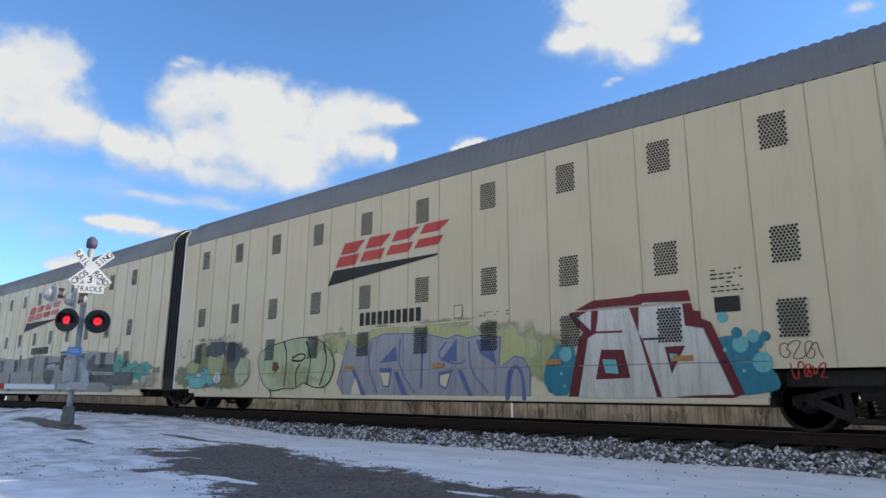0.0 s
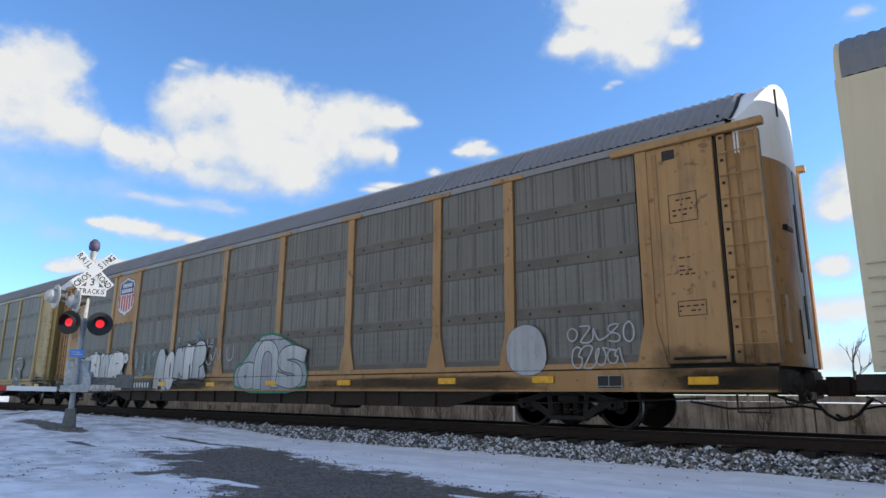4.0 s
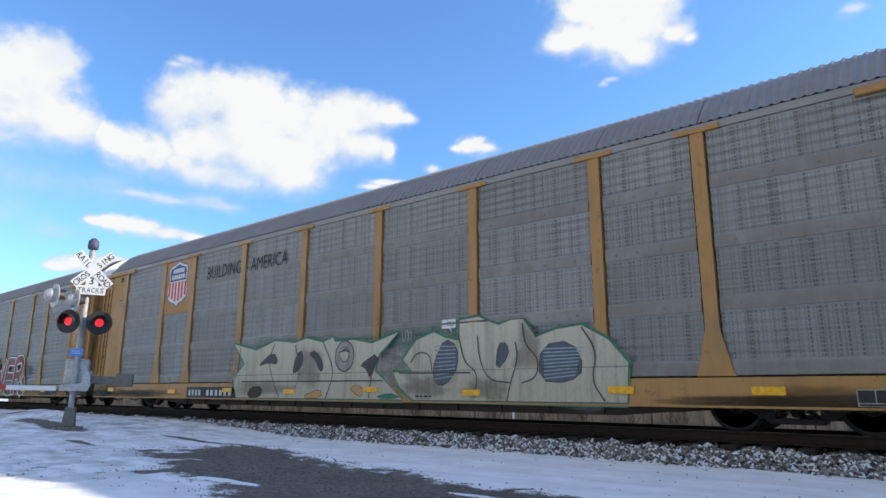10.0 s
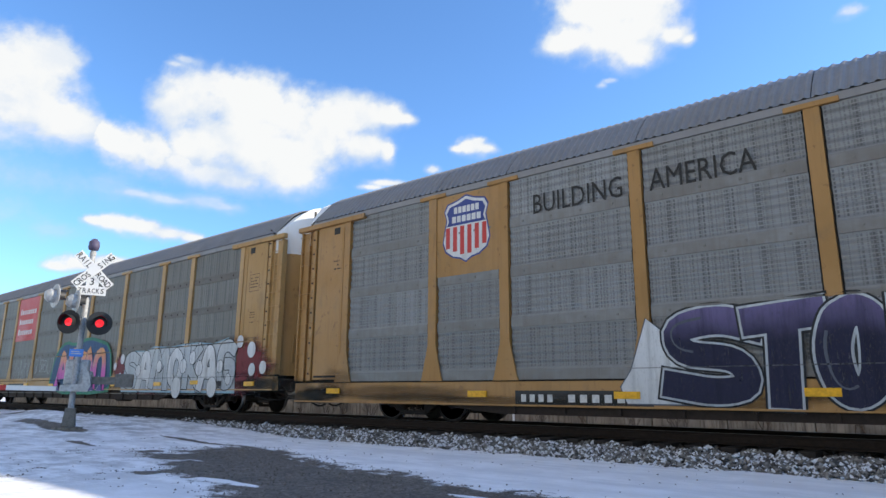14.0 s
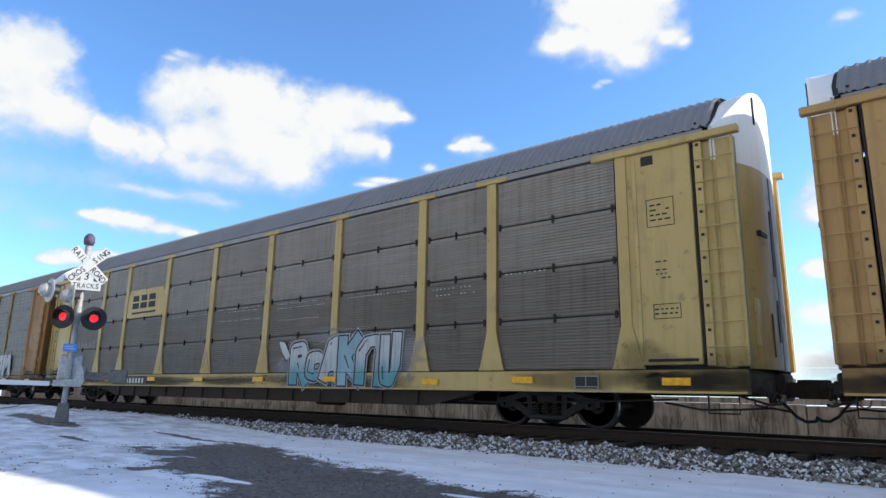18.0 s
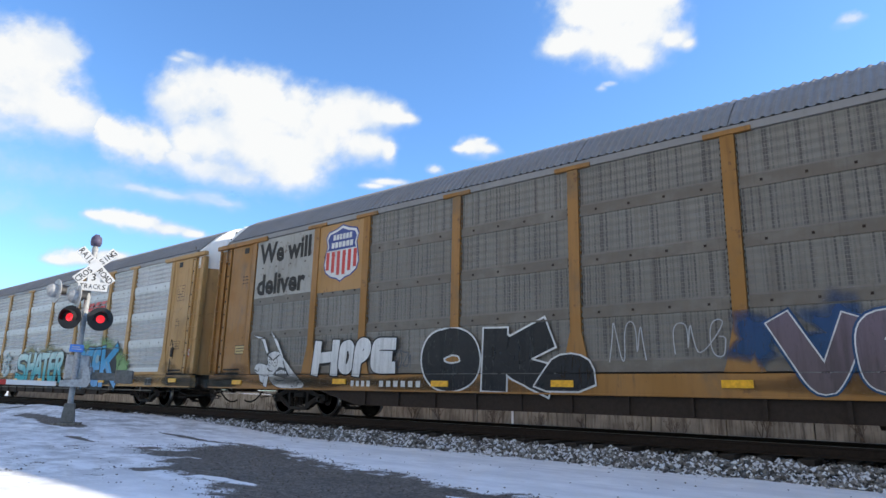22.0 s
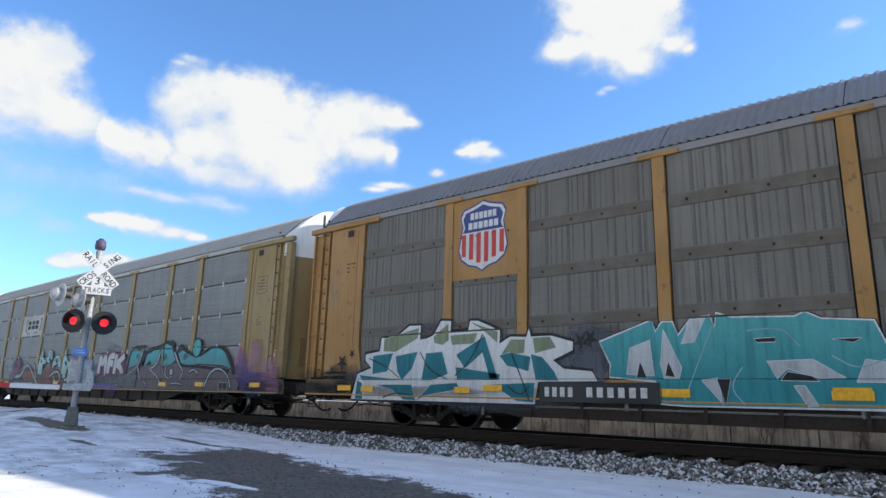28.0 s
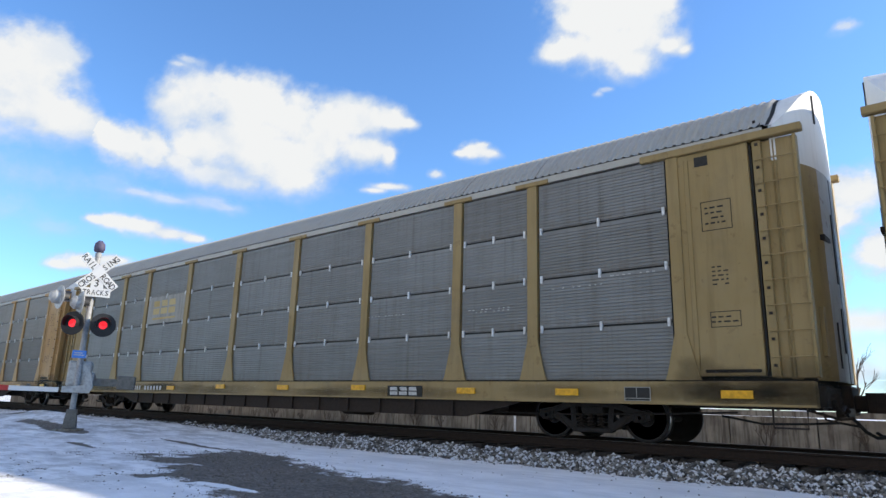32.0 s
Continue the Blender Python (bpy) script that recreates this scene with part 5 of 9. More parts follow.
        if style == "lapped":
            # bolts along the laps
            s = Shape()
            for j in range(1, levels):
                for k in range(4):
                    bx, bz = -w / 2 + w * (k + 0.5) / 4, z0 + h * j + 0.10
                    s.box(bx - 0.02, bx + 0.02, -0.028, -0.01, bz - 0.022, bz + 0.018)
            part("bolt_strip", s, FOOT if sheet_mat in (GALV_BRIGHT, GALV_MID) else RUSTY, car, at=(xc, SIDE + 0.045, 0))["kind"] = "stuff"
        if index in (0, 1, 4, 7, 8):
            part("rub_rail", cached(("rub_rail", round(w, 2)), body, lambda s: s.box(-w / 2, w / 2, -0.02, 0.03, z0 - 0.01, z0 + 0.09, 0.008)), body, car, at=(xc, SIDE + 0.022, 0))
        if index == 6:
            def lacing(s):
                for k in range(34):
                    for xe in (-w / 2 - 0.012, w / 2 + 0.012):
                        zz = z0 + 0.1 + 0.11 * k
                        s.box(xe - 0.009, xe + 0.009, -0.004, 0.0, zz, zz + 0.07)
            part("edge_lacing", cached(("lacing", round(w, 2)), FOOT, lacing), FOOT, car, "pale worn edge of the side sheets", at=(xc, SIDE + 0.035, 0))["kind"] = "stuff"
        part("side_sheet", cached(("sheet_far", round(w, 2), z0), sheet_mat, lambda s: s.box(-w / 2, w / 2, -0.01, 0.01, z0, 4.86)), sheet_mat, car, at=(xc, -SIDE - 0.05, 0))
        # black sheet added for the darkness seen through gaps at the posts
        part("inner_lining", cached(("gap_sheet", round(w, 2), z0), BLACK, lambda s: s.box(-w / 2 - 0.03, w / 2 + 0.03, -0.004, 0.004, z0, 4.86)), BLACK, car, at=(xc, SIDE + 0.10, 0))
    # roof in sections
    edges = [0.42 - EXT] + [p for p in POSTS[1:-1]] + [LEN - 0.42 + EXT]
    for a, b in zip(edges, edges[1:]):
        w = b - a - 0.012
        part("roof_sheet", cached(("roof", round(w, 2), CROWN[index]), roof_mat, lambda s: roof_piece(s, w, CROWN[index])), roof_mat, car, at=(-(a + b) / 2, 0, 0))
    end_assembly(car, EXT, 1, body, z0, sheet_mat, index in (2, 7))
    end_assembly(car, -LEN - EXT, -1, body, z0, sheet_mat, False)
    # reflectors and stencils on the sill
    for u in (25.7, 21.35, 18.2, 15.3, 12.3, 9.4, 6.2, 3.9, 1.0):
        part("reflector", cached(("reflector",), REFLECT, lambda s: s.box(-0.23, 0.23, -0.026, 0.0, -0.06, 0.06, 0.002)), REFLECT, car, "yellow reflector strip", at=(-u, SIDE - 0.004, (zs + z0) / 2 + rng.uniform(-0.03, 0.03)))
    marks(car, stencil_lines(1.30, 0.95, 3.5, 3.85, 4, rng) + stencil_lines(1.25, 1.0, 2.5, 2.85, 5, rng) + stencil_lines(1.3, 0.9, 1.9, 2.05, 2, rng)
          + stencil_lines(25.9, 25.6, 3.6, 3.9, 3, rng) + stencil_lines(2.3, 1.9, zs + 0.1, zs + 0.25, 2, rng), INK, SIDE + 0.02, "stencil", "small black stencilled notes")
    b = []
    for u0, u1, za, zb2 in ((1.36, 0.88, 3.42, 3.92), (1.32, 0.86, 1.85, 2.10)):
        t = 0.012
        b += [(u0, u1, za, za + t), (u0, u1, zb2 - t, zb2), (u0, u0 - t, za, zb2), (u1 + t, u1, za, zb2)]
    marks(car, b, INK, SIDE + 0.019, "stencil_box")
    pl = marks(car, [(2.80, 2.34, zs + 0.05, zs + 0.28)], CHALK_DULL, SIDE - 0.028, "data_board", "small data board of black fields in a white frame")
    for a, b in ((2.785, 2.59), (2.575, 2.355)):
        marks(pl, [(a, b, zs + 0.10, zs + 0.265)], INK, SIDE - 0.030, "board_field")
    marks(pl, [(2.78, 2.36, zs + 0.06, zs + 0.085)], INK, SIDE - 0.030, "print_bar")
    if index in (4, 7, 8):
        line = part("brake_pipe", cached(("brake_pipe", zs), FOOT, lambda s: s.tube([(-LEN + 2.4, -1.44, zs - 0.12), (-2.4, -1.44, zs - 0.12)], 0.020, 6)), FOOT, car, "dusty pipe slung along the sill")
        for u in (3.2, 5.6, 8.3, 11.6, 15.2, 18.6, 21.8, 24.2):
            part("hanger", cached(("hanger", zs), FOOT, lambda s: s.box(-0.035, 0.035, -1.47, -1.42, zs - 0.15, zs + 0.02, 0.006)), FOOT, line, at=(-u, 0, 0))
    return car


def automax(name_label, front, lead):
    """One half of the tall articulated cream car carrier. lead: the half that runs first."""
    L = 20.6
    car = thing("articulated_autorack_car", name_label, "railway car", "freight train cars")
    car["front"] = front
    CARS.append(car)
    seams = [0.55 + 0.91 * k for k in range(22)]
    edges = [0.0] + seams + [L]
    top = 5.20
    for a, b in zip(edges, edges[1:]):
        m = (a + b) / 2
        foot = 0.50
        d = m if lead else L - m                       # distance from the outer end
        if d < 3.2:
            foot = 0.92 if d < 2.9 else 0.72
        dj = L - m if lead else m
        if dj < 1.2:
            foot = 0.62
        w = b - a - 0.003
        p = part("side_panel", cached(("am_panel", round(w, 2), foot), CREAM, lambda s: s.box(-w / 2, w / 2, -0.03, 0.03, foot, top, 0.006)), CREAM, car, at=(-m, -1.47, 0))
        part("side_panel", cached(("am_panel_far", round(w, 2), foot), CREAM, lambda s: s.box(-w / 2, w / 2, -0.03, 0.03, foot, top)), CREAM, car, at=(-m, 1.47, 0))
        part("seam_rib", cached(("am_rib", foot), CREAM, lambda s: s.box(-0.010, 0.010, -0.012, 0.0, foot + 0.05, top, 0.003)), CREAM, p, at=(w / 2 - 0.012, -0.03, 0))

    def punched(s):
        """A staggered field of punched holes."""
        for r in range(12):
            for c in range(7):
                x, z = 0.056 * (c - 3 + 0.5 * (r % 2) - 0.25), 0.047 * (r - 5.5)
                s.add([(x + 0.0235 * math.cos(q * math.pi / 4), 0, z + 0.0235 * math.sin(q * math.pi / 4)) for q in range(8)], [tuple(range(8))])
    for k in range(10):
        u = 2.86 + 1.82 * k if lead else 19.17 - 1.83 * k
        for z in (4.56, 2.76, 1.65):
            part("vent", cached(("am_vent",), BLACK, punched), BLACK, car, "dark perforated vent", at=(-u, -1.506 if z > 2 else -1.536, z))["kind"] = "stuff"
    def skin(s):
        cols = []
        n = round(L / 0.16)
        for i in range(n):
            for q, h in ((0.0, 0.0), (0.25, 0.0), (0.4, 0.016), (0.85, 0.016)):
                x = -L + 0.1 + (L - 0.2) * (i + q) / n
                cols.append([(x, y, z + h) for y, z in ((-1.50, top), (-1.50, top + 0.28), (-1.40, top + 0.52), (-1.15, top + 0.75), (-0.7, top + 0.90), (0, top + 0.97), (0.7, top + 0.90), (1.15, top + 0.75), (1.40, top + 0.52), (1.50, top + 0.28), (1.50, top))])
        s.sheet(cols)
    part("roof", cached(("am_roof",), ROOF_DARK, skin), ROOF_DARK, car, "dark grey ribbed roof")
    prof = [(-1.49, 0.95), (-1.49, top + 0.27), (-1.39, top + 0.5), (-1.14, top + 0.73), (-0.7, top + 0.88), (0, top + 0.95), (0.7, top + 0.88), (1.14, top + 0.73), (1.39, top + 0.5), (1.49, top + 0.27), (1.49, 0.95)]
    part("end_wall", cached(("am_end",), CREAM, lambda s: s.prism(prof, "x", -L + 0.02, -L + 0.10)), CREAM, car)
    part("end_wall", cached(("am_end2",), CREAM, lambda s: s.prism(prof, "x", -0.10, -0.02)), CREAM, car)
    # black sheet added as the shade behind the panel joints
    part("inner_lining", cached(("am_gap_sheet",), BLACK, lambda s: s.box(-L + 0.12, -0.12, -1.43, -1.40, 1.06, top)), BLACK, car)
    part("floor", cached(("am_floor",), GRIME, lambda s: s.box(-L + 0.1, -0.1, -1.4, 1.4, 0.95, 1.05)), GRIME, car)
    c0, c1 = (3.3, L - 1.3) if lead else (1.3, L - 3.3)
    part("bottom_rail", cached(("am_rail", lead), CREAM, lambda s: s.box(-c1, -c0, -1.52, -1.42, 0.40, 0.50, 0.01)), CREAM, car, "grimy cream bottom rail")
    part("underframe", cached(("am_under", lead), GRIME, lambda s: s.box(-c1, -c0, -1.2, 1.2, 0.36, 0.60)), GRIME, car)
    ex = -2.0 if lead else -L + 2.0
    truck(car, ex)
    coupler(car, 0.15 if lead else -L - 0.15, 1 if lead else -1)
    pf = (lambda s: s.box(-3.1, 0.25, -1.3, 1.3, 0.66, 0.90, 0.02)) if lead else (lambda s: s.box(-L - 0.25, -L + 3.1, -1.3, 1.3, 0.66, 0.90, 0.02))
    part("end_platform", cached(("am_platform", lead), GRIME, pf), GRIME, car)
    for k in range(8):
        sx = -0.30 if lead else -L + 0.30
        part("grab_rung", cached(("am_rung",), CREAM, lambda s: s.tube([(-0.2, -1.50, 0), (-0.2, -1.54, 0), (0.2, -1.54, 0), (0.2, -1.50, 0)], 0.012, 6)), CREAM, car, at=(sx, 0, 1.0 + 0.2 * k))
    if lead:
        # shared truck and bellows at the joint
        truck(car, -L - 0.42)
        bel = Shape()
        for i in range(5):
            x = -L - 0.08 - 0.16 * i
            bel.prism([(y * 0.985, z - 0.03 if z > 1 else z) for y, z in prof], "x", x - 0.10, x)
        part("bellows", bel, RUBBER, car, "black rubber bellows between the two halves")
        art = part("articulation", Shape().box(-L - 1.7, -L + 0.9, -1.25, 1.25, 0.55, 0.80, 0.03).prism([(-L - 1.1, 0.58), (-L - 0.8, 0.98), (-L, 0.98), (-L + 0.3, 0.58)], "y", -1.45, -1.2), GRIME, car, "dark articulated joint frame")
        part("bellows_trim", Shape().prism([(-1.515, 0.62), (-1.515, top + 0.28), (-1.41, top + 0.53), (-1.36, top + 0.50), (-1.46, top + 0.27), (-1.46, 0.62)], "x", -L - 0.01, -L + 0.05), WHITE, car)
        part("top_vent", Shape().box(-L - 0.7, -L + 0.05, -0.5, 0.5, top + 0.9, top + 1.02, 0.02), GRIME, car)
    return car

# ---------------------------------------------------------------- painted emblems, lettering and graffiti
PANEL_Y = SIDE + 0.026          # just proud of the side sheets
POST_Y = SIDE - 0.006           # just proud of posts and sill


SPRAYS = {}


def spray(name, a, b=None, z0=0.6, z1=2.1):
    SPRAYS["spray_" + name] = (a, b or shade(a, 0.85), z0, z1)
    return fade("spray_" + name, *SPRAYS["spray_" + name])


def misty(mat, strength=1.0):
    """The same paint, blown on thinly with a soft edge."""
    if mat.name not in SPRAYS:
        return mat
    return fade(mat.name + "_mist_%d" % (strength * 100), *SPRAYS[mat.name], soft=True, strength=strength)


W = spray("white", (0.52, 0.52, 0.51), (0.64, 0.64, 0.63))
FAT_BLACK = spray("worn_black", (0.060, 0.058, 0.058), (0.085, 0.082, 0.08))
DUST = spray("brown_dust", (0.05, 0.034, 0.02), (0.065, 0.045, 0.028))
K = spray("black", (0.02, 0.02, 0.022), (0.03, 0.03, 0.03))
TEAL_PALE = spray("teal_pale", (0.015, 0.30, 0.34), (0.45, 0.62, 0.60), 0.9, 1.9)
SEA = spray("sea_green", (0.06, 0.29, 0.26), (0.10, 0.35, 0.30))
PALE_SEA = spray("pale_sea_green", (0.20, 0.37, 0.31))
SKYBLUE = spray("sky_blue", (0.13, 0.33, 0.60), (0.03, 0.26, 0.47), 0.9, 1.7)
PALEBLUE = spray("pale_blue", (0.24, 0.38, 0.44))
NAVY = spray("navy", (0.02, 0.06, 0.12), (0.03, 0.07, 0.16))
VIOLET = spray("violet", (0.022, 0.022, 0.045), (0.14, 0.115, 0.22), 1.35, 2.0)
PURPLE = spray("purple", (0.10, 0.075, 0.22), (0.22, 0.10, 0.22))
MAROON = spray("maroon", (0.16, 0.022, 0.028), (0.20, 0.034, 0.04))
GREY = spray("grey", (0.30, 0.30, 0.32), (0.36, 0.36, 0.38))
SLATE = spray("slate", (0.10, 0.11, 0.13))
LIME = spray("lime", (0.33, 0.35, 0.16), (0.42, 0.42, 0.24))
GREEN = spray("green", (0.04, 0.20, 0.12))
BROWN = spray("brown_violet", (0.11, 0.085, 0.085), (0.16, 0.12, 0.15))
RUST = spray("rust_orange", (0.17, 0.045, 0.025), (0.22, 0.09, 0.06))
PINK = spray("pink", (0.50, 0.10, 0.35), (0.65, 0.30, 0.10), 1.2, 2.2)
DUSTY_PINK = spray("dusty_pink", (0.36, 0.16, 0.25), (0.42, 0.22, 0.30))
SILVER_TEAL = spray("silver_to_teal", (0.10, 0.28, 0.31), (0.42, 0.44, 0.45), 0.9, 1.5)
SILVER = spray("silver", (0.36, 0.38, 0.39), (0.47, 0.49, 0.49))
BONE = spray("bone", (0.25, 0.235, 0.205), (0.31, 0.295, 0.26))
PALE_BONE = spray("pale_bone", (0.40, 0.37, 0.285), (0.46, 0.43, 0.345))
CHALKY = spray("chalk_line", (0.42, 0.42, 0.42))
REDLINE = spray("red_line", (0.42, 0.04, 0.03))
AQUA = spray("aqua", (0.16, 0.42, 0.43))


def smooth(pts, times=2):
    """Rounds the corners of a stroke."""
    for _ in range(times):
        q = [pts[0]]
        for (ax, az), (bx, bz) in zip(pts, pts[1:]):
            q += [(ax * 0.75 + bx * 0.25, az * 0.75 + bz * 0.25), (ax * 0.25 + bx * 0.75, az * 0.25 + bz * 0.75)]
        pts = q + [pts[-1]]
    return pts


def ribbon(s, pts, w, y, caps=True, taper=0.0):
    """A flat brush stroke along points (x, z), with round ends; later parts lie over earlier ones."""
    n = len(pts)
    left, right = [], []
    for i, p in enumerate(pts):
        a, b = pts[max(0, i - 1)], pts[min(n - 1, i + 1)]
        dx, dz = b[0] - a[0], b[1] - a[1]
        l = math.hypot(dx, dz) or 1
        k = w / 2 * (1 + taper * math.sin(6.0 * i / max(1, n - 1) + 0.7))
        if 0 < i < n - 1:                               # keep the width round a corner
            ex, ez = p[0] - a[0], p[1] - a[1]
            m = math.hypot(ex, ez) or 1
            k /= max(0.68, abs(ex * dx + ez * dz) / (m * l))
        yy = y - 0.0004 * i / n
        left.append((p[0] - dz / l * k, yy, p[1] + dx / l * k))
        right.append((p[0] + dz / l * k, yy, p[1] - dx / l * k))
    s.sheet([left, right])
    if caps:
        for p, l in ((pts[0], left[0]), (pts[-1], left[-1])):
            r = math.hypot(l[0] - p[0], l[2] - p[1])
            ring = [(p[0] + r * math.cos(q), l[1] + 0.00003, p[1] + r * math.sin(q)) for q in np.linspace(0, 2 * math.pi, 14, endpoint=False)]
            s.add(ring, [tuple(range(14))])


def blob(s, cx, cz, rx, rz, y, seed, rough=0.25, n=48):
    """An uneven round patch: rim, inner ring, centre."""
    k = len(s.v)
    for f in (1.25, 0.95, 0.6):
        p = []
        for i in range(n):
            q = 2 * math.pi * i / n
            m = 1 + rough * noise.fractal((math.cos(q) * 1.6 + seed, math.sin(q) * 1.6, seed * 1.3), 0.8, 2.0, 4) * 1.6
            p.append((cx + rx * m * f * math.cos(q), y, cz + rz * m * f * math.sin(q)))
        s.add(p, [])
    s.add([(cx, y, cz)], [])
    s.f += [(k + r * n + i, k + r * n + (i + 1) % n, k + (r + 1) * n + (i + 1) % n, k + (r + 1) * n + i) for r in (0, 1) for i in range(n)]
    s.f += [(k + 2 * n + i, k + 2 * n + (i + 1) % n, k + 3 * n) for i in range(n)]


STROKES = {
    "arch": [[(-1, -1), (-1, 0.4), (-0.5, 1), (0.5, 1), (1, 0.4), (1, -1)]],
    "bowl": [[(0.9, 0.7), (0.2, 1), (-0.9, 0.7), (-1, -0.5), (-0.4, -1), (0.6, -1), (1, -0.4), (0.9, 0.0), (0.1, 0.05)]],
    "snake": [[(1, 0.8), (0.2, 1), (-0.9, 0.8), (-0.8, 0.1), (0.7, -0.1), (0.9, -0.8), (0.1, -1), (-1, -0.8)]],
    "fork": [[(-1, 1), (-0.7, -0.2), (-0.1, -1)], [(1, 1), (0.5, 0.0), (-0.1, -1)]],
    "kick": [[(-0.8, 1), (-0.8, -1)], [(1, 1), (-0.6, 0.0)], [(-0.4, 0.1), (0.4, -0.5), (1.2, -1)]],
    "loop": [[(0, 1), (-0.9, 0.6), (-0.95, -0.5), (0, -1), (0.9, -0.5), (0.95, 0.5), (0.1, 1)]],
    "step": [[(-1, 1), (0.9, 1), (0.7, 0.6), (-0.8, -0.6), (-1, -1), (1.2, -1)]],
    "peak": [[(-1, -1), (-0.4, 0.4), (-0.1, 1), (0.3, 0.4), (1, -1)], [(-0.5, -0.3), (0.6, -0.3)]],
    "cup": [[(-1, 1), (-1, -0.4), (-0.5, -1), (0.5, -1), (1, -0.4), (1.1, 1)]],
}


LETTER = dict(STROKES)
LETTER["A"] = [[(-1, -1), (-0.35, 0.9), (0.25, 1), (1, -1)], [(-0.6, -0.3), (0.65, -0.3)]]
LETTER["B"] = [[(-0.85, -1), (-0.85, 1), (0.5, 1), (0.8, 0.55), (0.4, 0.08), (-0.6, 0.05)], [(0.2, 0.05), (0.9, -0.25), (0.85, -0.8), (0.4, -1), (-0.85, -1)]]
LETTER["D"] = [[(-0.8, -1), (-0.8, 0.9), (0.2, 1), (0.95, 0.4), (0.95, -0.4), (0.2, -1), (-0.9, -0.95)]]
LETTER["E"] = [[(1, 0.9), (-0.5, 0.95), (-0.8, 0.6), (-0.8, -0.6), (-0.5, -1), (1, -0.95)], [(-0.7, 0.0), (0.7, 0.0)]]
LETTER["F"] = [[(-0.7, -1), (-0.7, 1), (0.9, 1)], [(-0.6, 0.1), (0.6, 0.1)]]
LETTER["G"] = [[(0.9, 0.8), (0.2, 1), (-0.8, 0.7), (-0.9, -0.5), (-0.3, -1), (0.7, -0.9), (0.9, -0.1), (0.1, -0.1)]]
LETTER["H"] = [[(-0.8, -1), (-0.7, 1)], [(0.8, -1), (0.8, 1)], [(-0.7, 0), (0.8, 0.1)]]
LETTER["K"] = [[(-0.8, -1), (-0.8, 1)], [(0.9, 1), (-0.5, 0.05)], [(-0.3, 0.15), (0.4, -0.55), (1, -1)]]
LETTER["L"] = [[(-0.7, 1), (-0.7, -0.9), (0.9, -0.95)]]
LETTER["M"] = [[(-1, -1), (-0.8, 0.9), (-0.55, 0.95), (0.0, -0.1), (0.55, 0.95), (0.8, 0.9), (1, -1)]]
LETTER["N"] = [[(-0.9, -1), (-0.85, 0.9), (-0.6, 0.95), (0.65, -0.95), (0.85, -0.9), (0.9, 1)]]
LETTER["O"] = [[(0.1, 1), (-0.7, 0.75), (-0.9, 0.0), (-0.7, -0.75), (0.0, -1), (0.7, -0.75), (0.9, 0.0), (0.7, 0.75), (-0.1, 1)]]
LETTER["P"] = [[(-0.7, -1), (-0.7, 1), (0.6, 0.95), (0.9, 0.5), (0.5, 0.0), (-0.6, -0.05)]]
LETTER["R"] = [[(-0.8, -1), (-0.8, 0.95), (0.5, 1), (0.85, 0.55), (0.4, 0.05), (-0.6, 0.0)], [(0.0, 0.0), (0.45, -0.5), (1, -1)]]
LETTER["S"] = LETTER["snake"]
LETTER["T"] = [[(-1, 0.9), (1, 0.95)], [(0, 0.9), (0, -1)]]
LETTER["V"] = [[(-1, 1), (-0.1, -0.95), (0.15, -0.95), (1, 1)]]
LETTER["C"] = [[(0.9, 0.7), (0.1, 1), (-0.8, 0.5), (-0.9, -0.5), (0, -1), (0.9, -0.7)]]
LETTER["U"] = [[(-0.8, 1), (-0.8, -0.6), (0, -1), (0.8, -0.6), (0.8, 1)]]
LETTER["0"] = LETTER["O"]
LETTER["1"] = [[(-0.4, 0.5), (0.1, 1), (0.1, -1)]]
LETTER["2"] = [[(-0.8, 0.6), (0, 1), (0.8, 0.6), (0.4, 0), (-0.9, -1), (0.9, -1)]]
LETTER["3"] = [[(-0.7, 0.9), (0.7, 1), (0.0, 0.15), (0.8, -0.3), (0.4, -1), (-0.8, -0.8)]]
LETTER["*"] = [[(0, 1), (0, -1)], [(-0.9, 0.5), (0.9, -0.5)], [(-0.9, -0.5), (0.9, 0.5)]]
LETTER["W"] = [[(-1, 1), (-0.6, -0.9), (-0.4, -0.95), (0.0, 0.35), (0.4, -0.95), (0.6, -0.9), (1, 1)]]


def fillet(pts, r):
    """Rounds each corner of a stroke by an arc that starts r before it; a stroke that ends where it began is closed."""
    closed = math.hypot(pts[0][0] - pts[-1][0], pts[0][1] - pts[-1][1]) < 0.12 * (max(p[0] for p in pts) - min(p[0] for p in pts)) + 0.12 * (max(p[1] for p in pts) - min(p[1] for p in pts))
    if closed:
        a, b = pts[0], pts[1]
        m = ((a[0] + b[0]) / 2, (a[1] + b[1]) / 2)          # begin halfway along the first side
        pts = [m] + pts[1:-1] + [a, m]
    out = [pts[0]]
    for a, b, c in zip(pts, pts[1:], pts[2:]):
        la, lc = math.hypot(a[0] - b[0], a[1] - b[1]) or 1, math.hypot(c[0] - b[0], c[1] - b[1]) or 1
        ka, kc = min(r, la * 0.48) / la, min(r, lc * 0.48) / lc
        p, q = (b[0] + (a[0] - b[0]) * ka, b[1] + (a[1] - b[1]) * ka), (b[0] + (c[0] - b[0]) * kc, b[1] + (c[1] - b[1]) * kc)
        for t in (0.0, 0.25, 0.5, 0.75, 1.0):
            out.append(tuple((1 - t) ** 2 * p[i] + 2 * t * (1 - t) * b[i] + t * t * q[i] for i in (0, 1)))
    out.append(pts[-1])
    return out + (out[1:2] if closed else []), closed


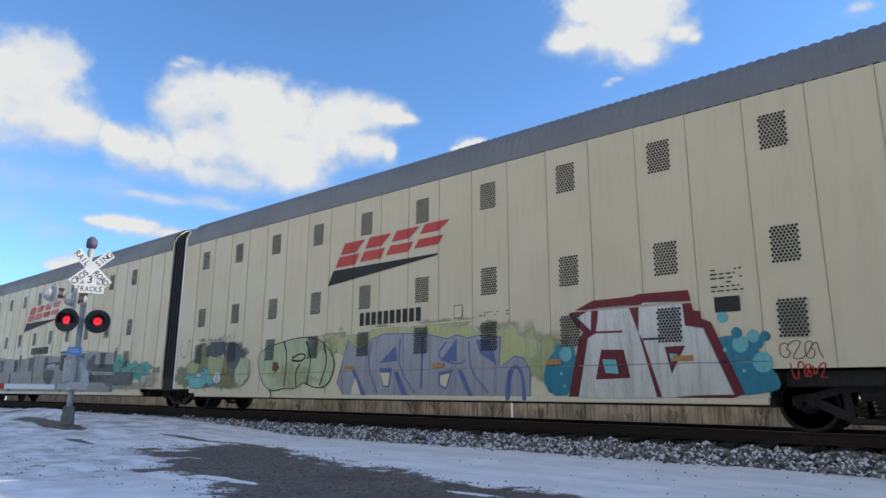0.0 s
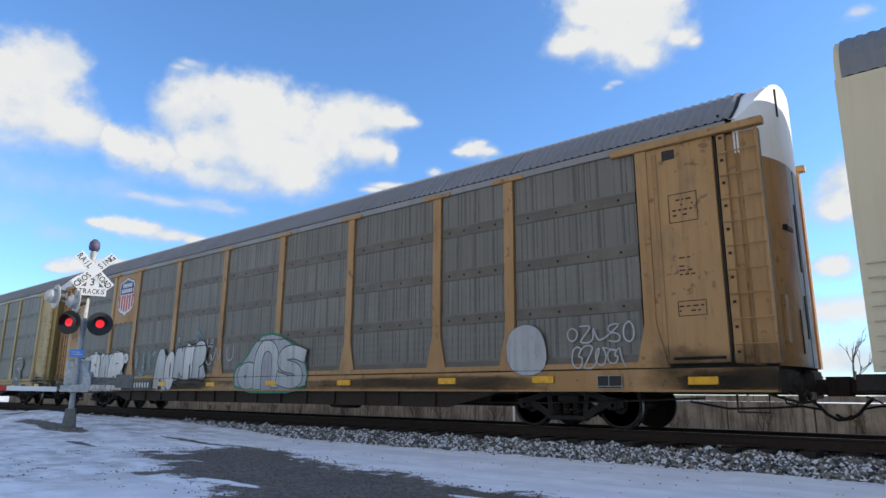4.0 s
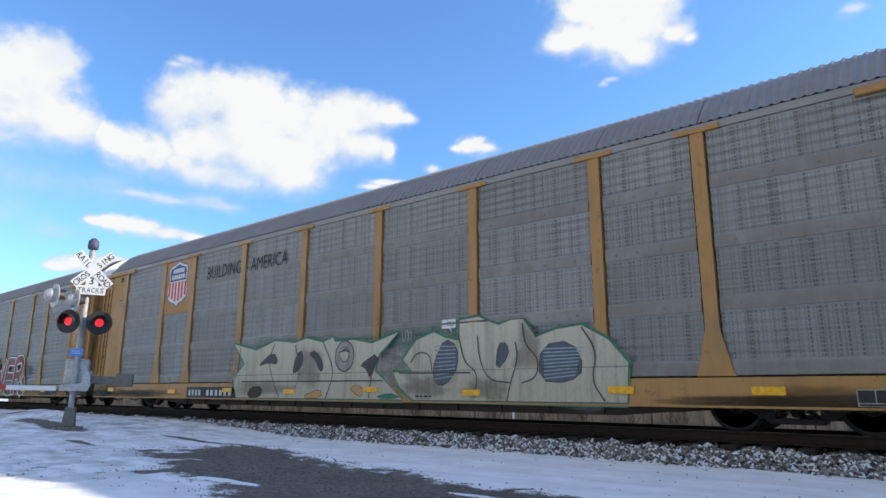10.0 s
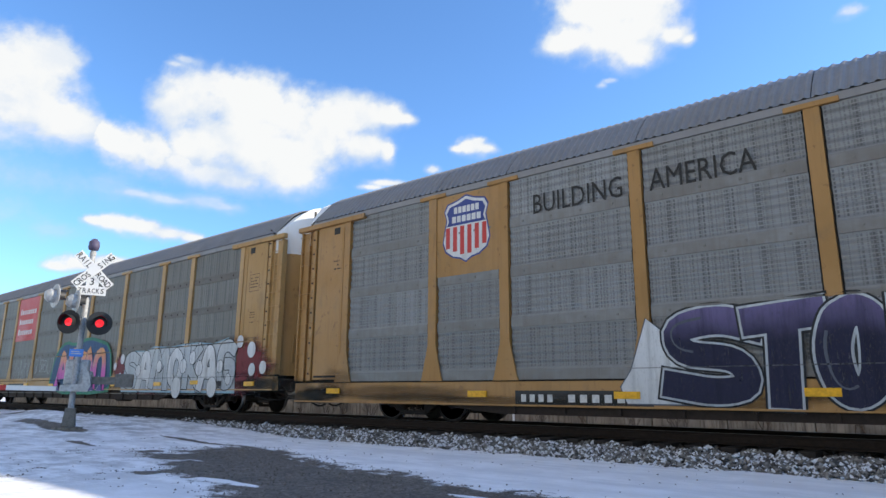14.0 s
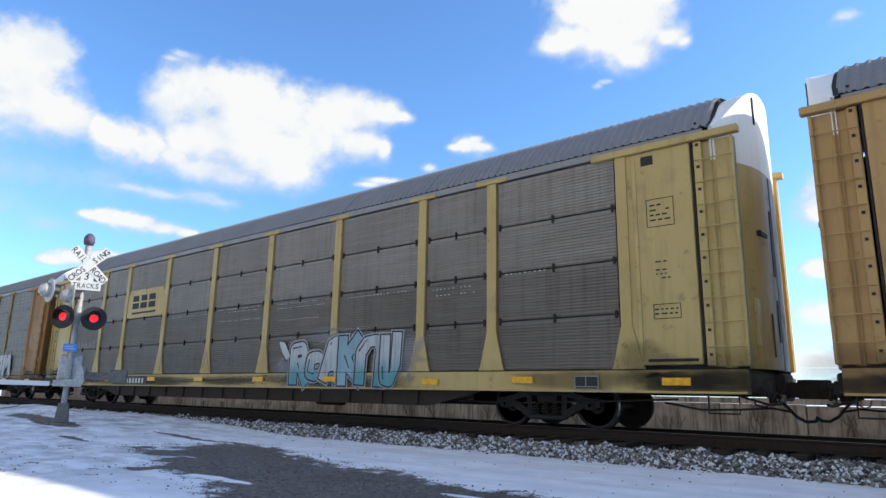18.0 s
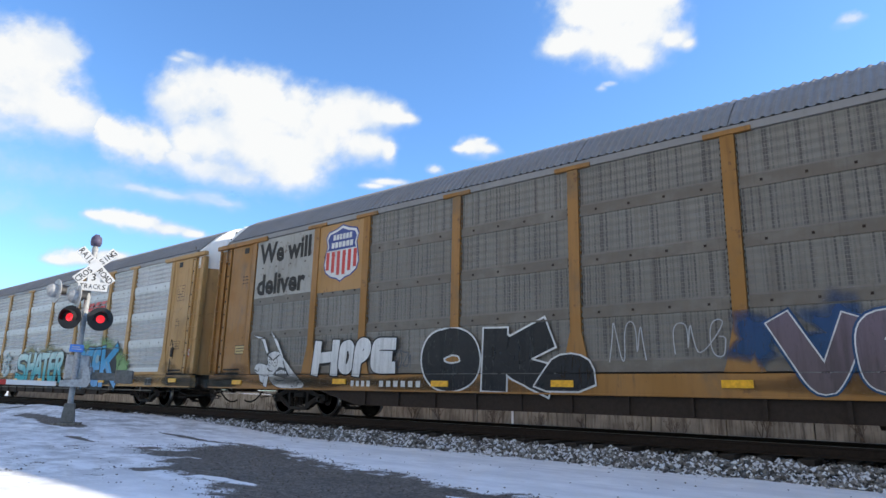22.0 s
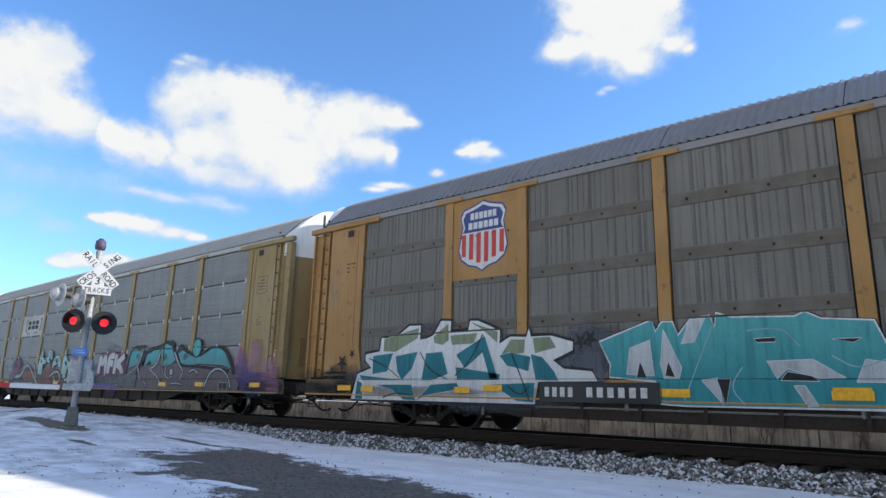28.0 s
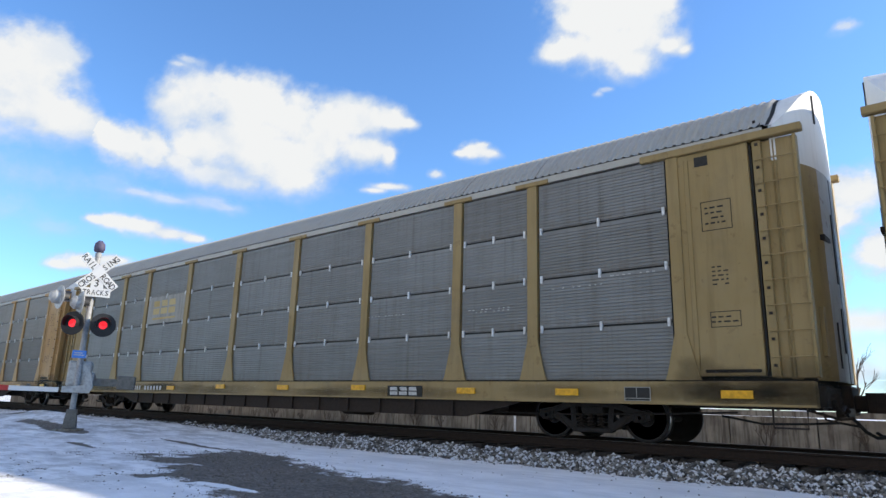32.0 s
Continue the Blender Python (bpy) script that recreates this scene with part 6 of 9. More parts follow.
def piece(car, tokens, boxes, fills, line, w=0.2, rim=0.04, edge=None, cut=1, y=POST_Y, lean=0.0, shine=None, drop=None, taper=0.10, flow=True):
    """A sprayed piece, letter by letter: each box is (u_left, u_right, z_low, z_high); fill, rim, outer edge, drop shadow and shine lines are layers of paint.
    cut: how round the corners are; flow: each letter lies over the one before it."""
    n = len(boxes)
    for i, (token, (u0, u1, z0, z1)) in enumerate(zip(tokens, boxes)):
        ww = min(w, (u0 - u1) * 0.42, (z1 - z0) * 0.42)
        cx, cz, rx, rz = -(u0 + u1) / 2, (z0 + z1) / 2, (u0 - u1 - ww) / 2, (z1 - z0 - ww) / 2
        base = y - (0.0030 * i if flow else 0.0)
        step = 0.0005 if flow else 0.0012
        outer, mid, fill, pale, low = (Shape() for _ in range(5))
        for k, stroke in enumerate(LETTER[token]):
            p, closed = fillet([(cx + (a + lean * b) * rx + 0.03 * math.sin(5 * b + 2 * i), cz + b * rz + 0.03 * math.sin(4 * a + 3 * i)) for a, b in stroke], ww * (0.15, 0.75, 1.3, 2.5)[cut])
            d = 0.00012 * k
            round_end = cut > 2 and not closed

            def stretched(grow):                        # square-cut ends, longer for the outer layers
                if round_end or closed:
                    return p
                q = list(p)
                for e, f in ((0, 1), (-1, -2)):
                    (ax, az), (bx, bz) = p[e], p[f]
                    l = math.hypot(ax - bx, az - bz) or 1
                    q[e] = (ax + (ax - bx) / l * (ww * 0.42 + grow), az + (az - bz) / l * (ww * 0.42 + grow))
                return q
            if drop:
                for q in (0.4, 0.7, 1.0):
                    ribbon(low, [(a + drop[1] * q, b + drop[2] * q) for a, b in stretched(rim)], ww + 2 * rim, base - d - 0.0001 * q, round_end, taper)
            if edge:
                ribbon(outer, stretched(rim + 0.03), ww + 2 * rim + 0.06, base - step - d, round_end, taper)
            ribbon(mid, stretched(rim), ww + 2 * rim, base - 2 * step - d, round_end, taper)
            ribbon(fill, stretched(0.0), ww, base - 3 * step - d, round_end, taper)
            if shine and len(p) > 3:
                q = p[len(p) // 8: max(len(p) // 2, len(p) // 8 + 2)]
                ribbon(pale, [(a - ww * 0.22, b + ww * 0.14) for a, b in q], min(0.035, ww * 0.22), base - 4 * step - d, False, 0.3)
        g = part("graffiti_letter", mid, line, car, "sprayed graffiti letter" if i == 0 else "")
        if drop:
            part("paint_shadow", low, drop[0], g)
        if edge:
            part("paint_halo", outer, edge, g)
        part("paint_fill", fill, fills[i % len(fills)], g)
        if pale.v:
            part("paint_shine", pale, shine, g)


def patch(car, outline, mat, y, rim=None, rw=0.05, cut=0, name="paint_patch", label=""):
    """A flat sprayed patch with an outline of (u, z); rim: the paint of its edge line."""
    p = [(-u, z) for u, z in outline]
    for _ in range(cut):
        p = [q for (ax, az), (bx, bz) in zip(p, p[1:] + p[:1]) for q in ((ax * 0.75 + bx * 0.25, az * 0.75 + bz * 0.25), (ax * 0.25 + bx * 0.75, az * 0.25 + bz * 0.75))]
    ob = part(name, Shape().add([(x, y - 0.0012, z) for x, z in p], [tuple(range(len(p)))]), mat, car, label)
    if rim:
        s = Shape()
        ribbon(s, p + p[:2], rw * 2, y, False)
        part("paint_rim", s, rim, ob)
    return ob


def scrawl(car, u0, u1, z0, z1, mat, n, seed, w=0.03, y=POST_Y):
    """A thin scribbled tag that spells nothing."""
    rng = random.Random(seed)
    s = Shape()
    cell = (u0 - u1) / n
    pts = []
    for i in range(n):
        cx = -u0 + cell * (i + 0.5)
        stroke = STROKES[rng.choice(list(STROKES))][0]
        k = rng.uniform(0.6, 1.0)
        pts += [(cx + a * cell * 0.42 + rng.uniform(-0.06, 0.06) * cell, (z0 + z1) / 2 + b * k * (z1 - z0) / 2) for a, b in stroke]
        if rng.random() < 0.35 or i == n - 1:
            if len(pts) > 2:
                ribbon(s, smooth(pts), w * 0.7, y - 0.0004 * i, False)
            pts = []
    return part("tag", s, mat, car, "thin scribbled graffiti tag")


def hand_tag(car, word, u0, u1, z0, z1, mat, w=0.03, y=POST_Y, lean=0.15):
    """A word written fast with a thin marker or can."""
    s = Shape()
    cell = (u0 - u1) / len(word)
    for i, ch in enumerate(word):
        cx, cz = -u0 + cell * (i + 0.5), (z0 + z1) / 2 + 0.06 * (z1 - z0) * math.sin(3.1 * i)
        for k, stroke in enumerate(LETTER[ch]):
            pts = [(cx + (a + lean * b) * cell * 0.46, cz + b * (z1 - z0) * (0.5 + 0.04 * math.sin(5 * i))) for a, b in stroke]
            ribbon(s, smooth(pts) if len(pts) > 2 else pts, w, y - 0.0004 * (i + 0.3 * k), False, 0.15)
    return part("tag", s, mat, car, "hand-written graffiti tag")


def sweep(car, path, w, mat, rim, y, rw=0.03, taper=0.3):
    """A broad curved bar of spray paint with a dark edge."""
    p = smooth([(-u, z) for u, z in path], 2)
    edge, fill = Shape(), Shape()
    ribbon(edge, p, w + 2 * rw, y, True, taper)
    ribbon(fill, p, w, y - 0.0012, True, taper)
    ob = part("paint_bar", edge, rim, car)
    part("paint_fill", fill, mat, ob)
    return ob


def paint_line(parent, path, w, mat, y):
    """One thin sprayed line."""
    s = Shape()
    p = [(-u, z) for u, z in path]
    ribbon(s, smooth(p, 2) if len(p) > 2 else p, w, y, False, 0.2)
    return part("paint_line", s, mat, parent)


def disc(parent, u, z, r, mat, y, rim=None, rw=0.012):
    """A sprayed round spot."""
    return patch(parent, [(u + r * math.cos(q), z + 1.1 * r * math.sin(q)) for q in np.linspace(0, 2 * math.pi, 14, endpoint=False)], mat, y, rim, rw, 0, "paint_dot")


def splash(car, spots, mat, y=POST_Y + 0.003, rough=0.25, name="paint_cloud", label="sprayed cloud of paint", strength=0.9):
    """Blown patches of paint, each a part; smooth ones are sharp-edged dots."""
    soft = rough > 0.1
    for k, (u, z, ru, rz) in enumerate(spots):
        s = Shape()
        blob(s, -u, z, ru * (1.0 if soft else 0.8), rz * (1.0 if soft else 0.8), y - 0.0003 * k, k * 3.7 + u, rough)
        me = s.mesh(name, misty(mat, strength) if soft else mat)
        at = me.attributes.new("cover", "FLOAT", "POINT")
        at.data.foreach_set("value", [0.0] * 48 + [0.5] * 48 + [0.9] * 48 + [1.0])
        part(name, me, mat, car, label if k == 0 else "")


def shield(car, u0, u1, z0, z1, yel):
    """Railroad shield as plain shapes: white rim, blue head, red stripes, bars for the words."""
    back = marks(car, [yel], ORANGE, PANEL_Y - 0.003, "emblem_panel", "yellow panel behind the shield emblem")
    cx, w, h = -(u0 + u1) / 2, u0 - u1, z1 - z0
    half = [(0.0, 1.0), (0.18, 0.94), (0.40, 0.90), (0.47, 0.80), (0.42, 0.66), (0.46, 0.50), (0.50, 0.32), (0.44, 0.18), (0.28, 0.09), (0.12, 0.06), (0.0, 0.0)]

    def outline(k, y):
        p = [(cx + a * w * k, z0 + h * (0.5 + (b - 0.5) * k)) for a, b in half] + [(cx - a * w * k, z0 + h * (0.5 + (b - 0.5) * k)) for a, b in half[1:-1][::-1]]
        return p

    def face(k, y, lo=-9.0, hi=9.0):
        s = Shape()
        p = [(x, min(max(z, lo), hi)) for x, z in outline(k, y)]
        s.add([(x, y, z) for x, z in p] + [(cx, y, (max(q[1] for q in p) + min(q[1] for q in p)) / 2)], [(i, (i + 1) % len(p), len(p)) for i in range(len(p))])
        return s
    y = PANEL_Y - 0.006
    rim = part("shield_rim", face(1.0, y), BLUE, back)
    white = part("shield_face", face(0.95, y - 0.002), FADED_WHITE, rim, "white shield with red stripes and blue head")
    head = part("shield_head", face(0.86, y - 0.004, z0 + 0.56 * h), BLUE, rim)
    for k in range(6):
        x = cx - 0.38 * w + 0.152 * w * k
        e = abs(k - 2.5) / 2.5
        part("stripe", Shape().add([(x - 0.044 * w, y - 0.004, z0 + h * (0.10 + 0.13 * e)), (x + 0.044 * w, y - 0.004, z0 + h * (0.10 + 0.13 * e)), (x + 0.044 * w, y - 0.004, z0 + 0.54 * h), (x - 0.044 * w, y - 0.004, z0 + 0.54 * h)], [(0, 1, 2, 3)]), RED, rim)
    for zz, ww in ((0.735, 0.27), (0.600, 0.31)):
        for k in range(6):
            x = cx - ww * w + 2 * ww * w * k / 6 + 0.02 * w
            part("print_bar", Shape().add([(x, y - 0.006, z0 + zz * h), (x + 0.265 * ww * w, y - 0.006, z0 + zz * h), (x + 0.265 * ww * w, y - 0.006, z0 + (zz + 0.095) * h), (x, y - 0.006, z0 + (zz + 0.095) * h)], [(0, 1, 2, 3)]), FADED_WHITE, rim)


def swoosh(car, u0, u1, z0, z1, y):
    """Slanted red emblem blocks over a dark wedge."""
    w, h = u0 - u1, z1 - z0
    n = 4
    for i in range(n):
        a = 0.07 + 0.9 * i / n
        b = a + 0.9 / n * 0.8
        for lo, hi, cut in ((0.40, 0.635, 0.0), (0.675, 0.93, 0.04)):
            p = [(a + 0.16 * (lo - 0.42), lo + 0.04 * i), (b + 0.16 * (lo - 0.42) - cut, lo + 0.04 * i), (b + 0.16 * (hi - 0.42), hi + 0.02 * i), (a + 0.16 * (hi - 0.42), hi + 0.02 * i)]
            g = part("emblem_block", Shape().add([(-u0 + w * q, y, z0 + h * r) for q, r in p], [(0, 1, 2, 3)]), RED, car, "slanted red emblem block")
    t = Shape().add([(-u0, y, z0), (-u0 + w * 0.92, y, z0 + h * 0.30), (-u0 + w * 0.92, y, z0 + h * 0.34), (-u0 + w * 0.05, y, z0 + h * 0.34)], [(0, 1, 2, 3)])
    part("emblem_wedge", t, INK, g, "dark wedge under the emblem")


def blocks(car, u0, u1, z0, z1, n, mat, y, under=True):
    """Plain hollow emblem blocks in place of brand letters."""
    w, h = u0 - u1, z1 - z0
    for i in range(n):
        x0 = -u0 + w * i / n
        x1 = x0 + w / n * 0.82
        lo = z0 + (0.28 * h if under else 0)
        d = (z1 - lo) * 0.16
        for za, zb, k in ((lo, (lo + z1) / 2 - d * 0.4, 0.0), ((lo + z1) / 2 + d * 0.4, z1, 0.12)):
            part("emblem_block", Shape().add([(x0 + k * (x1 - x0) * (i % 2), y, za), (x1, y, za), (x1 - k * (x1 - x0), y, zb), (x0, y, zb)], [(0, 1, 2, 3)]), mat, car)
    if under:
        part("emblem_bar", Shape().add([(-u0, y, z0), (-u0 + w * 0.97, y, z0), (-u0 + w * 0.97, y, z0 + 0.10 * h), (-u0, y, z0 + 0.10 * h)], [(0, 1, 2, 3)]), mat, car)


def slogan(car, body, u0, u1, z0, z1, mat, y=PANEL_Y, bold=0.0):
    v, f = text_shape(body, bold)
    x0, x1 = min(p[0] for p in v), max(p[0] for p in v)
    b0, b1 = min(p[1] for p in v), max(p[1] for p in v)
    s = Shape().add([(-u0 + (p[0] - x0) / (x1 - x0) * (u0 - u1), y, z0 + (p[1] - b0) / (b1 - b0) * (z1 - z0)) for p in v], f)
    return part("slogan", s, mat, car, "painted slogan")


# ---------------------------------------------------------------- the train, from its head to its tail

# unseen car, added so its shadow falls on the ground
Z = automax("cream articulated car carrier at the head of the cut", 22.55, False)
A = automax("cream articulated car carrier with graffiti and dark vents", 0.7, True)
YC = -1.512
swoosh(A, 13.32, 9.36, 3.15, 4.25, YC)
for i in range(10):
    marks(A, [(12.1 - 0.2 * i, 11.96 - 0.2 * i, 2.08, 2.38)], INK, YC, "character_bar")
DEEP_TEAL = spray("deep_teal", (0.03, 0.17, 0.23), (0.05, 0.22, 0.28))
DEEP_MAROON = spray("deep_maroon", (0.12, 0.020, 0.025), (0.17, 0.030, 0.035))
CREAMY = spray("cream_white", (0.52, 0.50, 0.44), (0.62, 0.60, 0.55))
patch(A, [(7.0, 1.15), (6.80, 1.36), (6.63, 1.37), (6.38, 1.36), (6.5, 0.52), (6.95, 0.50), (7.12, 0.8)], DEEP_TEAL, YC - 0.001, None, 0, 1)
patch(A, [(4.1, 1.38), (3.71, 1.45), (3.45, 1.32), (3.27, 1.02), (3.10, 0.75), (3.15, 0.60), (3.70, 0.52), (4.2, 0.55)], DEEP_TEAL, YC - 0.001, None, 0, 1, "paint_patch", "deep teal sprayed cloud")
tall = patch(A, [(6.48, 1.92), (6.03, 2.12), (5.30, 2.13), (5.19, 2.16), (4.36, 2.15), (4.33, 1.84), (4.22, 1.81), (4.21, 1.69), (4.08, 1.63), (3.66, 0.55), (3.82, 0.53), (4.96, 0.46), (6.57, 0.46), (6.30, 1.46), (6.19, 1.63), (6.32, 1.74)], DEEP_MAROON, YC - 0.004, DEEP_MAROON, 0.045, 0, "graffiti", "tall cream-white graffiti letters with maroon edges")
for outline in ([(5.93, 2.01), (5.38, 2.02), (5.23, 1.55), (4.97, 0.49), (6.38, 0.48), (6.15, 1.50), (6.00, 1.58), (5.95, 1.81)], [(5.18, 2.00), (5.10, 2.04), (4.46, 2.01), (4.44, 1.62), (4.16, 1.56), (3.78, 0.55), (4.37, 0.54), (4.87, 0.49), (5.14, 1.43), (5.21, 1.55)], [(6.35, 1.89), (6.08, 2.00), (6.10, 1.65)]):
    patch(tall, outline, CREAMY, YC - 0.008, GREY, 0.012, 0, "paint_detail")
for outline, mat, d in (([(5.91, 1.30), (5.50, 1.28), (5.40, 0.81), (6.04, 0.79)], DEEP_MAROON, 0.010), ([(5.90, 1.13), (5.65, 1.12), (5.61, 0.88), (5.85, 0.90)], AQUA, 0.013), ([(4.79, 1.30), (4.45, 1.31), (4.70, 0.87)], DEEP_MAROON, 0.010), ([(4.72, 1.19), (4.59, 1.18), (4.69, 1.05)], AQUA, 0.013)):
    patch(tall, outline, mat, YC - d, None, 0, 0, "paint_detail")
paint_line(tall, [(6.01, 1.60), (5.50, 1.59)], 0.035, MAROON, YC - 0.011)
paint_line(tall, [(5.15, 1.44), (4.80, 1.44)], 0.035, FAT_BLACK, YC - 0.011)
for u, z, r, mat in ((3.62, 1.30, 0.12, AQUA), (3.33, 1.02, 0.14, AQUA), (3.43, 1.41, 0.09, AQUA), (3.66, 1.47, 0.08, DEEP_TEAL), (3.40, 1.33, 0.11, DEEP_TEAL), (3.26, 1.40, 0.07, DEEP_TEAL), (3.85, 1.72, 0.08, AQUA), (6.62, 1.25, 0.13, AQUA), (6.76, 1.36, 0.07, DEEP_TEAL), (6.72, 0.9, 0.03, AQUA), (6.66, 0.68, 0.025, AQUA), (3.85, 1.22, 0.03, AQUA), (3.6, 0.9, 0.025, AQUA)):
    disc(A, u, z, r, mat, YC - 0.003 - 0.001 * (r < 0.1))
scrawl(A, 2.97, 2.50, 0.76, 1.02, REDLINE, 5, 3, 0.025, YC)
scrawl(A, 3.1, 2.45, 1.05, 1.32, RUST, 4, 6, 0.018, YC)
splash(A, [(12.9, 1.75, 0.5, 0.28), (11.2, 1.85, 0.6, 0.2), (9.6, 1.85, 0.9, 0.24), (8.1, 1.6, 0.5, 0.4), (7.3, 1.2, 0.5, 0.5)], LIME, YC - 0.0005, 0.3)
LAVENDER, DUSK = spray("lavender", (0.28, 0.275, 0.30), (0.33, 0.325, 0.35)), spray("dusk_blue", (0.10, 0.14, 0.27), (0.12, 0.17, 0.32))
OLD_LIME = spray("old_lime", (0.40, 0.40, 0.17), (0.45, 0.44, 0.22))
PALE_GREEN = spray("pale_green", (0.44, 0.47, 0.30), (0.37, 0.43, 0.25))
patch(A, [(12.89, 1.77), (12.34, 1.91), (12.10, 1.83), (11.39, 2.01), (11.02, 2.01), (10.39, 1.91), (9.80, 2.01), (9.31, 1.83), (8.78, 1.93), (8.63, 1.70), (7.99, 1.74), (7.72, 1.85), (7.60, 1.58), (7.14, 1.51), (7.18, 1.26), (7.64, 1.13), (8.09, 1.0), (12.85, 1.4)], OLD_LIME, YC - 0.0015, GREY, 0.016, 1, "paint_patch", "old lime paint cloud")
lav = patch(A, [(12.81, 0.76), (12.47, 1.78), (12.10, 1.47), (11.66, 1.74), (11.25, 1.84), (10.07, 1.79), (9.41, 1.64), (9.14, 1.71), (8.86, 1.63), (8.58, 1.67), (8.05, 1.61), (8.10, 1.04), (7.94, 1.09), (7.73, 1.23), (7.54, 1.20), (7.39, 0.97), (7.40, 0.47), (12.60, 0.50)],
            LAVENDER, YC - 0.005, DUSK, 0.022, 0, "graffiti", "faded lavender graffiti letters with blue lines")
for outline in ([(12.35, 1.12), (12.23, 1.11), (11.81, 0.48), (11.96, 0.48)], [(11.40, 1.09), (10.98, 1.08), (11.07, 0.66), (11.27, 0.68)], [(10.93, 1.00), (10.81, 1.00), (10.49, 0.49), (10.69, 0.49)], [(11.41, 1.19), (10.89, 1.57), (10.82, 1.24)],
                [(9.59, 1.19), (9.13, 1.65), (9.14, 1.18)], [(10.12, 1.73), (10.05, 1.73), (10.09, 0.63), (10.14, 0.63)], [(9.64, 0.97), (9.24, 1.02), (9.42, 0.61), (9.62, 0.69)], [(9.13, 1.01), (9.01, 1.01), (8.72, 0.49), (8.85, 0.49)], [(8.64, 1.59), (8.29, 1.57), (8.14, 1.09), (8.55, 1.32)]):
    patch(lav, outline, DUSK, YC - 0.008, None, 0, 0, "paint_detail")
for outline in ([(11.36, 0.98), (11.05, 0.98), (11.1, 0.70), (11.24, 0.70)], [(9.58, 0.90), (9.32, 0.94), (9.43, 0.66), (9.58, 0.72)], [(12.30, 0.62), (12.16, 0.88), (11.98, 0.50), (12.3, 0.50)]):
    patch(lav, outline, CREAM, YC - 0.010, None, 0, 0, "paint_detail")
for path in ([(11.66, 1.70), (11.78, 1.15), (11.45, 0.55)], [(10.75, 1.72), (10.80, 1.1), (10.3, 0.55)], [(9.40, 1.60), (9.72, 1.30), (9.15, 1.10), (8.9, 1.2)], [(8.82, 1.58), (8.80, 1.0), (8.35, 0.55)]):
    line = Shape()
    ribbon(line, smooth([(-u, z) for u, z in path], 2), 0.035, YC - 0.009, False, 0.2)
    part("paint_line", line, DUSK, lav)
sweep(A, [(7.90, 0.46), (7.85, 0.93), (7.69, 1.08), (7.54, 0.90), (7.52, 0.46)], 0.09, DUSK, DUSK, YC - 0.009, 0.0)
swell = patch(A, [(16.13, 1.44), (15.87, 1.69), (15.04, 1.82), (14.38, 1.91), (13.62, 1.88), (13.06, 1.51), (12.92, 1.13), (13.19, 0.68), (13.72, 0.66), (14.08, 0.84), (14.41, 0.64), (14.87, 0.66), (15.47, 0.56), (15.92, 0.85)], PALE_GREEN, YC - 0.012, K, 0.026, 2, "graffiti", "pale green swollen graffiti letters with black lines")
for k, path in enumerate(([(14.99, 1.86), (14.80, 1.49), (14.88, 0.68)], [(14.26, 1.25), (14.44, 1.04), (14.38, 0.68)], [(14.05, 1.82), (13.80, 1.38), (13.97, 0.72)], [(13.37, 1.78), (13.18, 1.28), (13.45, 0.72)], [(15.5, 0.60), (15.42, 0.50), (15.44, 0.40)], [(14.62, 1.35), (14.2, 1.30), (14.0, 1.45), (14.25, 1.52), (14.6, 1.40)])):
    line = Shape()
    ribbon(line, smooth([(-u, z) for u, z in path], 2), 0.045, YC - 0.016 - 0.0004 * k, False, 0.2)
    part("paint_line", line, K, swell)
splash(swell, [(15.3, 1.2, 0.16, 0.13)], RUST, YC - 0.015, 0.3)
splash(A, [(14.6, 0.95, 1.0, 0.3), (13.4, 1.7, 0.4, 0.2)], OLD_LIME, YC - 0.0145, 0.3, strength=0.35)
patch(A, [(17.17, 1.25), (16.9, 1.5), (16.55, 1.42), (16.45, 1.0), (16.7, 0.75)], PALE_GREEN, YC - 0.003, SLATE, 0.014, 1)
splash(A, [(20.0, 1.0, 0.5, 0.3), (18.9, 1.5, 0.7, 0.45), (17.6, 1.3, 0.8, 0.5), (18.0, 0.9, 0.9, 0.3)], spray("olive_brown", (0.20, 0.19, 0.09), (0.28, 0.25, 0.12)), YC - 0.001, 0.3)
for k, (u, z, ru, rz, mat) in enumerate(((19.5, 1.25, 0.34, 0.22, LIME), (18.2, 1.35, 0.42, 0.50, LIME), (18.25, 1.78, 0.55, 0.22, SLATE), (18.1, 0.95, 0.20, 0.16, W), (16.9, 1.1, 0.32, 0.36, PALE_GREEN), (17.35, 1.55, 0.36, 0.40, SLATE), (19.2, 0.80, 0.5, 0.18, AQUA))):
    patch(A, [(u + ru * math.cos(q) * (1 + 0.16 * math.sin(3 * q + k)), z + rz * math.sin(q) * (1 + 0.14 * math.cos(2 * q + k))) for q in np.linspace(0, 2 * math.pi, 14, endpoint=False)], mat, YC - 0.004 - 0.002 * k, SLATE, 0.014, 1)
scrawl(A, 20.3, 16.9, 1.5, 2.2, K, 7, 17, 0.025, YC - 0.02)
splash(A, [(18.2, 1.75, 0.6, 0.3), (17.2, 1.55, 0.35, 0.35)], SLATE, YC - 0.0025, 0.5)
splash(A, [(18.6, 1.0, 0.5, 0.3), (19.6, 1.0, 0.4, 0.25)], AQUA, YC - 0.0025, 0.5)
for u in (12.39, 9.63, 6.87, 4.5):
    part("reflector", Shape().box(-0.16, 0.16, -0.006, 0, -0.045, 0.045), OLD_REFLECT, A, "faded orange reflector strip", at=(-u, YC - 0.018, 1.11))
frame_k = marks(A, [(9.22, 8.99, 2.06, 2.34)], INK, YC, "plate_box", "small stencilled box")
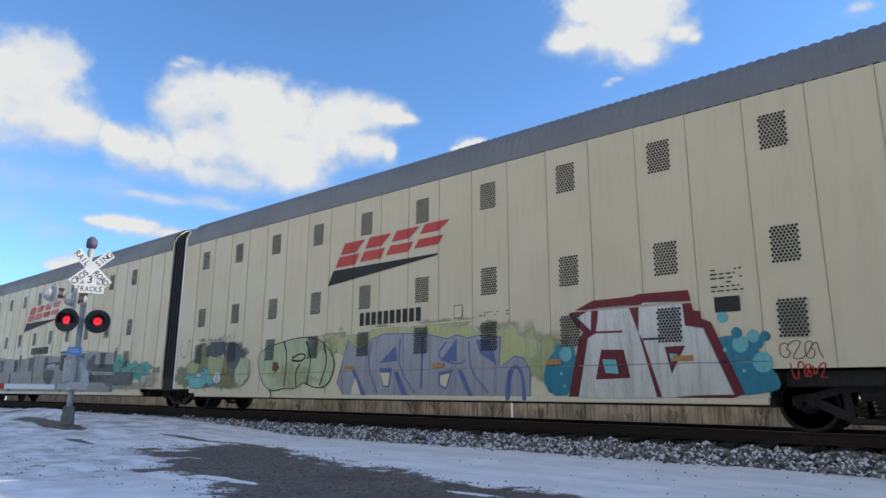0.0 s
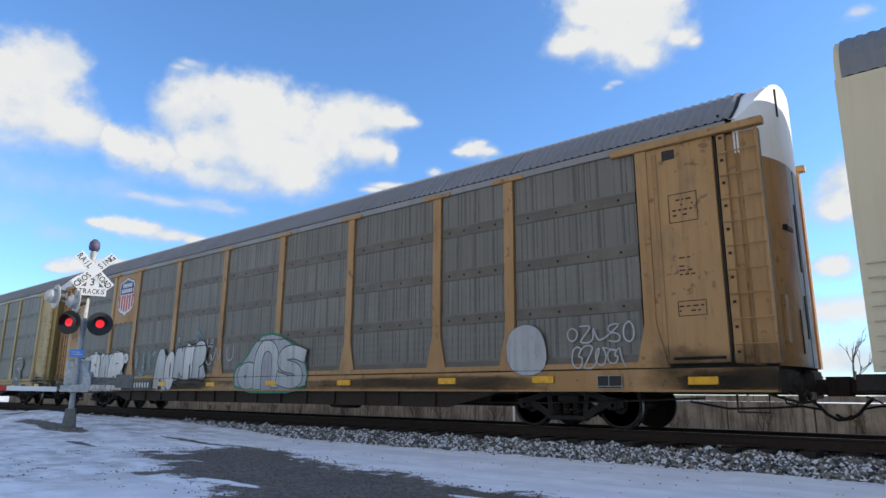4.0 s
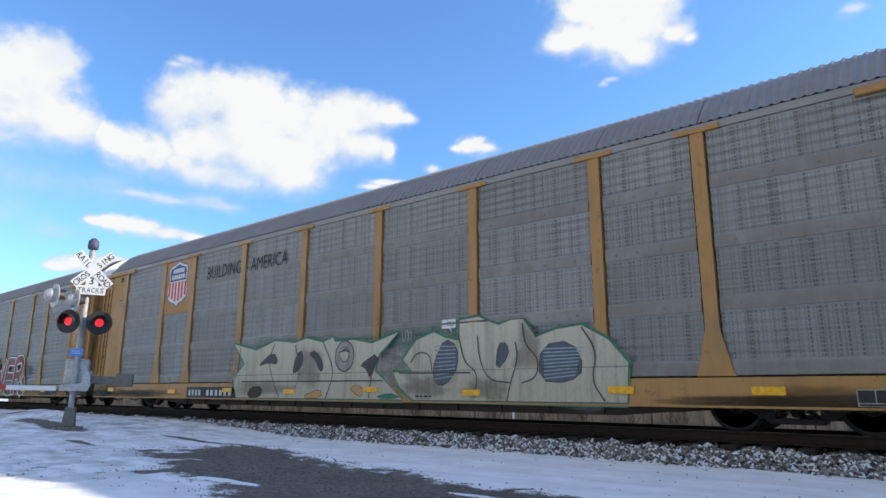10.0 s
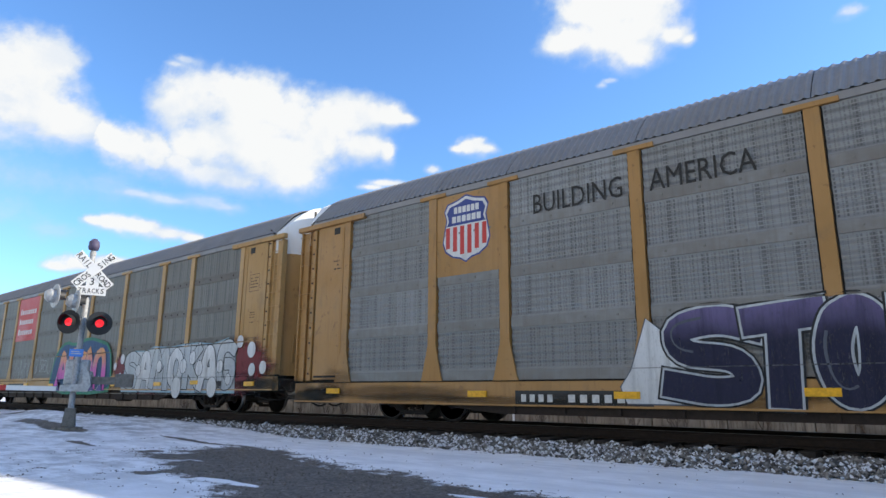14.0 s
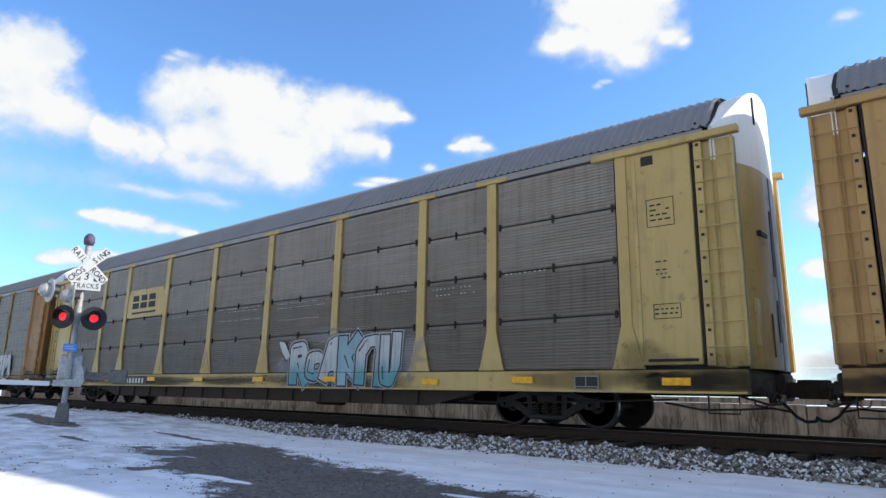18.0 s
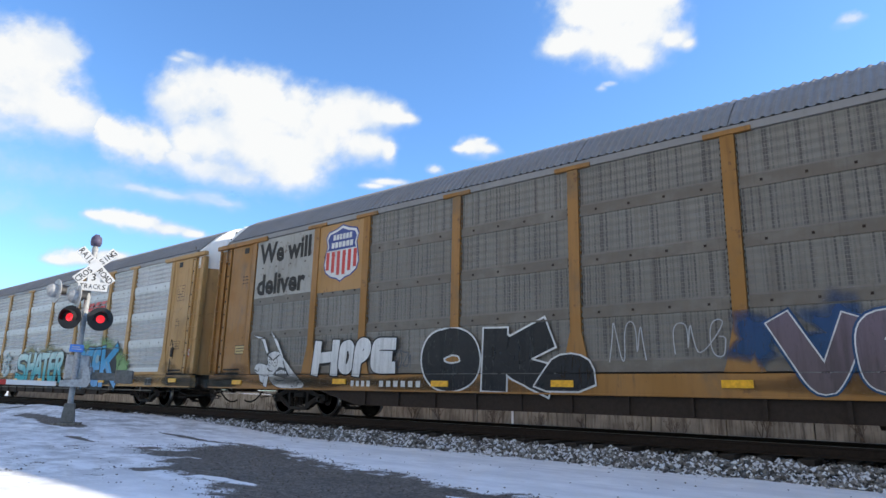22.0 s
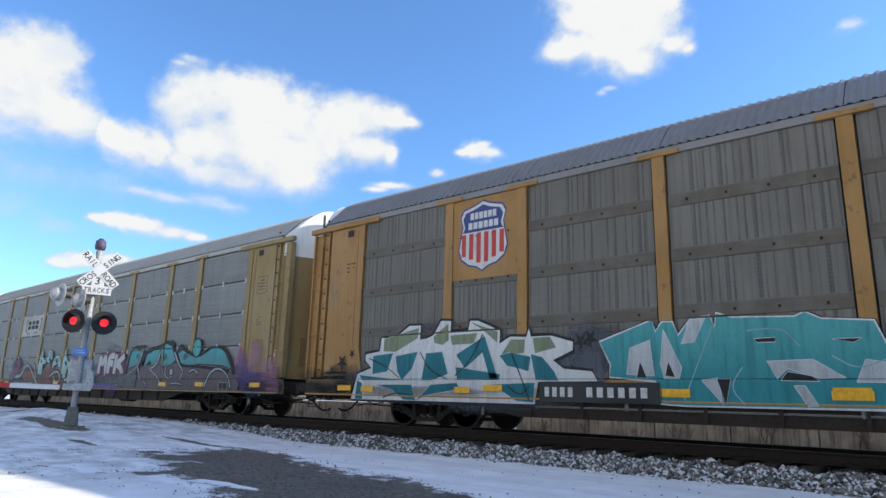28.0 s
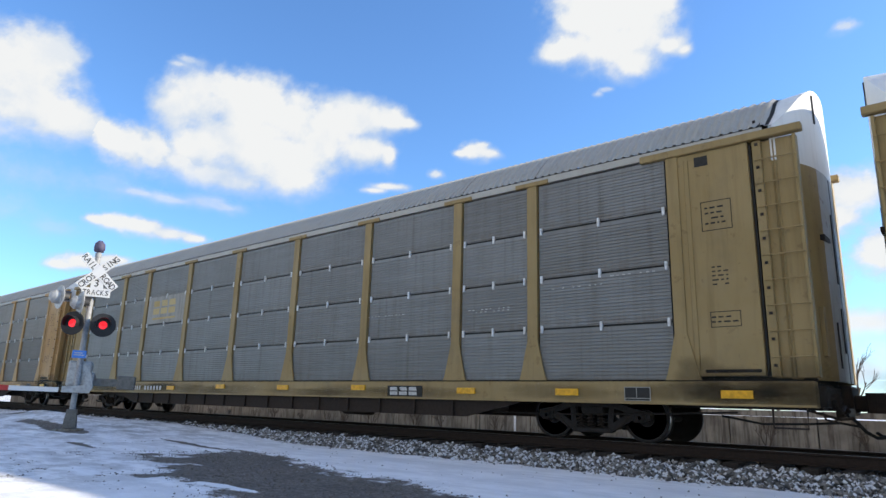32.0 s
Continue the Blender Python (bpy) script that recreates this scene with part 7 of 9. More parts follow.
marks(frame_k, [(9.205, 9.005, 2.075, 2.325)], CREAM, YC - 0.002, "plate_face")
rngA = random.Random(5)
marks(A, stencil_lines(3.98, 3.5, 2.1, 2.5, 6, rngA) + stencil_lines(8.56, 7.81, 2.04, 2.16, 2, rngA), INK, YC, "stencil")
marks(A, [(3.95, 3.57, 1.80, 2.04)], INK, YC, "data_board", "small dark data board")

B = automax("cream articulated car carrier with a grey painted lower half", -20.7, False)
swoosh(B, 13.29, 9.27, 3.15, 4.28, YC)
for i in range(10):
    marks(B, [(12.0 - 0.2 * i, 11.86 - 0.2 * i, 2.08, 2.38)], INK, YC, "character_bar")
ROLLER = spray("roller_grey", (0.255, 0.242, 0.235), (0.285, 0.272, 0.265))

band = Shape().sheet([[(-u, YC - 0.001, 0.50 if u < 16.2 else 0.50 + 0.9 * (u - 16.2)), (-u, YC - 0.001, 1.98 + 0.07 * math.sin(u * 1.3) + 0.04 * noise.noise((u * 2.2, 0, 0)))] for u in np.arange(3.45, 16.9, 0.15)])
bp = part("graffiti", band, ROLLER, B, "grey rolled-on paint band with dark letters")
for outline, round_ in (
        ([(16.05, 2.08), (16.15, 1.70), (16.55, 1.40), (16.85, 1.05), (16.85, 0.66), (16.55, 0.70), (16.50, 1.12), (16.05, 1.35), (15.85, 1.70), (15.90, 2.06)], 1),
        ([(14.40, 1.42), (14.20, 1.20), (14.10, 0.80), (13.95, 0.50), (14.35, 0.50), (14.42, 0.95)], 0), ([(13.38, 2.10), (13.05, 2.08), (13.10, 1.28), (13.25, 1.60)], 0),
        ([(11.62, 2.04), (11.42, 2.04), (11.38, 1.3), (11.32, 0.52), (11.50, 0.52), (11.55, 1.2)], 0),
        ([(10.28, 1.38), (8.95, 1.42), (9.10, 1.00), (9.50, 0.74), (9.90, 0.82), (10.20, 1.08)], 1), ([(10.28, 1.66), (8.60, 1.72), (8.60, 1.56), (10.28, 1.52)], 0),
        ([(8.62, 2.11), (7.88, 2.10), (7.95, 1.72), (8.02, 0.52), (8.30, 0.52), (8.20, 1.30), (8.62, 1.40), (8.55, 1.75)], 0),
        ([(5.97, 1.28), (5.90, 1.55), (5.55, 1.82), (5.18, 1.92), (5.18, 1.52), (3.62, 1.50), (3.55, 1.20)], 0), ([(3.58, 2.05), (3.42, 2.07), (3.52, 1.55), (3.62, 1.52)], 0),
        ([(3.52, 1.16), (3.62, 0.70), (3.70, 0.50), (3.60, 0.50), (3.50, 0.75), (3.42, 1.16)], 0)):
    patch(bp, outline, FAT_BLACK, YC - 0.004, CHALKY, 0.014, round_, "paint_detail")
patch(bp, [(10.0, 1.60), (9.0, 1.63), (9.0, 1.49), (10.0, 1.46)], CHALKY, YC - 0.008, None, 0, 0, "paint_detail")
for outline, d in (([(3.40, 1.77), (3.12, 1.84), (2.9, 1.52), (2.5, 1.62), (2.3, 1.45), (1.89, 1.58), (1.7, 1.44), (1.13, 1.52), (0.61, 1.31), (0.9, 1.22), (0.85, 1.12), (1.3, 1.05), (1.47, 0.86), (1.8, 0.98), (2.06, 0.86), (2.3, 0.96), (2.58, 0.70), (2.8, 0.95), (3.1, 0.78), (3.48, 0.58), (3.42, 1.15), (3.85, 1.22)], 0.003),
                   ([(3.55, 1.05), (3.2, 1.2), (2.9, 0.8), (3.4, 0.55)], 0.005)):
    patch(B, outline, (SEA, PALE_SEA)[d > 0.004], YC - d, SLATE if d < 0.004 else None, 0.008, 0, "paint_patch", "ragged sea-green sprayed patch" if d < 0.004 else "")
splash(B, [(2.6, 1.2, 0.5, 0.2), (1.6, 1.25, 0.5, 0.14), (3.2, 1.35, 0.25, 0.3)], PALE_SEA, YC - 0.0055, 0.3, strength=0.7)
splash(B, [(2.9, 0.75, 0.9, 0.16), (1.5, 0.72, 0.8, 0.12), (0.8, 0.95, 0.5, 0.25)], DUST, YC - 0.001, 0.3, strength=0.35)
scrawl(B, 0.65, 0.15, 1.12, 1.34, K, 4, 9, 0.03, YC - 0.004)
patch(B, [(19.6, 1.18), (18.6, 0.70), (17.4, 0.62), (16.9, 0.60), (16.9, 1.10), (17.3, 1.45), (17.9, 1.10), (18.8, 1.35)], SEA, YC - 0.0005, None, 0, 2)
scrawl(B, 18.7, 17.9, 1.2, 1.7, REDLINE, 2, 8, 0.02, YC)
marks(B, [(19.9, 19.3, 1.0, 1.2)], LEMON, YC, "notice_plate")
for u in (15.2, 10.9, 7.6, 5.0):
    part("reflector", Shape().box(-0.16, 0.16, -0.006, 0, -0.045, 0.045), OLD_REFLECT, B, "faded orange reflector strip", at=(-u, YC - 0.009, 1.1))

C = autorack(0, "grimy grey and yellow car carrier with white bubble graffiti", WORN_ORANGE, GALV_DARK, ROOF)
shield(C, 22.28, 20.94, 3.28, 4.76, (22.56, 20.68, 3.05, 4.84))
number_plate(C, 21.10, 18.88, 0.66, 1.00, POST_Y - 0.024)
patch(C, [(25.35, 0.62), (25.3, 1.55), (25.0, 1.85), (24.4, 1.80), (23.9, 2.02), (23.0, 1.92), (22.3, 1.92), (21.6, 2.05), (21.3, 1.60), (21.2, 1.20), (20.9, 1.05), (20.75, 0.64)], W, POST_Y, K, 0.05, 1, "graffiti", "row of swollen white graffiti letters with black outlines")
piece(C, ("E", "arch", "bowl", "cup", "O", "R"), ((25.35, 24.45, 0.62, 1.82), (24.65, 23.85, 0.68, 1.92), (24.0, 23.2, 0.64, 2.08), (23.35, 22.75, 0.66, 1.98), (22.95, 22.25, 0.64, 1.98), (22.4, 20.95, 0.66, 2.06)), [W, SILVER, W], K, 0.40, 0.026, None, 3, POST_Y - 0.003)
bubble_tag = patch(C, [(20.98 - 0.20 * math.cos(q), 1.76 + 0.18 * math.sin(q)) for q in np.linspace(0, 2 * math.pi, 12, endpoint=False)], W, POST_Y - 0.02, K, 0.014, 1)
scrawl(bubble_tag, 21.10, 20.84, 1.68, 1.84, K, 3, 34, 0.022, POST_Y - 0.024)
splash(C, [(20.2, 1.75, 0.10, 0.35), (19.7, 1.5, 0.10, 0.42), (19.3, 1.65, 0.10, 0.45), (18.9, 1.85, 0.22, 0.14), (17.4, 2.2, 0.10, 0.25), (16.25, 2.3, 0.16, 0.2), (19.9, 1.15, 0.3, 0.08)], PALEBLUE, POST_Y + 0.001, 0.25, strength=0.5)
patch(C, [(18.85, 1.2), (18.4, 1.98), (17.9, 1.55), (17.3, 1.95), (16.75, 2.0), (16.05, 2.06), (15.85, 1.5), (15.55, 0.95), (16.3, 1.02), (17.5, 1.0), (17.75, 0.66), (18.3, 0.66)], SILVER, POST_Y, K, 0.06, 1, "graffiti", "silver graffiti letters with fat black outlines")
piece(C, ("A", "loop", "N", "M", "P"), ((18.86, 17.95, 0.66, 2.02), (18.12, 17.45, 0.62, 1.92), (17.55, 16.72, 1.0, 2.02), (16.95, 16.2, 1.0, 2.06), (16.45, 15.6, 0.98, 2.12)), [SILVER, W], K, 0.34, 0.035, None, 2, POST_Y - 0.003)
scrawl(C, 15.9, 15.3, 1.9, 2.2, CHALKY, 3, 35, 0.045)
scrawl(C, 15.7, 14.2, 1.4, 2.0, CHALKY, 4, 32, 0.045)
patch(C, [(14.0, 0.66), (14.1, 1.2), (13.6, 1.45), (13.0, 2.1), (12.2, 2.15), (11.4, 1.8), (10.8, 1.2), (10.9, 0.66)], GREY, POST_Y, GREEN, 0.07, 1, "graffiti", "grey graffiti mass with a green edge")
piece(C, ("bowl", "arch", "snake"), ((13.9, 12.9, 0.7, 1.4), (13.1, 12.0, 0.7, 2.0), (12.1, 10.9, 0.7, 1.8)), [SILVER], SLATE, 0.3, 0.03, None, 2, POST_Y - 0.003)
scrawl(C, 26.2, 25.5, 2.5, 4.4, K, 3, 33, 0.035, SIDE + 0.018)
patch(C, [(4.65, 0.95), (4.75, 1.7), (4.3, 1.95), (3.85, 1.75), (3.8, 0.95)], CHALKY, POST_Y, SLATE, 0.012, 2)
scrawl(C, 3.4, 2.05, 1.45, 1.85, CHALKY, 5, 36, 0.04)
scrawl(C, 3.3, 2.15, 1.05, 1.45, CHALKY, 5, 37, 0.04)

D = autorack(1, "yellow and dark grey car carrier with weathered sides", YELLOW, GALV_DARK, ROOF)
blocks(D, 20.2, 18.5, 3.20, 4.0, 3, ORANGE, PANEL_Y)
number_plate(D, 21.3, 18.5, 0.67, 1.0, POST_Y)
ess = smooth([(-3.62 + 0.36 * a, 1.40 + 0.50 * b) for a, b in STROKES["snake"][0]], 3)
shape = [Shape(), Shape(), Shape()]
ribbon(shape[0], ess, 0.46, POST_Y, True, 0.1)
ribbon(shape[1], ess, 0.39, POST_Y - 0.0014, True, 0.1)
ribbon(shape[2], [(a + 0.04, b - 0.03) for a, b in ess[4:-4]], 0.05, POST_Y - 0.003, False)
ess = part("graffiti_letter", shape[0], CHALKY, D, "round sprayed letter with a pale outline")
part("paint_fill", shape[1], spray("thin_grey", (0.135, 0.14, 0.14), (0.17, 0.175, 0.17)), ess)
part("paint_detail", shape[2], SLATE, ess)
hand_tag(D, "MOM", 11.66, 10.1, 1.35, 1.90, spray("old_indigo", (0.10, 0.095, 0.15)), 0.05, POST_Y, 0.05)
scrawl(D, 17.6, 16.2, 1.15, 1.4, CHALKY, 4, 42, 0.02)
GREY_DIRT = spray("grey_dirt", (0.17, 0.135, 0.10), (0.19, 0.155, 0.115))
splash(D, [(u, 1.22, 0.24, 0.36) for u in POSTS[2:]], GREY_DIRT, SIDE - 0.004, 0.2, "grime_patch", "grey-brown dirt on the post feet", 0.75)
DOOR_Y = SIDE + 0.010


def loop_tag(car, u, z, r):
    """Two looped rings with short strokes, a quick black tag."""
    s = Shape()
    turn = np.linspace(0, 6.6, 22)
    ribbon(s, [(-u + r * math.cos(a), z + 1.1 * r * math.sin(a)) for a in turn], 0.022, DOOR_Y, False, 0.2)
    ribbon(s, [(-u + 1.05 * r + 1.25 * r * math.cos(a), z + 0.25 * r + 1.5 * r * math.sin(a)) for a in turn], 0.022, DOOR_Y - 0.002, False, 0.2)
    ribbon(s, [(-u - 1.5 * r, z + 0.9 * r), (-u - 1.3 * r, z - 0.4 * r), (-u - 1.0 * r, z + 0.7 * r), (-u - 0.7 * r, z - 0.3 * r)], 0.022, DOOR_Y - 0.004, False)
    for d in (0.9, 1.3):
        ribbon(s, [(-u + d * r, z + 0.9 * r), (-u + d * r + 0.03, z - 0.1 * r)], 0.022, DOOR_Y - 0.004, False)
    part("tag", s, K, car, "black looped graffiti tag")


loop_tag(D, 25.95, 4.42, 0.17)
loop_tag(D, 25.95, 2.80, 0.19)
loop_tag(D, 25.88, 1.95, 0.20)
plate = marks(D, [(26.08, 25.40, 3.18, 3.86)], RED, DOOR_Y, "quality_plate", "yellow plate with a red border and lettering")
face = marks(plate, [(26.06, 25.42, 3.20, 3.84)], paint("plate_yellow", (0.62, 0.36, 0.03), 0.45, 0.3), DOOR_Y - 0.002, "plate_face")
slogan(face, "Quality", 25.95, 25.55, 3.43, 3.58, RED, DOOR_Y - 0.004)
slogan(face, "Auto Rack", 26.03, 25.45, 3.24, 3.37, RED, DOOR_Y - 0.004)
marks(face, [(25.95, 25.58, 3.66, 3.76)], RED, DOOR_Y - 0.004, "emblem_bar")

E = autorack(2, "grey and orange-yellow car carrier with pale graffiti", ORANGE, GALV_MID, ROOF, z0=0.86, zs=0.37)
shield(E, 22.34, 21.00, 3.30, 4.84, (22.56, 20.68, 3.08, 4.84))
slogan(E, "BUILDING", 19.85, 18.0, 4.00, 4.40, INK)
slogan(E, "AMERICA", 17.5, 15.76, 4.00, 4.40, INK)
number_plate(E, 20.45, 17.75, 0.38, 0.72, POST_Y)
splash(E, [(16.5, 1.0, 1.6, 0.55), (13.0, 1.0, 2.0, 0.55), (9.5, 1.15, 2.2, 0.7), (7.2, 1.0, 1.2, 0.6)], BONE, POST_Y + 0.001, 0.25)
splash(E, [(15.5, 1.75, 2.0, 0.3), (11.0, 1.8, 1.8, 0.25)], GREEN, POST_Y + 0.0005, 0.3, strength=0.25)
for outline in ([(17.99, 1.92), (17.48, 1.81), (16.87, 1.70), (16.03, 1.92), (15.19, 1.83), (14.69, 1.92), (14.04, 1.79), (13.68, 1.90), (13.59, 1.78), (12.92, 1.80), (12.30, 1.69), (11.45, 1.90), (11.79, 1.63), (12.05, 1.44), (12.18, 1.06), (11.90, 0.86), (11.30, 0.42), (17.73, 0.42), (17.94, 0.94), (17.40, 1.34)],
                [(11.58, 1.0), (11.01, 1.03), (11.29, 1.29), (10.90, 1.70), (10.39, 1.84), (10.09, 1.71), (9.70, 1.63), (9.69, 2.05), (9.22, 2.09), (8.72, 1.89), (8.42, 1.97), (8.14, 1.97), (7.86, 1.61), (7.43, 1.73), (6.9, 1.78), (6.4, 1.5), (6.05, 1.1), (6.1, 0.42), (10.98, 0.42), (11.4, 0.7)]):
    bone = patch(E, outline, PALE_BONE, POST_Y, GREEN, 0.05, 0, "graffiti", "large bone-coloured graffiti piece with a green edge")
    patch(bone, [(u, z) if z > 1 else (u, z + 0.012) for u, z in outline], PALE_BONE, POST_Y - 0.003, SLATE, 0.014, 0, "paint_detail")
PALE_HATCH = spray("pale_hatch", (0.22, 0.29, 0.33), (0.27, 0.34, 0.38))
for outline, mat in (([(16.80, 1.25), (16.08, 1.66), (15.80, 1.30), (16.35, 1.35)], FAT_BLACK), ([(15.23, 1.09), (15.08, 1.54), (14.84, 1.64), (14.79, 1.27), (15.08, 1.05)], FAT_BLACK), ([(14.60, 1.52), (14.31, 1.62), (13.96, 1.24), (14.09, 1.03), (14.32, 1.40)], FAT_BLACK),
                     ([(12.70, 1.20), (12.01, 1.51), (12.30, 0.87), (12.47, 1.13)], FAT_BLACK), ([(10.42, 0.90), (10.37, 1.25), (10.09, 1.71), (9.74, 1.51), (9.74, 1.12), (9.93, 0.84), (10.23, 0.70)], SLATE), ([(8.79, 0.98), (8.73, 1.54), (8.51, 1.53), (8.47, 1.29)], SLATE),
                     ([(7.75, 1.45), (7.10, 1.52), (6.85, 1.0), (7.2, 0.76), (7.82, 0.81)], SLATE), ([(17.24, 0.44), (17.02, 0.72), (16.50, 0.72), (16.55, 0.44)], DUST), ([(13.04, 0.71), (12.57, 0.74), (12.58, 0.45), (12.81, 0.54)], BUFF), ([(14.89, 0.44), (14.05, 0.68), (14.01, 0.44)], BUFF), ([(12.20, 0.45), (11.70, 0.58), (11.30, 0.46)], GREEN)):
    patch(bone, outline, mat, POST_Y - 0.007, K, 0.010, 1, "paint_detail")
for k in range(9):                                      # hatched shading
    paint_line(bone, [(10.36 + 0.02 * math.sin(k), 0.86 + 0.085 * k), (9.80, 0.92 + 0.075 * k)], 0.022, PALE_HATCH, POST_Y - 0.011)
    paint_line(bone, [(7.70, 0.84 + 0.068 * k), (7.05 - 0.02 * k, 0.90 + 0.06 * k)], 0.022, PALE_HATCH, POST_Y - 0.011)
for k, path in enumerate(([(17.66, 1.78), (17.70, 1.10), (17.94, 0.85)], [(16.03, 1.86), (16.29, 1.39), (16.01, 0.83), (15.74, 0.45)], [(15.14, 1.77), (14.89, 1.05), (15.08, 0.68)], [(14.04, 1.79), (13.69, 1.30), (13.61, 0.95), (13.88, 0.43)], [(12.25, 1.19), (12.35, 0.45)], [(9.72, 1.74), (9.57, 1.17), (9.22, 0.99), (9.31, 0.51)],
                          [(9.23, 1.71), (9.19, 1.26), (8.98, 0.83), (8.45, 0.77)], [(8.32, 1.54), (8.26, 1.23), (8.45, 0.77), (8.54, 0.41)], [(8.15, 1.89), (8.10, 1.48), (7.80, 1.21), (7.86, 0.86), (8.18, 0.77)], [(11.06, 1.22), (10.85, 1.45), (10.48, 1.38), (10.44, 1.02)], [(6.9, 1.75), (6.6, 1.3), (6.75, 0.8), (6.5, 0.45)], [(17.5, 0.86), (11.9, 0.84)], [(11.4, 1.0), (9.4, 0.98)])):
    paint_line(bone, path, 0.028, FAT_BLACK, POST_Y - 0.012 - 0.0003 * k)
splash(bone, [(16.5, 0.65, 1.2, 0.2), (14.5, 1.2, 0.5, 0.5), (10.6, 0.7, 0.8, 0.2), (9.0, 0.65, 0.6, 0.2), (8.0, 1.4, 0.3, 0.4)], DUST, POST_Y - 0.0055, 0.3, strength=0.3)
disc(bone, 13.22, 1.43, 0.32, BONE, POST_Y - 0.014, FAT_BLACK, 0.03)
disc(bone, 13.22, 1.47, 0.15, PALE_BONE, POST_Y - 0.018, FAT_BLACK, 0.02)
patch(bone, [(13.45, 1.5), (13.2, 1.62), (12.98, 1.5), (13.2, 1.54)], FAT_BLACK, POST_Y - 0.022, None, 0, 0, "paint_detail")
bubble = patch(E, [(10.18, 2.09), (9.80, 2.09), (9.80, 1.90), (9.92, 1.90), (9.90, 1.82), (9.98, 1.90), (10.18, 1.90)], W, POST_Y - 0.003, SLATE, 0.01, 0, "paint_patch")
scrawl(bubble, 10.14, 9.84, 1.94, 2.05, K, 3, 52, 0.018, POST_Y - 0.008)
scrawl(E, 11.35, 11.04, 1.68, 1.93, CHALKY, 3, 53, 0.022)
marks(E, stencil_lines(10.90, 10.40, 0.45, 0.56, 1, random.Random(54)), INK, SIDE - 0.03, "stencil")

F = autorack(3, "grey and orange-yellow car carrier with red and violet graffiti", ORANGE, GALV_MID, ROOF, z0=0.86, zs=0.37)
shield(F, 22.30, 21.01, 3.30, 4.80, (22.56, 20.68, 3.05, 4.84))
slogan(F, "BUILDING", 19.97, 18.1, 4.05, 4.45, INK)
slogan(F, "AMERICA", 17.6, 15.85, 4.05, 4.45, INK)
number_plate(F, 20.45, 17.75, 0.38, 0.66, POST_Y)
patch(F, [(18.3, 0.72), (18.1, 1.0), (17.8, 1.84), (17.4, 1.5), (16.9, 1.0), (17.0, 0.45), (18.2, 0.45)], W, POST_Y, SLATE, 0.02, 0, "paint_patch", "white sprayed swoosh")
splash(F, [(12.6, 1.0, 0.5, 0.6), (15.0, 1.75, 1.2, 0.25)], GREY, POST_Y - 0.001, 0.3)
piece(F, ("S", "T", "O", "K"), ((17.6, 15.95, 0.42, 1.95), (16.35, 15.15, 0.38, 1.98), (15.35, 14.35, 0.40, 2.0), (14.55, 12.6, 0.40, 1.98)), [VIOLET], SILVER, 0.40, 0.035, K, 1, POST_Y - 0.002, 0.05, SLATE)
piece(F, ("R", "O", "W", "E", "R"), ((12.30, 10.90, 0.42, 2.05), (11.05, 10.10, 0.52, 2.06), (10.25, 8.80, 0.42, 2.02), (8.95, 7.60, 0.38, 2.10), (7.80, 6.35, 0.40, 2.12)), [MAROON], W, 0.29, 0.055, K, 1, POST_Y - 0.003, 0.06)
patch(F, [(6.75, 1.05), (6.35, 0.72), (6.45, 1.02), (6.60, 1.10), (6.30, 1.25), (6.10, 0.90), (6.12, 0.55), (6.3, 0.40), (6.75, 0.42), (7.05, 0.75)], MAROON, POST_Y - 0.020, W, 0.05, 1, "paint_patch")
hand_tag(F, "BOR", 6.10, 5.62, 1.28, 1.66, K, 0.045)
hand_tag(F, "2013", 5.97, 5.42, 0.44, 0.63, K, 0.028, SIDE - 0.03)

G = autorack(4, "grey car carrier with buff posts and a large red panel", BUFF, GALV_DARK, ROOF)
red = marks(G, [(20.55, 17.96, 2.85, 4.84)], RED, PANEL_Y - 0.003, "emblem_panel", "large red painted panel with white print")
for row, (z, k) in enumerate(((4.08, 8), (3.62, 7), (3.14, 7))):
    u = 20.28
    for i in range(k):
        wide = 0.15 + 0.05 * ((i * 5 + row) % 3) / 2
        marks(red, [(u, u - wide, z, z + (0.27 if i == 0 else 0.20))], FADED_WHITE, PANEL_Y - 0.006, "print_bar")
        u -= wide + 0.085
number_plate(G, 20.5, 18.0, 0.66, 0.92, POST_Y)
for k, outline in enumerate(([(25.2, 1.62), (24.95, 0.9), (24.75, 0.9), (24.9, 1.5), (24.45, 1.1), (24.2, 0.6), (24.6, 0.7), (25.3, 0.6)], [(24.4, 0.75), (23.6, 1.55), (23.75, 1.0), (24.2, 0.62)], [(23.5, 0.9), (23.25, 1.6), (22.85, 1.6), (22.5, 0.62), (22.85, 0.7), (23.0, 1.15)])):
    patch(G, outline, W, POST_Y - 0.002 * k, SILVER, 0.015, 0, "paint_patch", "white jagged graffiti spike" if k == 0 else "")
for k in range(7):                                      # thin chalk outlines of unfinished letters
    u = 20.45 - 0.38 * k
    ln = Shape()
    ribbon(ln, smooth([(-u, 1.1 + 0.12 * math.sin(4 * k)), (-u + 0.05 + 0.08 * math.sin(7 * k), 1.7 + 0.2 * math.sin(3 * k)), (-u + 0.2, 2.0 - 0.15 * (k % 3)), (-u + 0.34, 1.65 + 0.2 * math.cos(5 * k)), (-u + 0.22 - 0.14 * math.sin(2 * k), 1.3), (-u + 0.4, 1.15 + 0.15 * math.sin(6 * k))], 1), 0.018, POST_Y - 0.001 * k, False)
    part("tag", ln, CHALKY, G, "thin chalk-white graffiti outline" if k == 0 else "")
scrawl(G, 17.9, 15.3, 1.25, 2.05, CHALKY, 7, 73, 0.035)
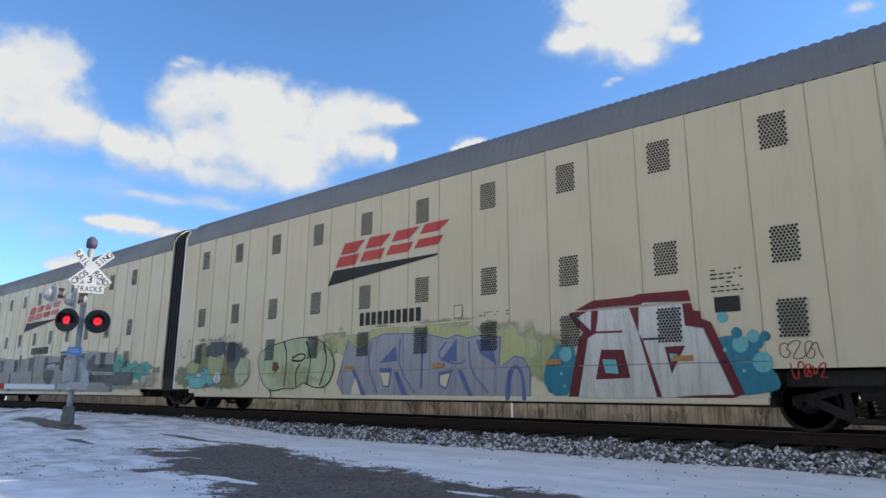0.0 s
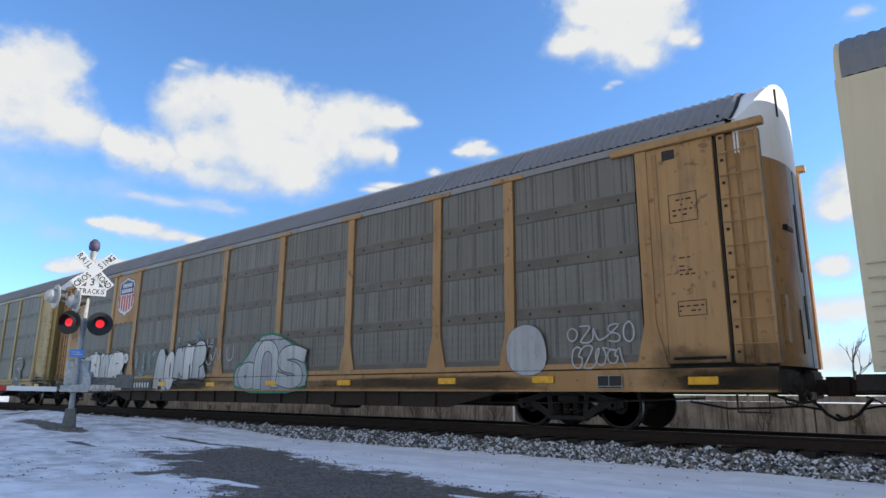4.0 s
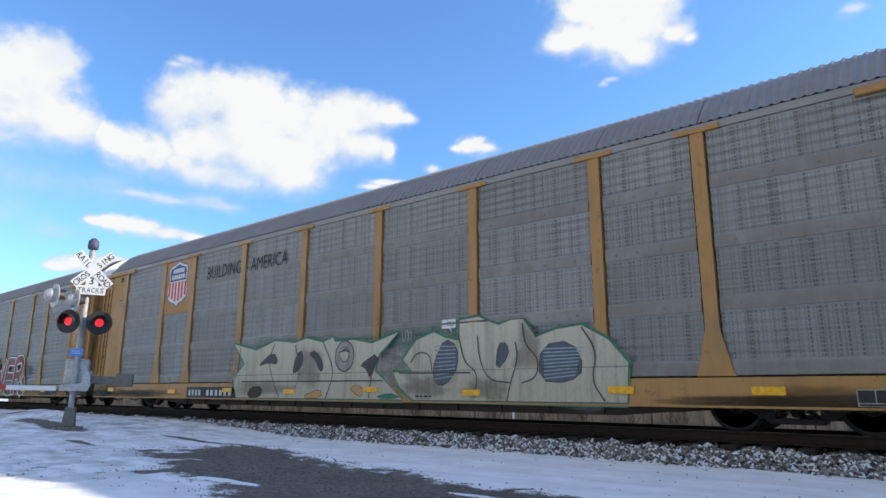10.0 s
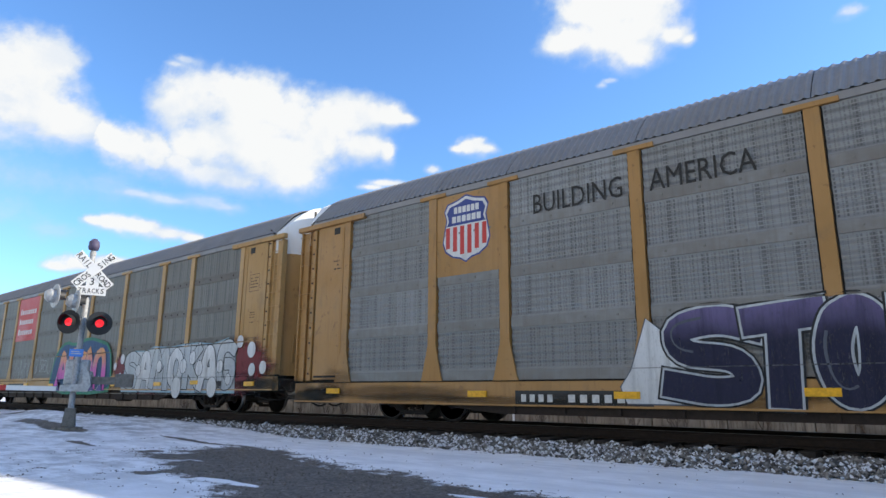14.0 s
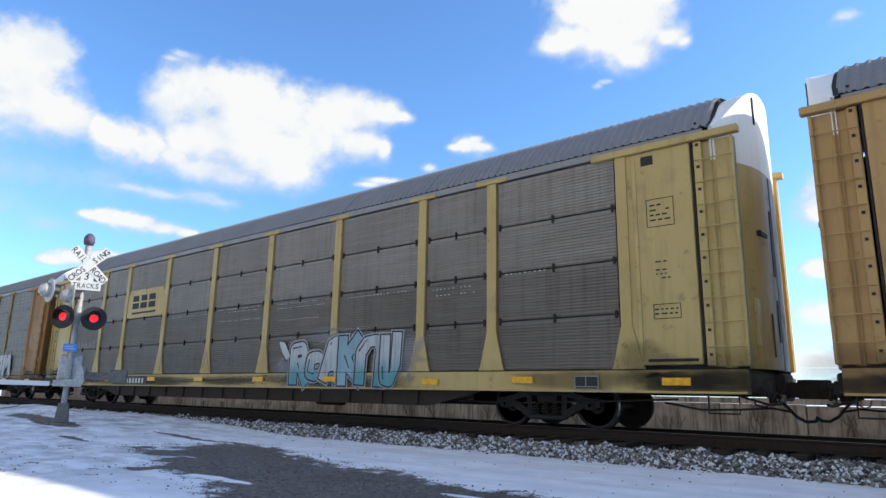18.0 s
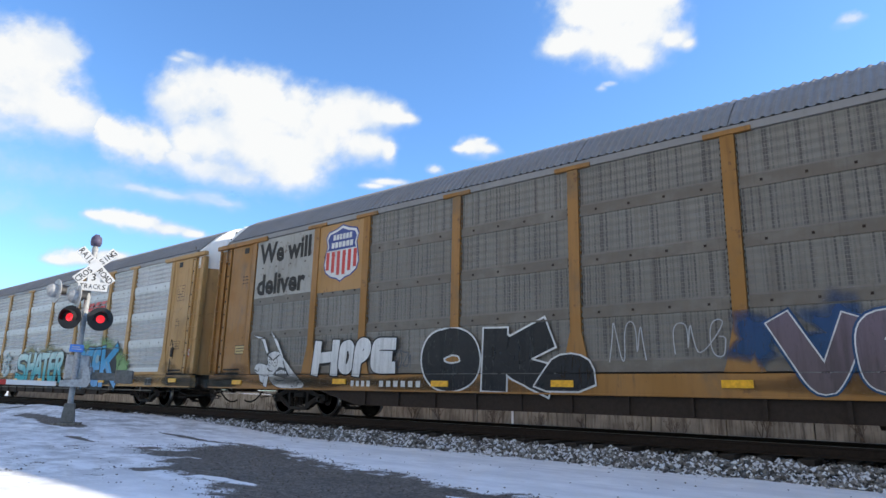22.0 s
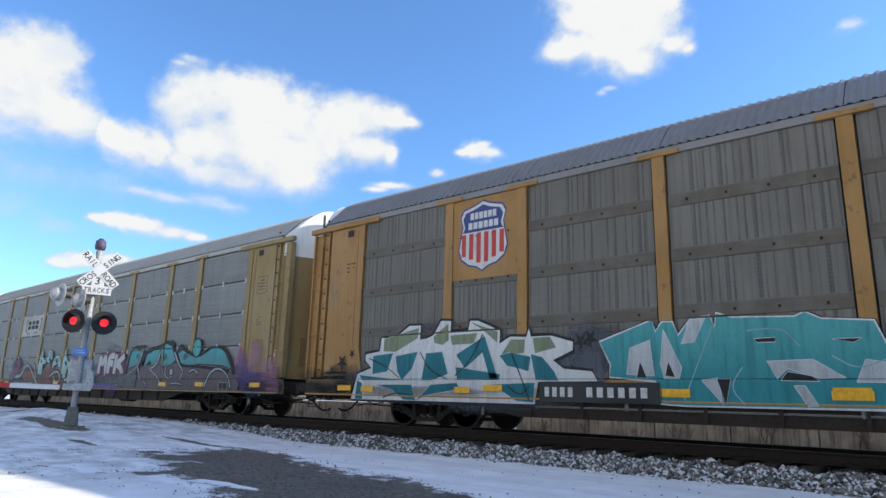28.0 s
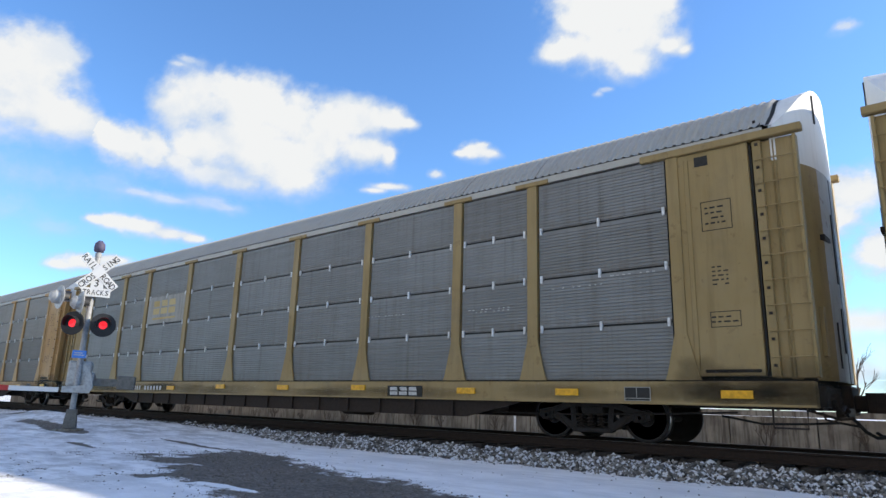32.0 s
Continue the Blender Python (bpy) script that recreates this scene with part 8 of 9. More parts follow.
patch(G, [(15.5, 0.6), (15.3, 1.6), (14.9, 2.2), (14.2, 2.5), (13.4, 2.35), (12.7, 2.45), (11.9, 2.55), (11.0, 2.4), (10.1, 2.2), (9.8, 1.2), (9.9, 0.6)], NAVY, POST_Y, GREEN, 0.12, 1, "graffiti", "pink and orange graffiti letters on a dark ground")
piece(G, ("peak", "arch", "fork", "peak", "arch"), ((14.95, 13.55, 0.62, 2.32), (13.75, 12.70, 0.62, 2.30), (12.9, 12.1, 0.62, 2.15), (12.3, 11.2, 0.62, 2.32), (11.35, 10.2, 0.62, 2.2)), [PINK], NAVY, 0.34, 0.03, None, 2, POST_Y - 0.003, 0.0, spray("pale_orange", (0.55, 0.40, 0.30)))
for k in range(6):
    patch(G, [(14.9 - 0.8 * k, 0.62), (14.35 - 0.8 * k, 0.98), (14.75 - 0.8 * k, 1.15), (14.5 - 0.8 * k, 1.0), (14.3 - 0.8 * k, 0.62)], PURPLE, POST_Y - 0.022, W, 0.010, 0, "paint_detail")
splash(G, [(9.0, 1.3, 0.5, 0.5), (1.2, 1.3, 0.9, 0.7), (7.0, 0.9, 2.0, 0.3), (1.6, 0.85, 0.7, 0.3)], MAROON, POST_Y, 0.3)
patch(G, [(8.8, 0.62), (8.6, 1.5), (8.2, 1.95), (7.2, 1.92), (6.6, 2.05), (5.6, 1.98), (4.6, 2.05), (3.8, 2.05), (3.0, 1.98), (2.2, 2.12), (1.8, 1.7), (1.7, 0.62)], SILVER, POST_Y - 0.001, PALEBLUE, 0.04, 0, "graffiti", "silver graffiti piece with white bubbles")
piece(G, ("snake", "A", "M", "loop", "kick", "A", "bowl"), ((8.75, 7.6, 0.64, 1.95), (7.7, 6.6, 0.64, 1.98), (6.75, 5.5, 0.64, 2.04), (5.6, 4.6, 0.64, 2.0), (4.7, 3.6, 0.64, 2.06), (3.7, 2.6, 0.64, 2.0), (2.7, 1.66, 0.64, 2.12)), [SILVER, W], K, 0.32, 0.024, None, 1, POST_Y - 0.003, 0.05)
for k, (u, z, r) in enumerate(((8.87, 1.72, 0.16), (9.41, 1.48, 0.12), (8.95, 1.07, 0.16), (1.54, 2.01, 0.16), (0.96, 1.76, 0.20), (0.89, 1.21, 0.16), (0.38, 1.26, 0.16), (7.6, 1.3, 0.17), (6.16, 1.41, 0.17), (4.61, 1.38, 0.2), (4.08, 1.63, 0.18), (3.66, 1.3, 0.2), (2.51, 1.33, 0.16), (2.04, 0.96, 0.14), (4.95, 0.74, 0.3), (2.88, 0.74, 0.26))):
    patch(G, [(u + r * math.cos(q), z + 1.15 * r * math.sin(q)) for q in np.linspace(0, 2 * math.pi, 12, endpoint=False)], W, POST_Y - 0.026, K if 1.6 < u < 8.8 else None, 0.014, 1, "paint_dot")

scrawl(G, 26.45, 25.55, 1.25, 1.75, CHALKY, 5, 74, 0.03, DOOR_Y - 0.004)
scrawl(G, 26.3, 25.7, 4.1, 4.6, K, 4, 75, 0.03, DOOR_Y - 0.004)
scrawl(G, 26.2, 25.9, 3.75, 4.0, K, 3, 76, 0.03, DOOR_Y - 0.004)

H = autorack(5, "brown-grey ribbed car carrier with pale yellow posts", LEMON, RIB_BROWN, ROOF, "ribbed")
marks(H, [(20.55, 17.96, 2.97, 3.95)], LEMON, PANEL_Y - 0.010, "emblem_panel", "yellow emblem panel with dark blocks")
blocks(H, 20.2, 18.45, 3.10, 3.75, 3, INK, PANEL_Y - 0.013)
number_plate(H, 21.0, 18.5, 0.66, 0.98, POST_Y)
scrawl(H, 24.6, 22.8, 2.0, 2.3, CHALKY, 9, 81, 0.03)
splash(H, [(10.9, 1.4, 0.55, 0.5), (6.9, 1.4, 0.6, 0.5), (9, 0.85, 1.6, 0.25), (8.9, 1.9, 1.4, 0.2)], LAVENDER, POST_Y + 0.001, 0.5, strength=0.45)
piece(H, ("R", "O", "A", "kick", "arch", "cup"), ((11.0, 10.2, 0.72, 1.76), (10.35, 9.50, 0.82, 1.55), (9.70, 8.90, 0.78, 1.90), (9.15, 8.30, 0.72, 1.92), (8.45, 7.55, 0.70, 1.86), (7.70, 7.10, 0.72, 1.90)), [SILVER_TEAL, SILVER_TEAL, SILVER, PALEBLUE, SILVER_TEAL, SILVER_TEAL], K, 0.27, 0.035, LAVENDER, 0, POST_Y - 0.002, 0.12, K, None, 0.18)
patch(H, [(11.45, 1.85), (11.2, 1.80), (10.95, 1.45), (11.1, 1.35), (11.35, 1.6)], SILVER, POST_Y - 0.02, K, 0.018, 0)
scrawl(H, 17.8, 13.2, 1.05, 1.75, SLATE, 9, 86, 0.03)
scrawl(H, 13.6, 11.9, 0.72, 1.0, FAT_BLACK, 6, 85, 0.02)
scrawl(H, 20.5, 18.8, 1.1, 1.8, SLATE, 4, 83, 0.025)

I = autorack(6, "brown car carrier with orange-brown posts and graffiti words", BROWN_ORANGE, GALV_BROWN, ROOF)
white = marks(I, [(25.27, 22.72, 3.15, 4.84)], SOOTY_WHITE, PANEL_Y - 0.003, "slogan_panel", "dirty white panel with a dark slogan")
slogan(white, "We will", 25.15, 22.82, 4.12, 4.72, INK, PANEL_Y - 0.010, 0.035)
slogan(white, "deliver", 25.15, 22.98, 3.22, 3.82, INK, PANEL_Y - 0.010, 0.035)
shield(I, 22.26, 20.91, 3.30, 4.80, (22.56, 20.68, 3.08, 4.84))
beast = patch(I, [(24.93, 1.15), (24.81, 1.33), (24.49, 1.32), (24.28, 1.24), (24.34, 1.55), (24.09, 1.65), (23.82, 1.61), (23.65, 1.48), (23.43, 1.30), (23.10, 1.04), (22.57, 0.71), (23.32, 0.68), (23.71, 0.69), (23.92, 0.74), (24.18, 0.89), (24.17, 0.99), (24.67, 1.02)],
              W, POST_Y, K, 0.016, 1, "graffiti", "white sprayed beast's head with black lines")
for outline in ([(25.05, 2.10), (24.53, 2.01), (24.31, 1.62), (24.40, 1.60), (24.62, 1.95)], [(24.26, 2.18), (23.92, 1.90), (23.62, 1.46), (23.77, 1.56), (24.03, 1.88)], [(24.65, 1.02), (24.42, 0.99), (24.45, 0.81), (24.59, 0.86)], [(24.42, 0.97), (24.23, 1.0), (24.29, 0.70), (24.43, 0.74)]):
    patch(beast, outline, W, POST_Y - 0.002, K, 0.016, 0, "paint_detail")
jaw = patch(beast, [(24.01, 1.02), (23.79, 1.21), (23.49, 1.18), (23.35, 1.01), (23.50, 0.96)], FAT_BLACK, POST_Y - 0.006, K, 0.014, 0, "paint_detail")
for k in range(5):
    patch(jaw, [(23.88 - 0.09 * k, 1.14 - 0.02 * abs(k - 2)), (23.81 - 0.09 * k, 1.16 - 0.02 * abs(k - 2)), (23.81 - 0.09 * k, 1.05), (23.88 - 0.09 * k, 1.05)], W, POST_Y - 0.009, None, 0, 0, "paint_detail")
for u, r in ((24.21, 0.075), (23.97, 0.105)):
    ring = patch(beast, [(u + r * math.cos(q), 1.35 + r * math.sin(q)) for q in np.linspace(0, 2 * math.pi, 12, endpoint=False)], W, POST_Y - 0.006, K, 0.012, 0, "paint_detail")
    patch(ring, [(u + 0.022 * math.cos(q), 1.34 + 0.022 * math.sin(q)) for q in np.linspace(0, 2 * math.pi, 8, endpoint=False)], K, POST_Y - 0.010, None, 0, 0, "paint_detail")
for path in ([(24.36, 1.57), (24.08, 1.41)], [(23.80, 1.54), (24.06, 1.40)], [(24.85, 1.16), (24.72, 1.10), (24.66, 1.20)], [(23.62, 1.38), (23.5, 1.15), (23.3, 0.98)], [(24.3, 1.2), (24.2, 1.12), (24.05, 1.12)], [(23.95, 0.9), (23.7, 0.86), (23.5, 0.9)]):
    line = Shape()
    ribbon(line, smooth([(-u, z) for u, z in path]) if len(path) > 2 else [(-u, z) for u, z in path], 0.030, POST_Y - 0.012, False, 0.2)
    part("paint_line", line, K, beast)
hand_tag(I, "LCF", 23.21, 22.84, 0.72, 0.90, K, 0.022, SIDE - 0.03)
number_plate(I, 21.08, 18.5, 0.68, 0.95, POST_Y, None)
piece(I, ("H", "O", "P", "E"), ((22.50, 21.35, 0.98, 1.88), (21.45, 20.80, 1.0, 1.86), (20.92, 20.28, 0.96, 1.86), (20.38, 19.48, 1.02, 1.84)), [W], K, 0.25, 0.03, None, 1, POST_Y - 0.002, 0.1)
piece(I, ("O", "K"), ((18.78, 17.05, 0.66, 1.98), (17.20, 15.45, 0.66, 1.96)), [K], W, 0.56, 0.035, None, 2, POST_Y - 0.002)
patch(I, [(15.95, 0.72), (15.7, 1.05), (15.45, 1.34), (15.0, 1.38), (14.68, 1.2), (14.64, 0.72)], K, POST_Y - 0.009, W, 0.03, 1, "paint_patch")
scrawl(I, 14.4, 12.4, 1.2, 1.95, CHALKY, 7, 93, 0.026)
scrawl(I, 19.5, 18.9, 1.1, 1.6, SLATE, 3, 98, 0.03)
splash(I, [(10.8, 1.5, 0.8, 0.6), (9, 1.6, 1.0, 0.5), (7.6, 1.5, 0.5, 0.5), (12.0, 1.5, 0.4, 0.4)], NAVY, POST_Y + 0.001, 0.3)
piece(I, ("V", "E", "G", "A", "S"), ((11.75, 10.55, 0.70, 1.85), (10.75, 9.85, 0.72, 1.85), (9.98, 9.0, 0.72, 1.85), (9.12, 8.1, 0.72, 1.88), (8.25, 7.15, 0.72, 1.90)), [BROWN, BROWN, BROWN, BROWN, spray("dull_green", (0.20, 0.26, 0.20))], W, 0.32, 0.02, NAVY, 1, POST_Y - 0.002)
splash(I, [(6.5, 1.35, 0.4, 0.3)], BROWN, POST_Y + 0.001, 0.3)
piece(I, ("D", "E", "A", "M"), ((6.55, 5.40, 0.92, 2.02), (5.85, 4.85, 1.02, 2.0), (5.15, 4.25, 0.98, 2.02), (4.40, 3.35, 1.0, 2.06)), [SILVER, BONE, SILVER], K, 0.25, 0.03, spray("pale_glow", (0.38, 0.44, 0.40)), 0, POST_Y - 0.002, -0.06, SLATE, (K, -0.06, -0.10), 0.16)

J = autorack(7, "bright silver car carrier with tan posts and teal graffiti", BUFF, GALV_BRIGHT, ROOF)
swoosh(J, 9.15, 6.7, 3.25, 3.85, PANEL_Y - 0.004)
patch(J, [(25.57, 0.62), (25.45, 1.2), (25.15, 1.35), (25.1, 1.88), (24.85, 1.75), (24.5, 1.93), (24.15, 1.85), (24.2, 1.35), (23.95, 1.2), (23.85, 0.65)], NAVY, POST_Y, PALEBLUE, 0.02, 0, "graffiti", "dark navy graffiti block with pale blue lines")
piece(J, ("fork", "A"), ((25.4, 24.75, 0.72, 1.35), (24.75, 24.05, 0.72, 1.80)), [NAVY], PALEBLUE, 0.16, 0.016, None, 0, POST_Y - 0.003)
splash(J, [(23.9, 1.75, 0.5, 0.14)], SKYBLUE, POST_Y, 0.3)
number_plate(J, 20.3, 17.6, 0.62, 0.88, POST_Y - 0.026)
piece(J, ("B", "N", "G", "O", "E"), ((22.40, 21.28, 0.95, 2.0), (21.42, 20.50, 0.90, 2.02), (20.68, 19.85, 0.88, 2.0), (20.0, 19.0, 0.86, 2.08), (19.22, 17.95, 0.87, 2.04)), [W, SILVER], K, 0.27, 0.03, None, 1, POST_Y - 0.002, 0.05, None, (K, 0.07, -0.09))
patch(J, [(18.3, 1.15), (17.8, 1.22), (17.62, 0.98), (17.9, 0.9), (18.5, 0.92)], SILVER, POST_Y - 0.018, K, 0.03, 0)
piece(J, ("O", "snake"), ((17.3, 16.5, 0.95, 2.1), (17.1, 16.3, 1.0, 1.9)), [SILVER], AQUA, 0.10, 0.02, None, 2, POST_Y)
splash(J, [(14.0, 1.5, 1.3, 0.75), (11.5, 1.5, 1.5, 0.75)], spray("olive", (0.28, 0.26, 0.12)), POST_Y + 0.001, 0.3)
piece(J, ("S", "H", "A", "T", "E", "R"), ((15.45, 14.0, 0.76, 2.02), (14.2, 13.05, 0.72, 2.06), (13.25, 12.2, 0.74, 2.02), (12.45, 11.4, 0.74, 2.06), (11.60, 10.70, 0.74, 2.04), (10.90, 9.95, 0.74, 2.06)), [TEAL_PALE], K, 0.27, 0.045, None, 1, POST_Y - 0.002, 0.06, W, (K, 0.02, -0.06))
scrawl(J, 15.9, 15.3, 0.75, 1.5, K, 3, 107, 0.035)
scrawl(J, 9.9, 8.95, 1.25, 2.0, K, 5, 105, 0.03)
scrawl(J, 9.7, 8.9, 0.8, 1.25, K, 4, 108, 0.03)
splash(J, [(7.8, 1.6, 1.2, 0.8), (5.8, 1.5, 1.2, 0.8), (4.6, 1.3, 0.4, 0.3)], spray("leaf_green", (0.20, 0.34, 0.13)), POST_Y + 0.001, 0.3)
patch(J, [(8.8, 0.62), (8.75, 1.9), (7.2, 1.95), (6.0, 2.05), (5.2, 1.8), (5.0, 0.64)], K, POST_Y, None, 0, 1, "graffiti", "blue graffiti letters with dark navy outlines")
piece(J, ("R", "E", "E", "K"), ((8.82, 7.80, 0.60, 2.08), (7.98, 7.10, 0.62, 2.08), (7.28, 6.38, 0.62, 2.12), (6.55, 4.98, 0.60, 2.14)), [SKYBLUE], K, 0.30, 0.045, None, 1, POST_Y - 0.003, 0.0, PALEBLUE, (K, -0.03, -0.07))
splash(J, [(8.1, 1.2, 0.12, 0.12), (6.9, 0.95, 0.1, 0.1), (5.6, 1.0, 0.1, 0.1), (6.75, 1.62, 0.16, 0.16)], PALEBLUE, POST_Y - 0.022, 0.05)
patch(J, [(4.95, 1.35), (4.55, 1.45), (4.25, 1.3), (4.6, 1.05), (4.95, 1.0)], spray("leaf_green", (0.20, 0.34, 0.13)), POST_Y, None, 0, 0)
scrawl(J, 4.75, 4.35, 1.0, 1.22, K, 3, 109, 0.03, POST_Y - 0.006)

Kc = autorack(8, "dark grey car carrier with orange posts and teal graffiti", ORANGE, GALV_DARK, ROOF)
shield(Kc, 22.32, 21.02, 3.22, 4.78, (22.56, 20.68, 3.08, 4.84))
splash(Kc, [(22.5, 1.2, 2.9, 0.75), (14.6, 1.0, 0.9, 0.5), (19.3, 1.5, 0.7, 0.5)], SLATE, POST_Y + 0.001, 0.3)
AQUAMARINE = spray("aquamarine", (0.03, 0.21, 0.23), (0.08, 0.33, 0.33), 0.8, 2.0)
SAGE = spray("sage", (0.17, 0.20, 0.12), (0.21, 0.25, 0.16))
PETROL = spray("petrol", (0.015, 0.13, 0.16), (0.03, 0.19, 0.22))
wild = patch(Kc, [(25.44, 0.62), (25.27, 1.14), (24.81, 1.28), (25.02, 1.45), (25.02, 1.59), (24.56, 1.65), (24.51, 1.96), (24.11, 1.91), (23.65, 2.19), (23.31, 2.18), (23.32, 1.87), (23.11, 1.89), (22.93, 1.95), (22.72, 2.25), (22.45, 2.23), (22.46, 1.98), (21.98, 2.02), (21.94, 2.20), (21.75, 2.20), (21.18, 1.97), (21.20, 1.71),
                  (20.94, 1.84), (20.57, 1.82), (20.51, 1.99), (20.47, 1.82), (20.02, 1.82), (19.57, 1.69), (19.58, 1.54), (19.99, 1.37), (19.77, 1.21), (19.20, 1.16), (19.10, 0.99), (20.31, 0.98), (20.39, 0.57), (25.44, 0.57)], W, POST_Y, K, 0.05, 0, "graffiti", "petrol and sage wildstyle graffiti with white rims")
for outline in ([(24.43, 1.92), (23.35, 2.13), (23.39, 1.91), (24.04, 1.63), (24.43, 1.65)], [(22.93, 1.91), (22.52, 2.18), (22.50, 1.83), (22.67, 1.74), (22.90, 1.79)], [(22.46, 1.92), (21.74, 1.94), (21.84, 1.74), (22.40, 1.73)], [(21.91, 2.17), (21.24, 1.95), (21.25, 1.74), (21.59, 1.99)],
                [(21.16, 1.48), (20.92, 1.78), (20.60, 1.77), (20.62, 1.52)], [(20.42, 1.79), (20.05, 1.80), (19.92, 1.60), (20.37, 1.51)]):
    patch(wild, outline, SAGE, POST_Y - 0.004, SILVER, 0.008, 0, "paint_detail")
for outline in ([(24.76, 1.55), (24.12, 1.60), (24.28, 1.20), (24.76, 1.14)], [(24.04, 1.53), (23.37, 1.61), (23.52, 1.26), (23.82, 1.00), (23.97, 1.20)], [(23.12, 1.57), (22.67, 1.59), (22.50, 1.13), (22.96, 1.00), (23.24, 1.00)], [(22.29, 1.52), (21.56, 1.88), (21.22, 1.01), (21.41, 1.01), (21.61, 1.55), (22.05, 1.24)],
                [(22.30, 1.27), (21.18, 1.12), (21.19, 1.01), (22.25, 1.01)], [(21.19, 1.48), (20.94, 1.53), (20.47, 1.44), (20.52, 1.17), (20.69, 1.22), (21.01, 1.28)], [(20.47, 1.49), (20.22, 1.43), (19.96, 1.16), (19.88, 1.0), (20.36, 1.01)], [(25.27, 1.00), (25.10, 0.93), (25.06, 0.58), (25.31, 0.58)],
                [(24.60, 0.90), (23.53, 0.91), (23.39, 0.58), (23.75, 0.59), (24.13, 0.81)], [(22.97, 0.91), (22.25, 0.95), (22.19, 0.83), (23.11, 0.69), (23.36, 0.58)], [(21.42, 0.92), (20.39, 0.96), (20.41, 0.60), (20.79, 0.62), (21.15, 0.81)], [(25.2, 1.12), (24.0, 1.02), (23.0, 1.0), (25.1, 1.0)]):
    patch(wild, outline, PETROL, POST_Y - 0.005, W, 0.012, 0, "paint_detail")
for path in ([(24.9, 1.5), (24.3, 1.3), (23.9, 1.05)], [(23.3, 1.6), (23.0, 1.2), (22.5, 1.02)], [(21.6, 1.92), (21.9, 1.4), (22.3, 1.1)], [(20.9, 1.5), (20.7, 1.1), (20.5, 0.62)], [(24.4, 0.62), (24.0, 0.74), (23.5, 0.68)], [(21.0, 0.9), (20.7, 0.7), (20.5, 0.9)]):
    paint_line(wild, path, 0.022, K, POST_Y - 0.012)
for u, z in ((19.41, 1.69), (19.22, 1.74)):
    patch(Kc, [(u + (0.17 if j % 2 else 0.06) * math.sin(math.pi * j / 5), z + (0.2 if j % 2 else 0.07) * math.cos(math.pi * j / 5)) for j in range(10)], K, POST_Y - 0.004, None, 0, 0, "paint_detail")
number_plate(Kc, 20.27, 17.98, 0.62, 0.97, POST_Y - 0.026)
ware = patch(Kc, [(19.07, 1.69), (18.11, 2.02), (18.06, 1.82), (17.94, 1.98), (17.77, 1.97), (17.68, 1.74), (17.45, 2.02), (17.17, 2.04), (17.09, 1.85), (17.06, 2.07), (16.83, 1.99), (15.90, 1.95), (15.76, 2.01), (15.56, 1.90), (14.93, 1.84), (14.79, 1.42), (14.31, 1.17), (14.38, 0.91), (14.56, 0.62), (17.62, 0.60), (18.03, 0.62),
                  (18.08, 0.98), (18.90, 1.05), (18.87, 1.31)], K, POST_Y, None, 0, 0, "graffiti", "teal graffiti letters with white rims and black wedges")
patch(ware, [(u + 0.03 * (1 if u < 16.6 else -1), z - 0.03 if z > 1.2 else z + 0.02) for u, z in ((19.07, 1.69), (18.11, 2.02), (18.06, 1.82), (17.94, 1.98), (17.77, 1.97), (17.68, 1.74), (17.45, 2.02), (17.17, 2.04), (17.09, 1.85), (17.06, 2.07), (16.83, 1.99), (15.90, 1.95), (15.76, 2.01), (15.56, 1.90), (14.93, 1.84), (14.79, 1.42), (14.31, 1.17),
      (14.38, 0.91), (14.56, 0.62), (17.62, 0.60), (18.03, 0.62), (18.08, 0.98), (18.90, 1.05), (18.87, 1.31))], AQUAMARINE, POST_Y - 0.003, W, 0.022, 0, "paint_detail")
for outline in ([(17.96, 1.27), (17.89, 1.82), (17.62, 1.20), (17.67, 1.04), (17.91, 1.04)], [(18.55, 1.11), (18.48, 1.54), (18.14, 1.66), (18.08, 1.08)], [(16.35, 1.28), (15.74, 1.30), (15.36, 1.04), (15.68, 1.04), (16.08, 1.18), (16.22, 1.04)], [(17.31, 1.01), (17.08, 1.04), (17.01, 0.65)], [(15.23, 0.99), (15.10, 1.29), (14.80, 1.23), (14.69, 0.99)],
                [(14.72, 0.96), (14.37, 0.99), (14.56, 0.70)], [(16.01, 0.93), (15.88, 0.93), (15.72, 0.65), (15.85, 0.65)], [(17.45, 1.96), (17.21, 1.98), (17.40, 1.61), (17.60, 1.58)]):
    patch(ware, outline, SILVER, POST_Y - 0.008, W, 0.010, 0, "paint_detail")
for outline in ([(18.38, 1.05), (18.31, 1.31), (18.20, 1.05)], [(17.89, 1.08), (17.83, 1.30), (17.73, 1.06)], [(17.08, 1.03), (16.88, 1.03), (16.97, 0.65)], [(16.50, 1.62), (16.21, 1.63), (16.21, 1.57), (16.46, 1.57)], [(15.47, 1.58), (15.12, 1.58), (15.22, 1.53)], [(16.18, 1.01), (16.08, 1.13), (15.78, 1.07), (15.68, 1.00)]):
    patch(ware, outline, K, POST_Y - 0.011, W, 0.008, 0, "paint_detail")
for path in ([(17.1, 1.85), (17.3, 1.4), (17.6, 0.7)], [(16.7, 1.2), (16.9, 0.9), (16.7, 0.65)], [(15.5, 1.35), (15.2, 1.15), (14.85, 1.3)], [(16.6, 1.75), (16.1, 1.78), (15.9, 1.5)]):
    paint_line(ware, path, 0.02, PALEBLUE, POST_Y - 0.012)
splash(Kc, [(14.0, 0.85, 0.6, 0.22), (14.3, 1.4, 0.35, 0.4), (19.3, 1.2, 0.4, 0.4)], SLATE, POST_Y + 0.0005, 0.3)
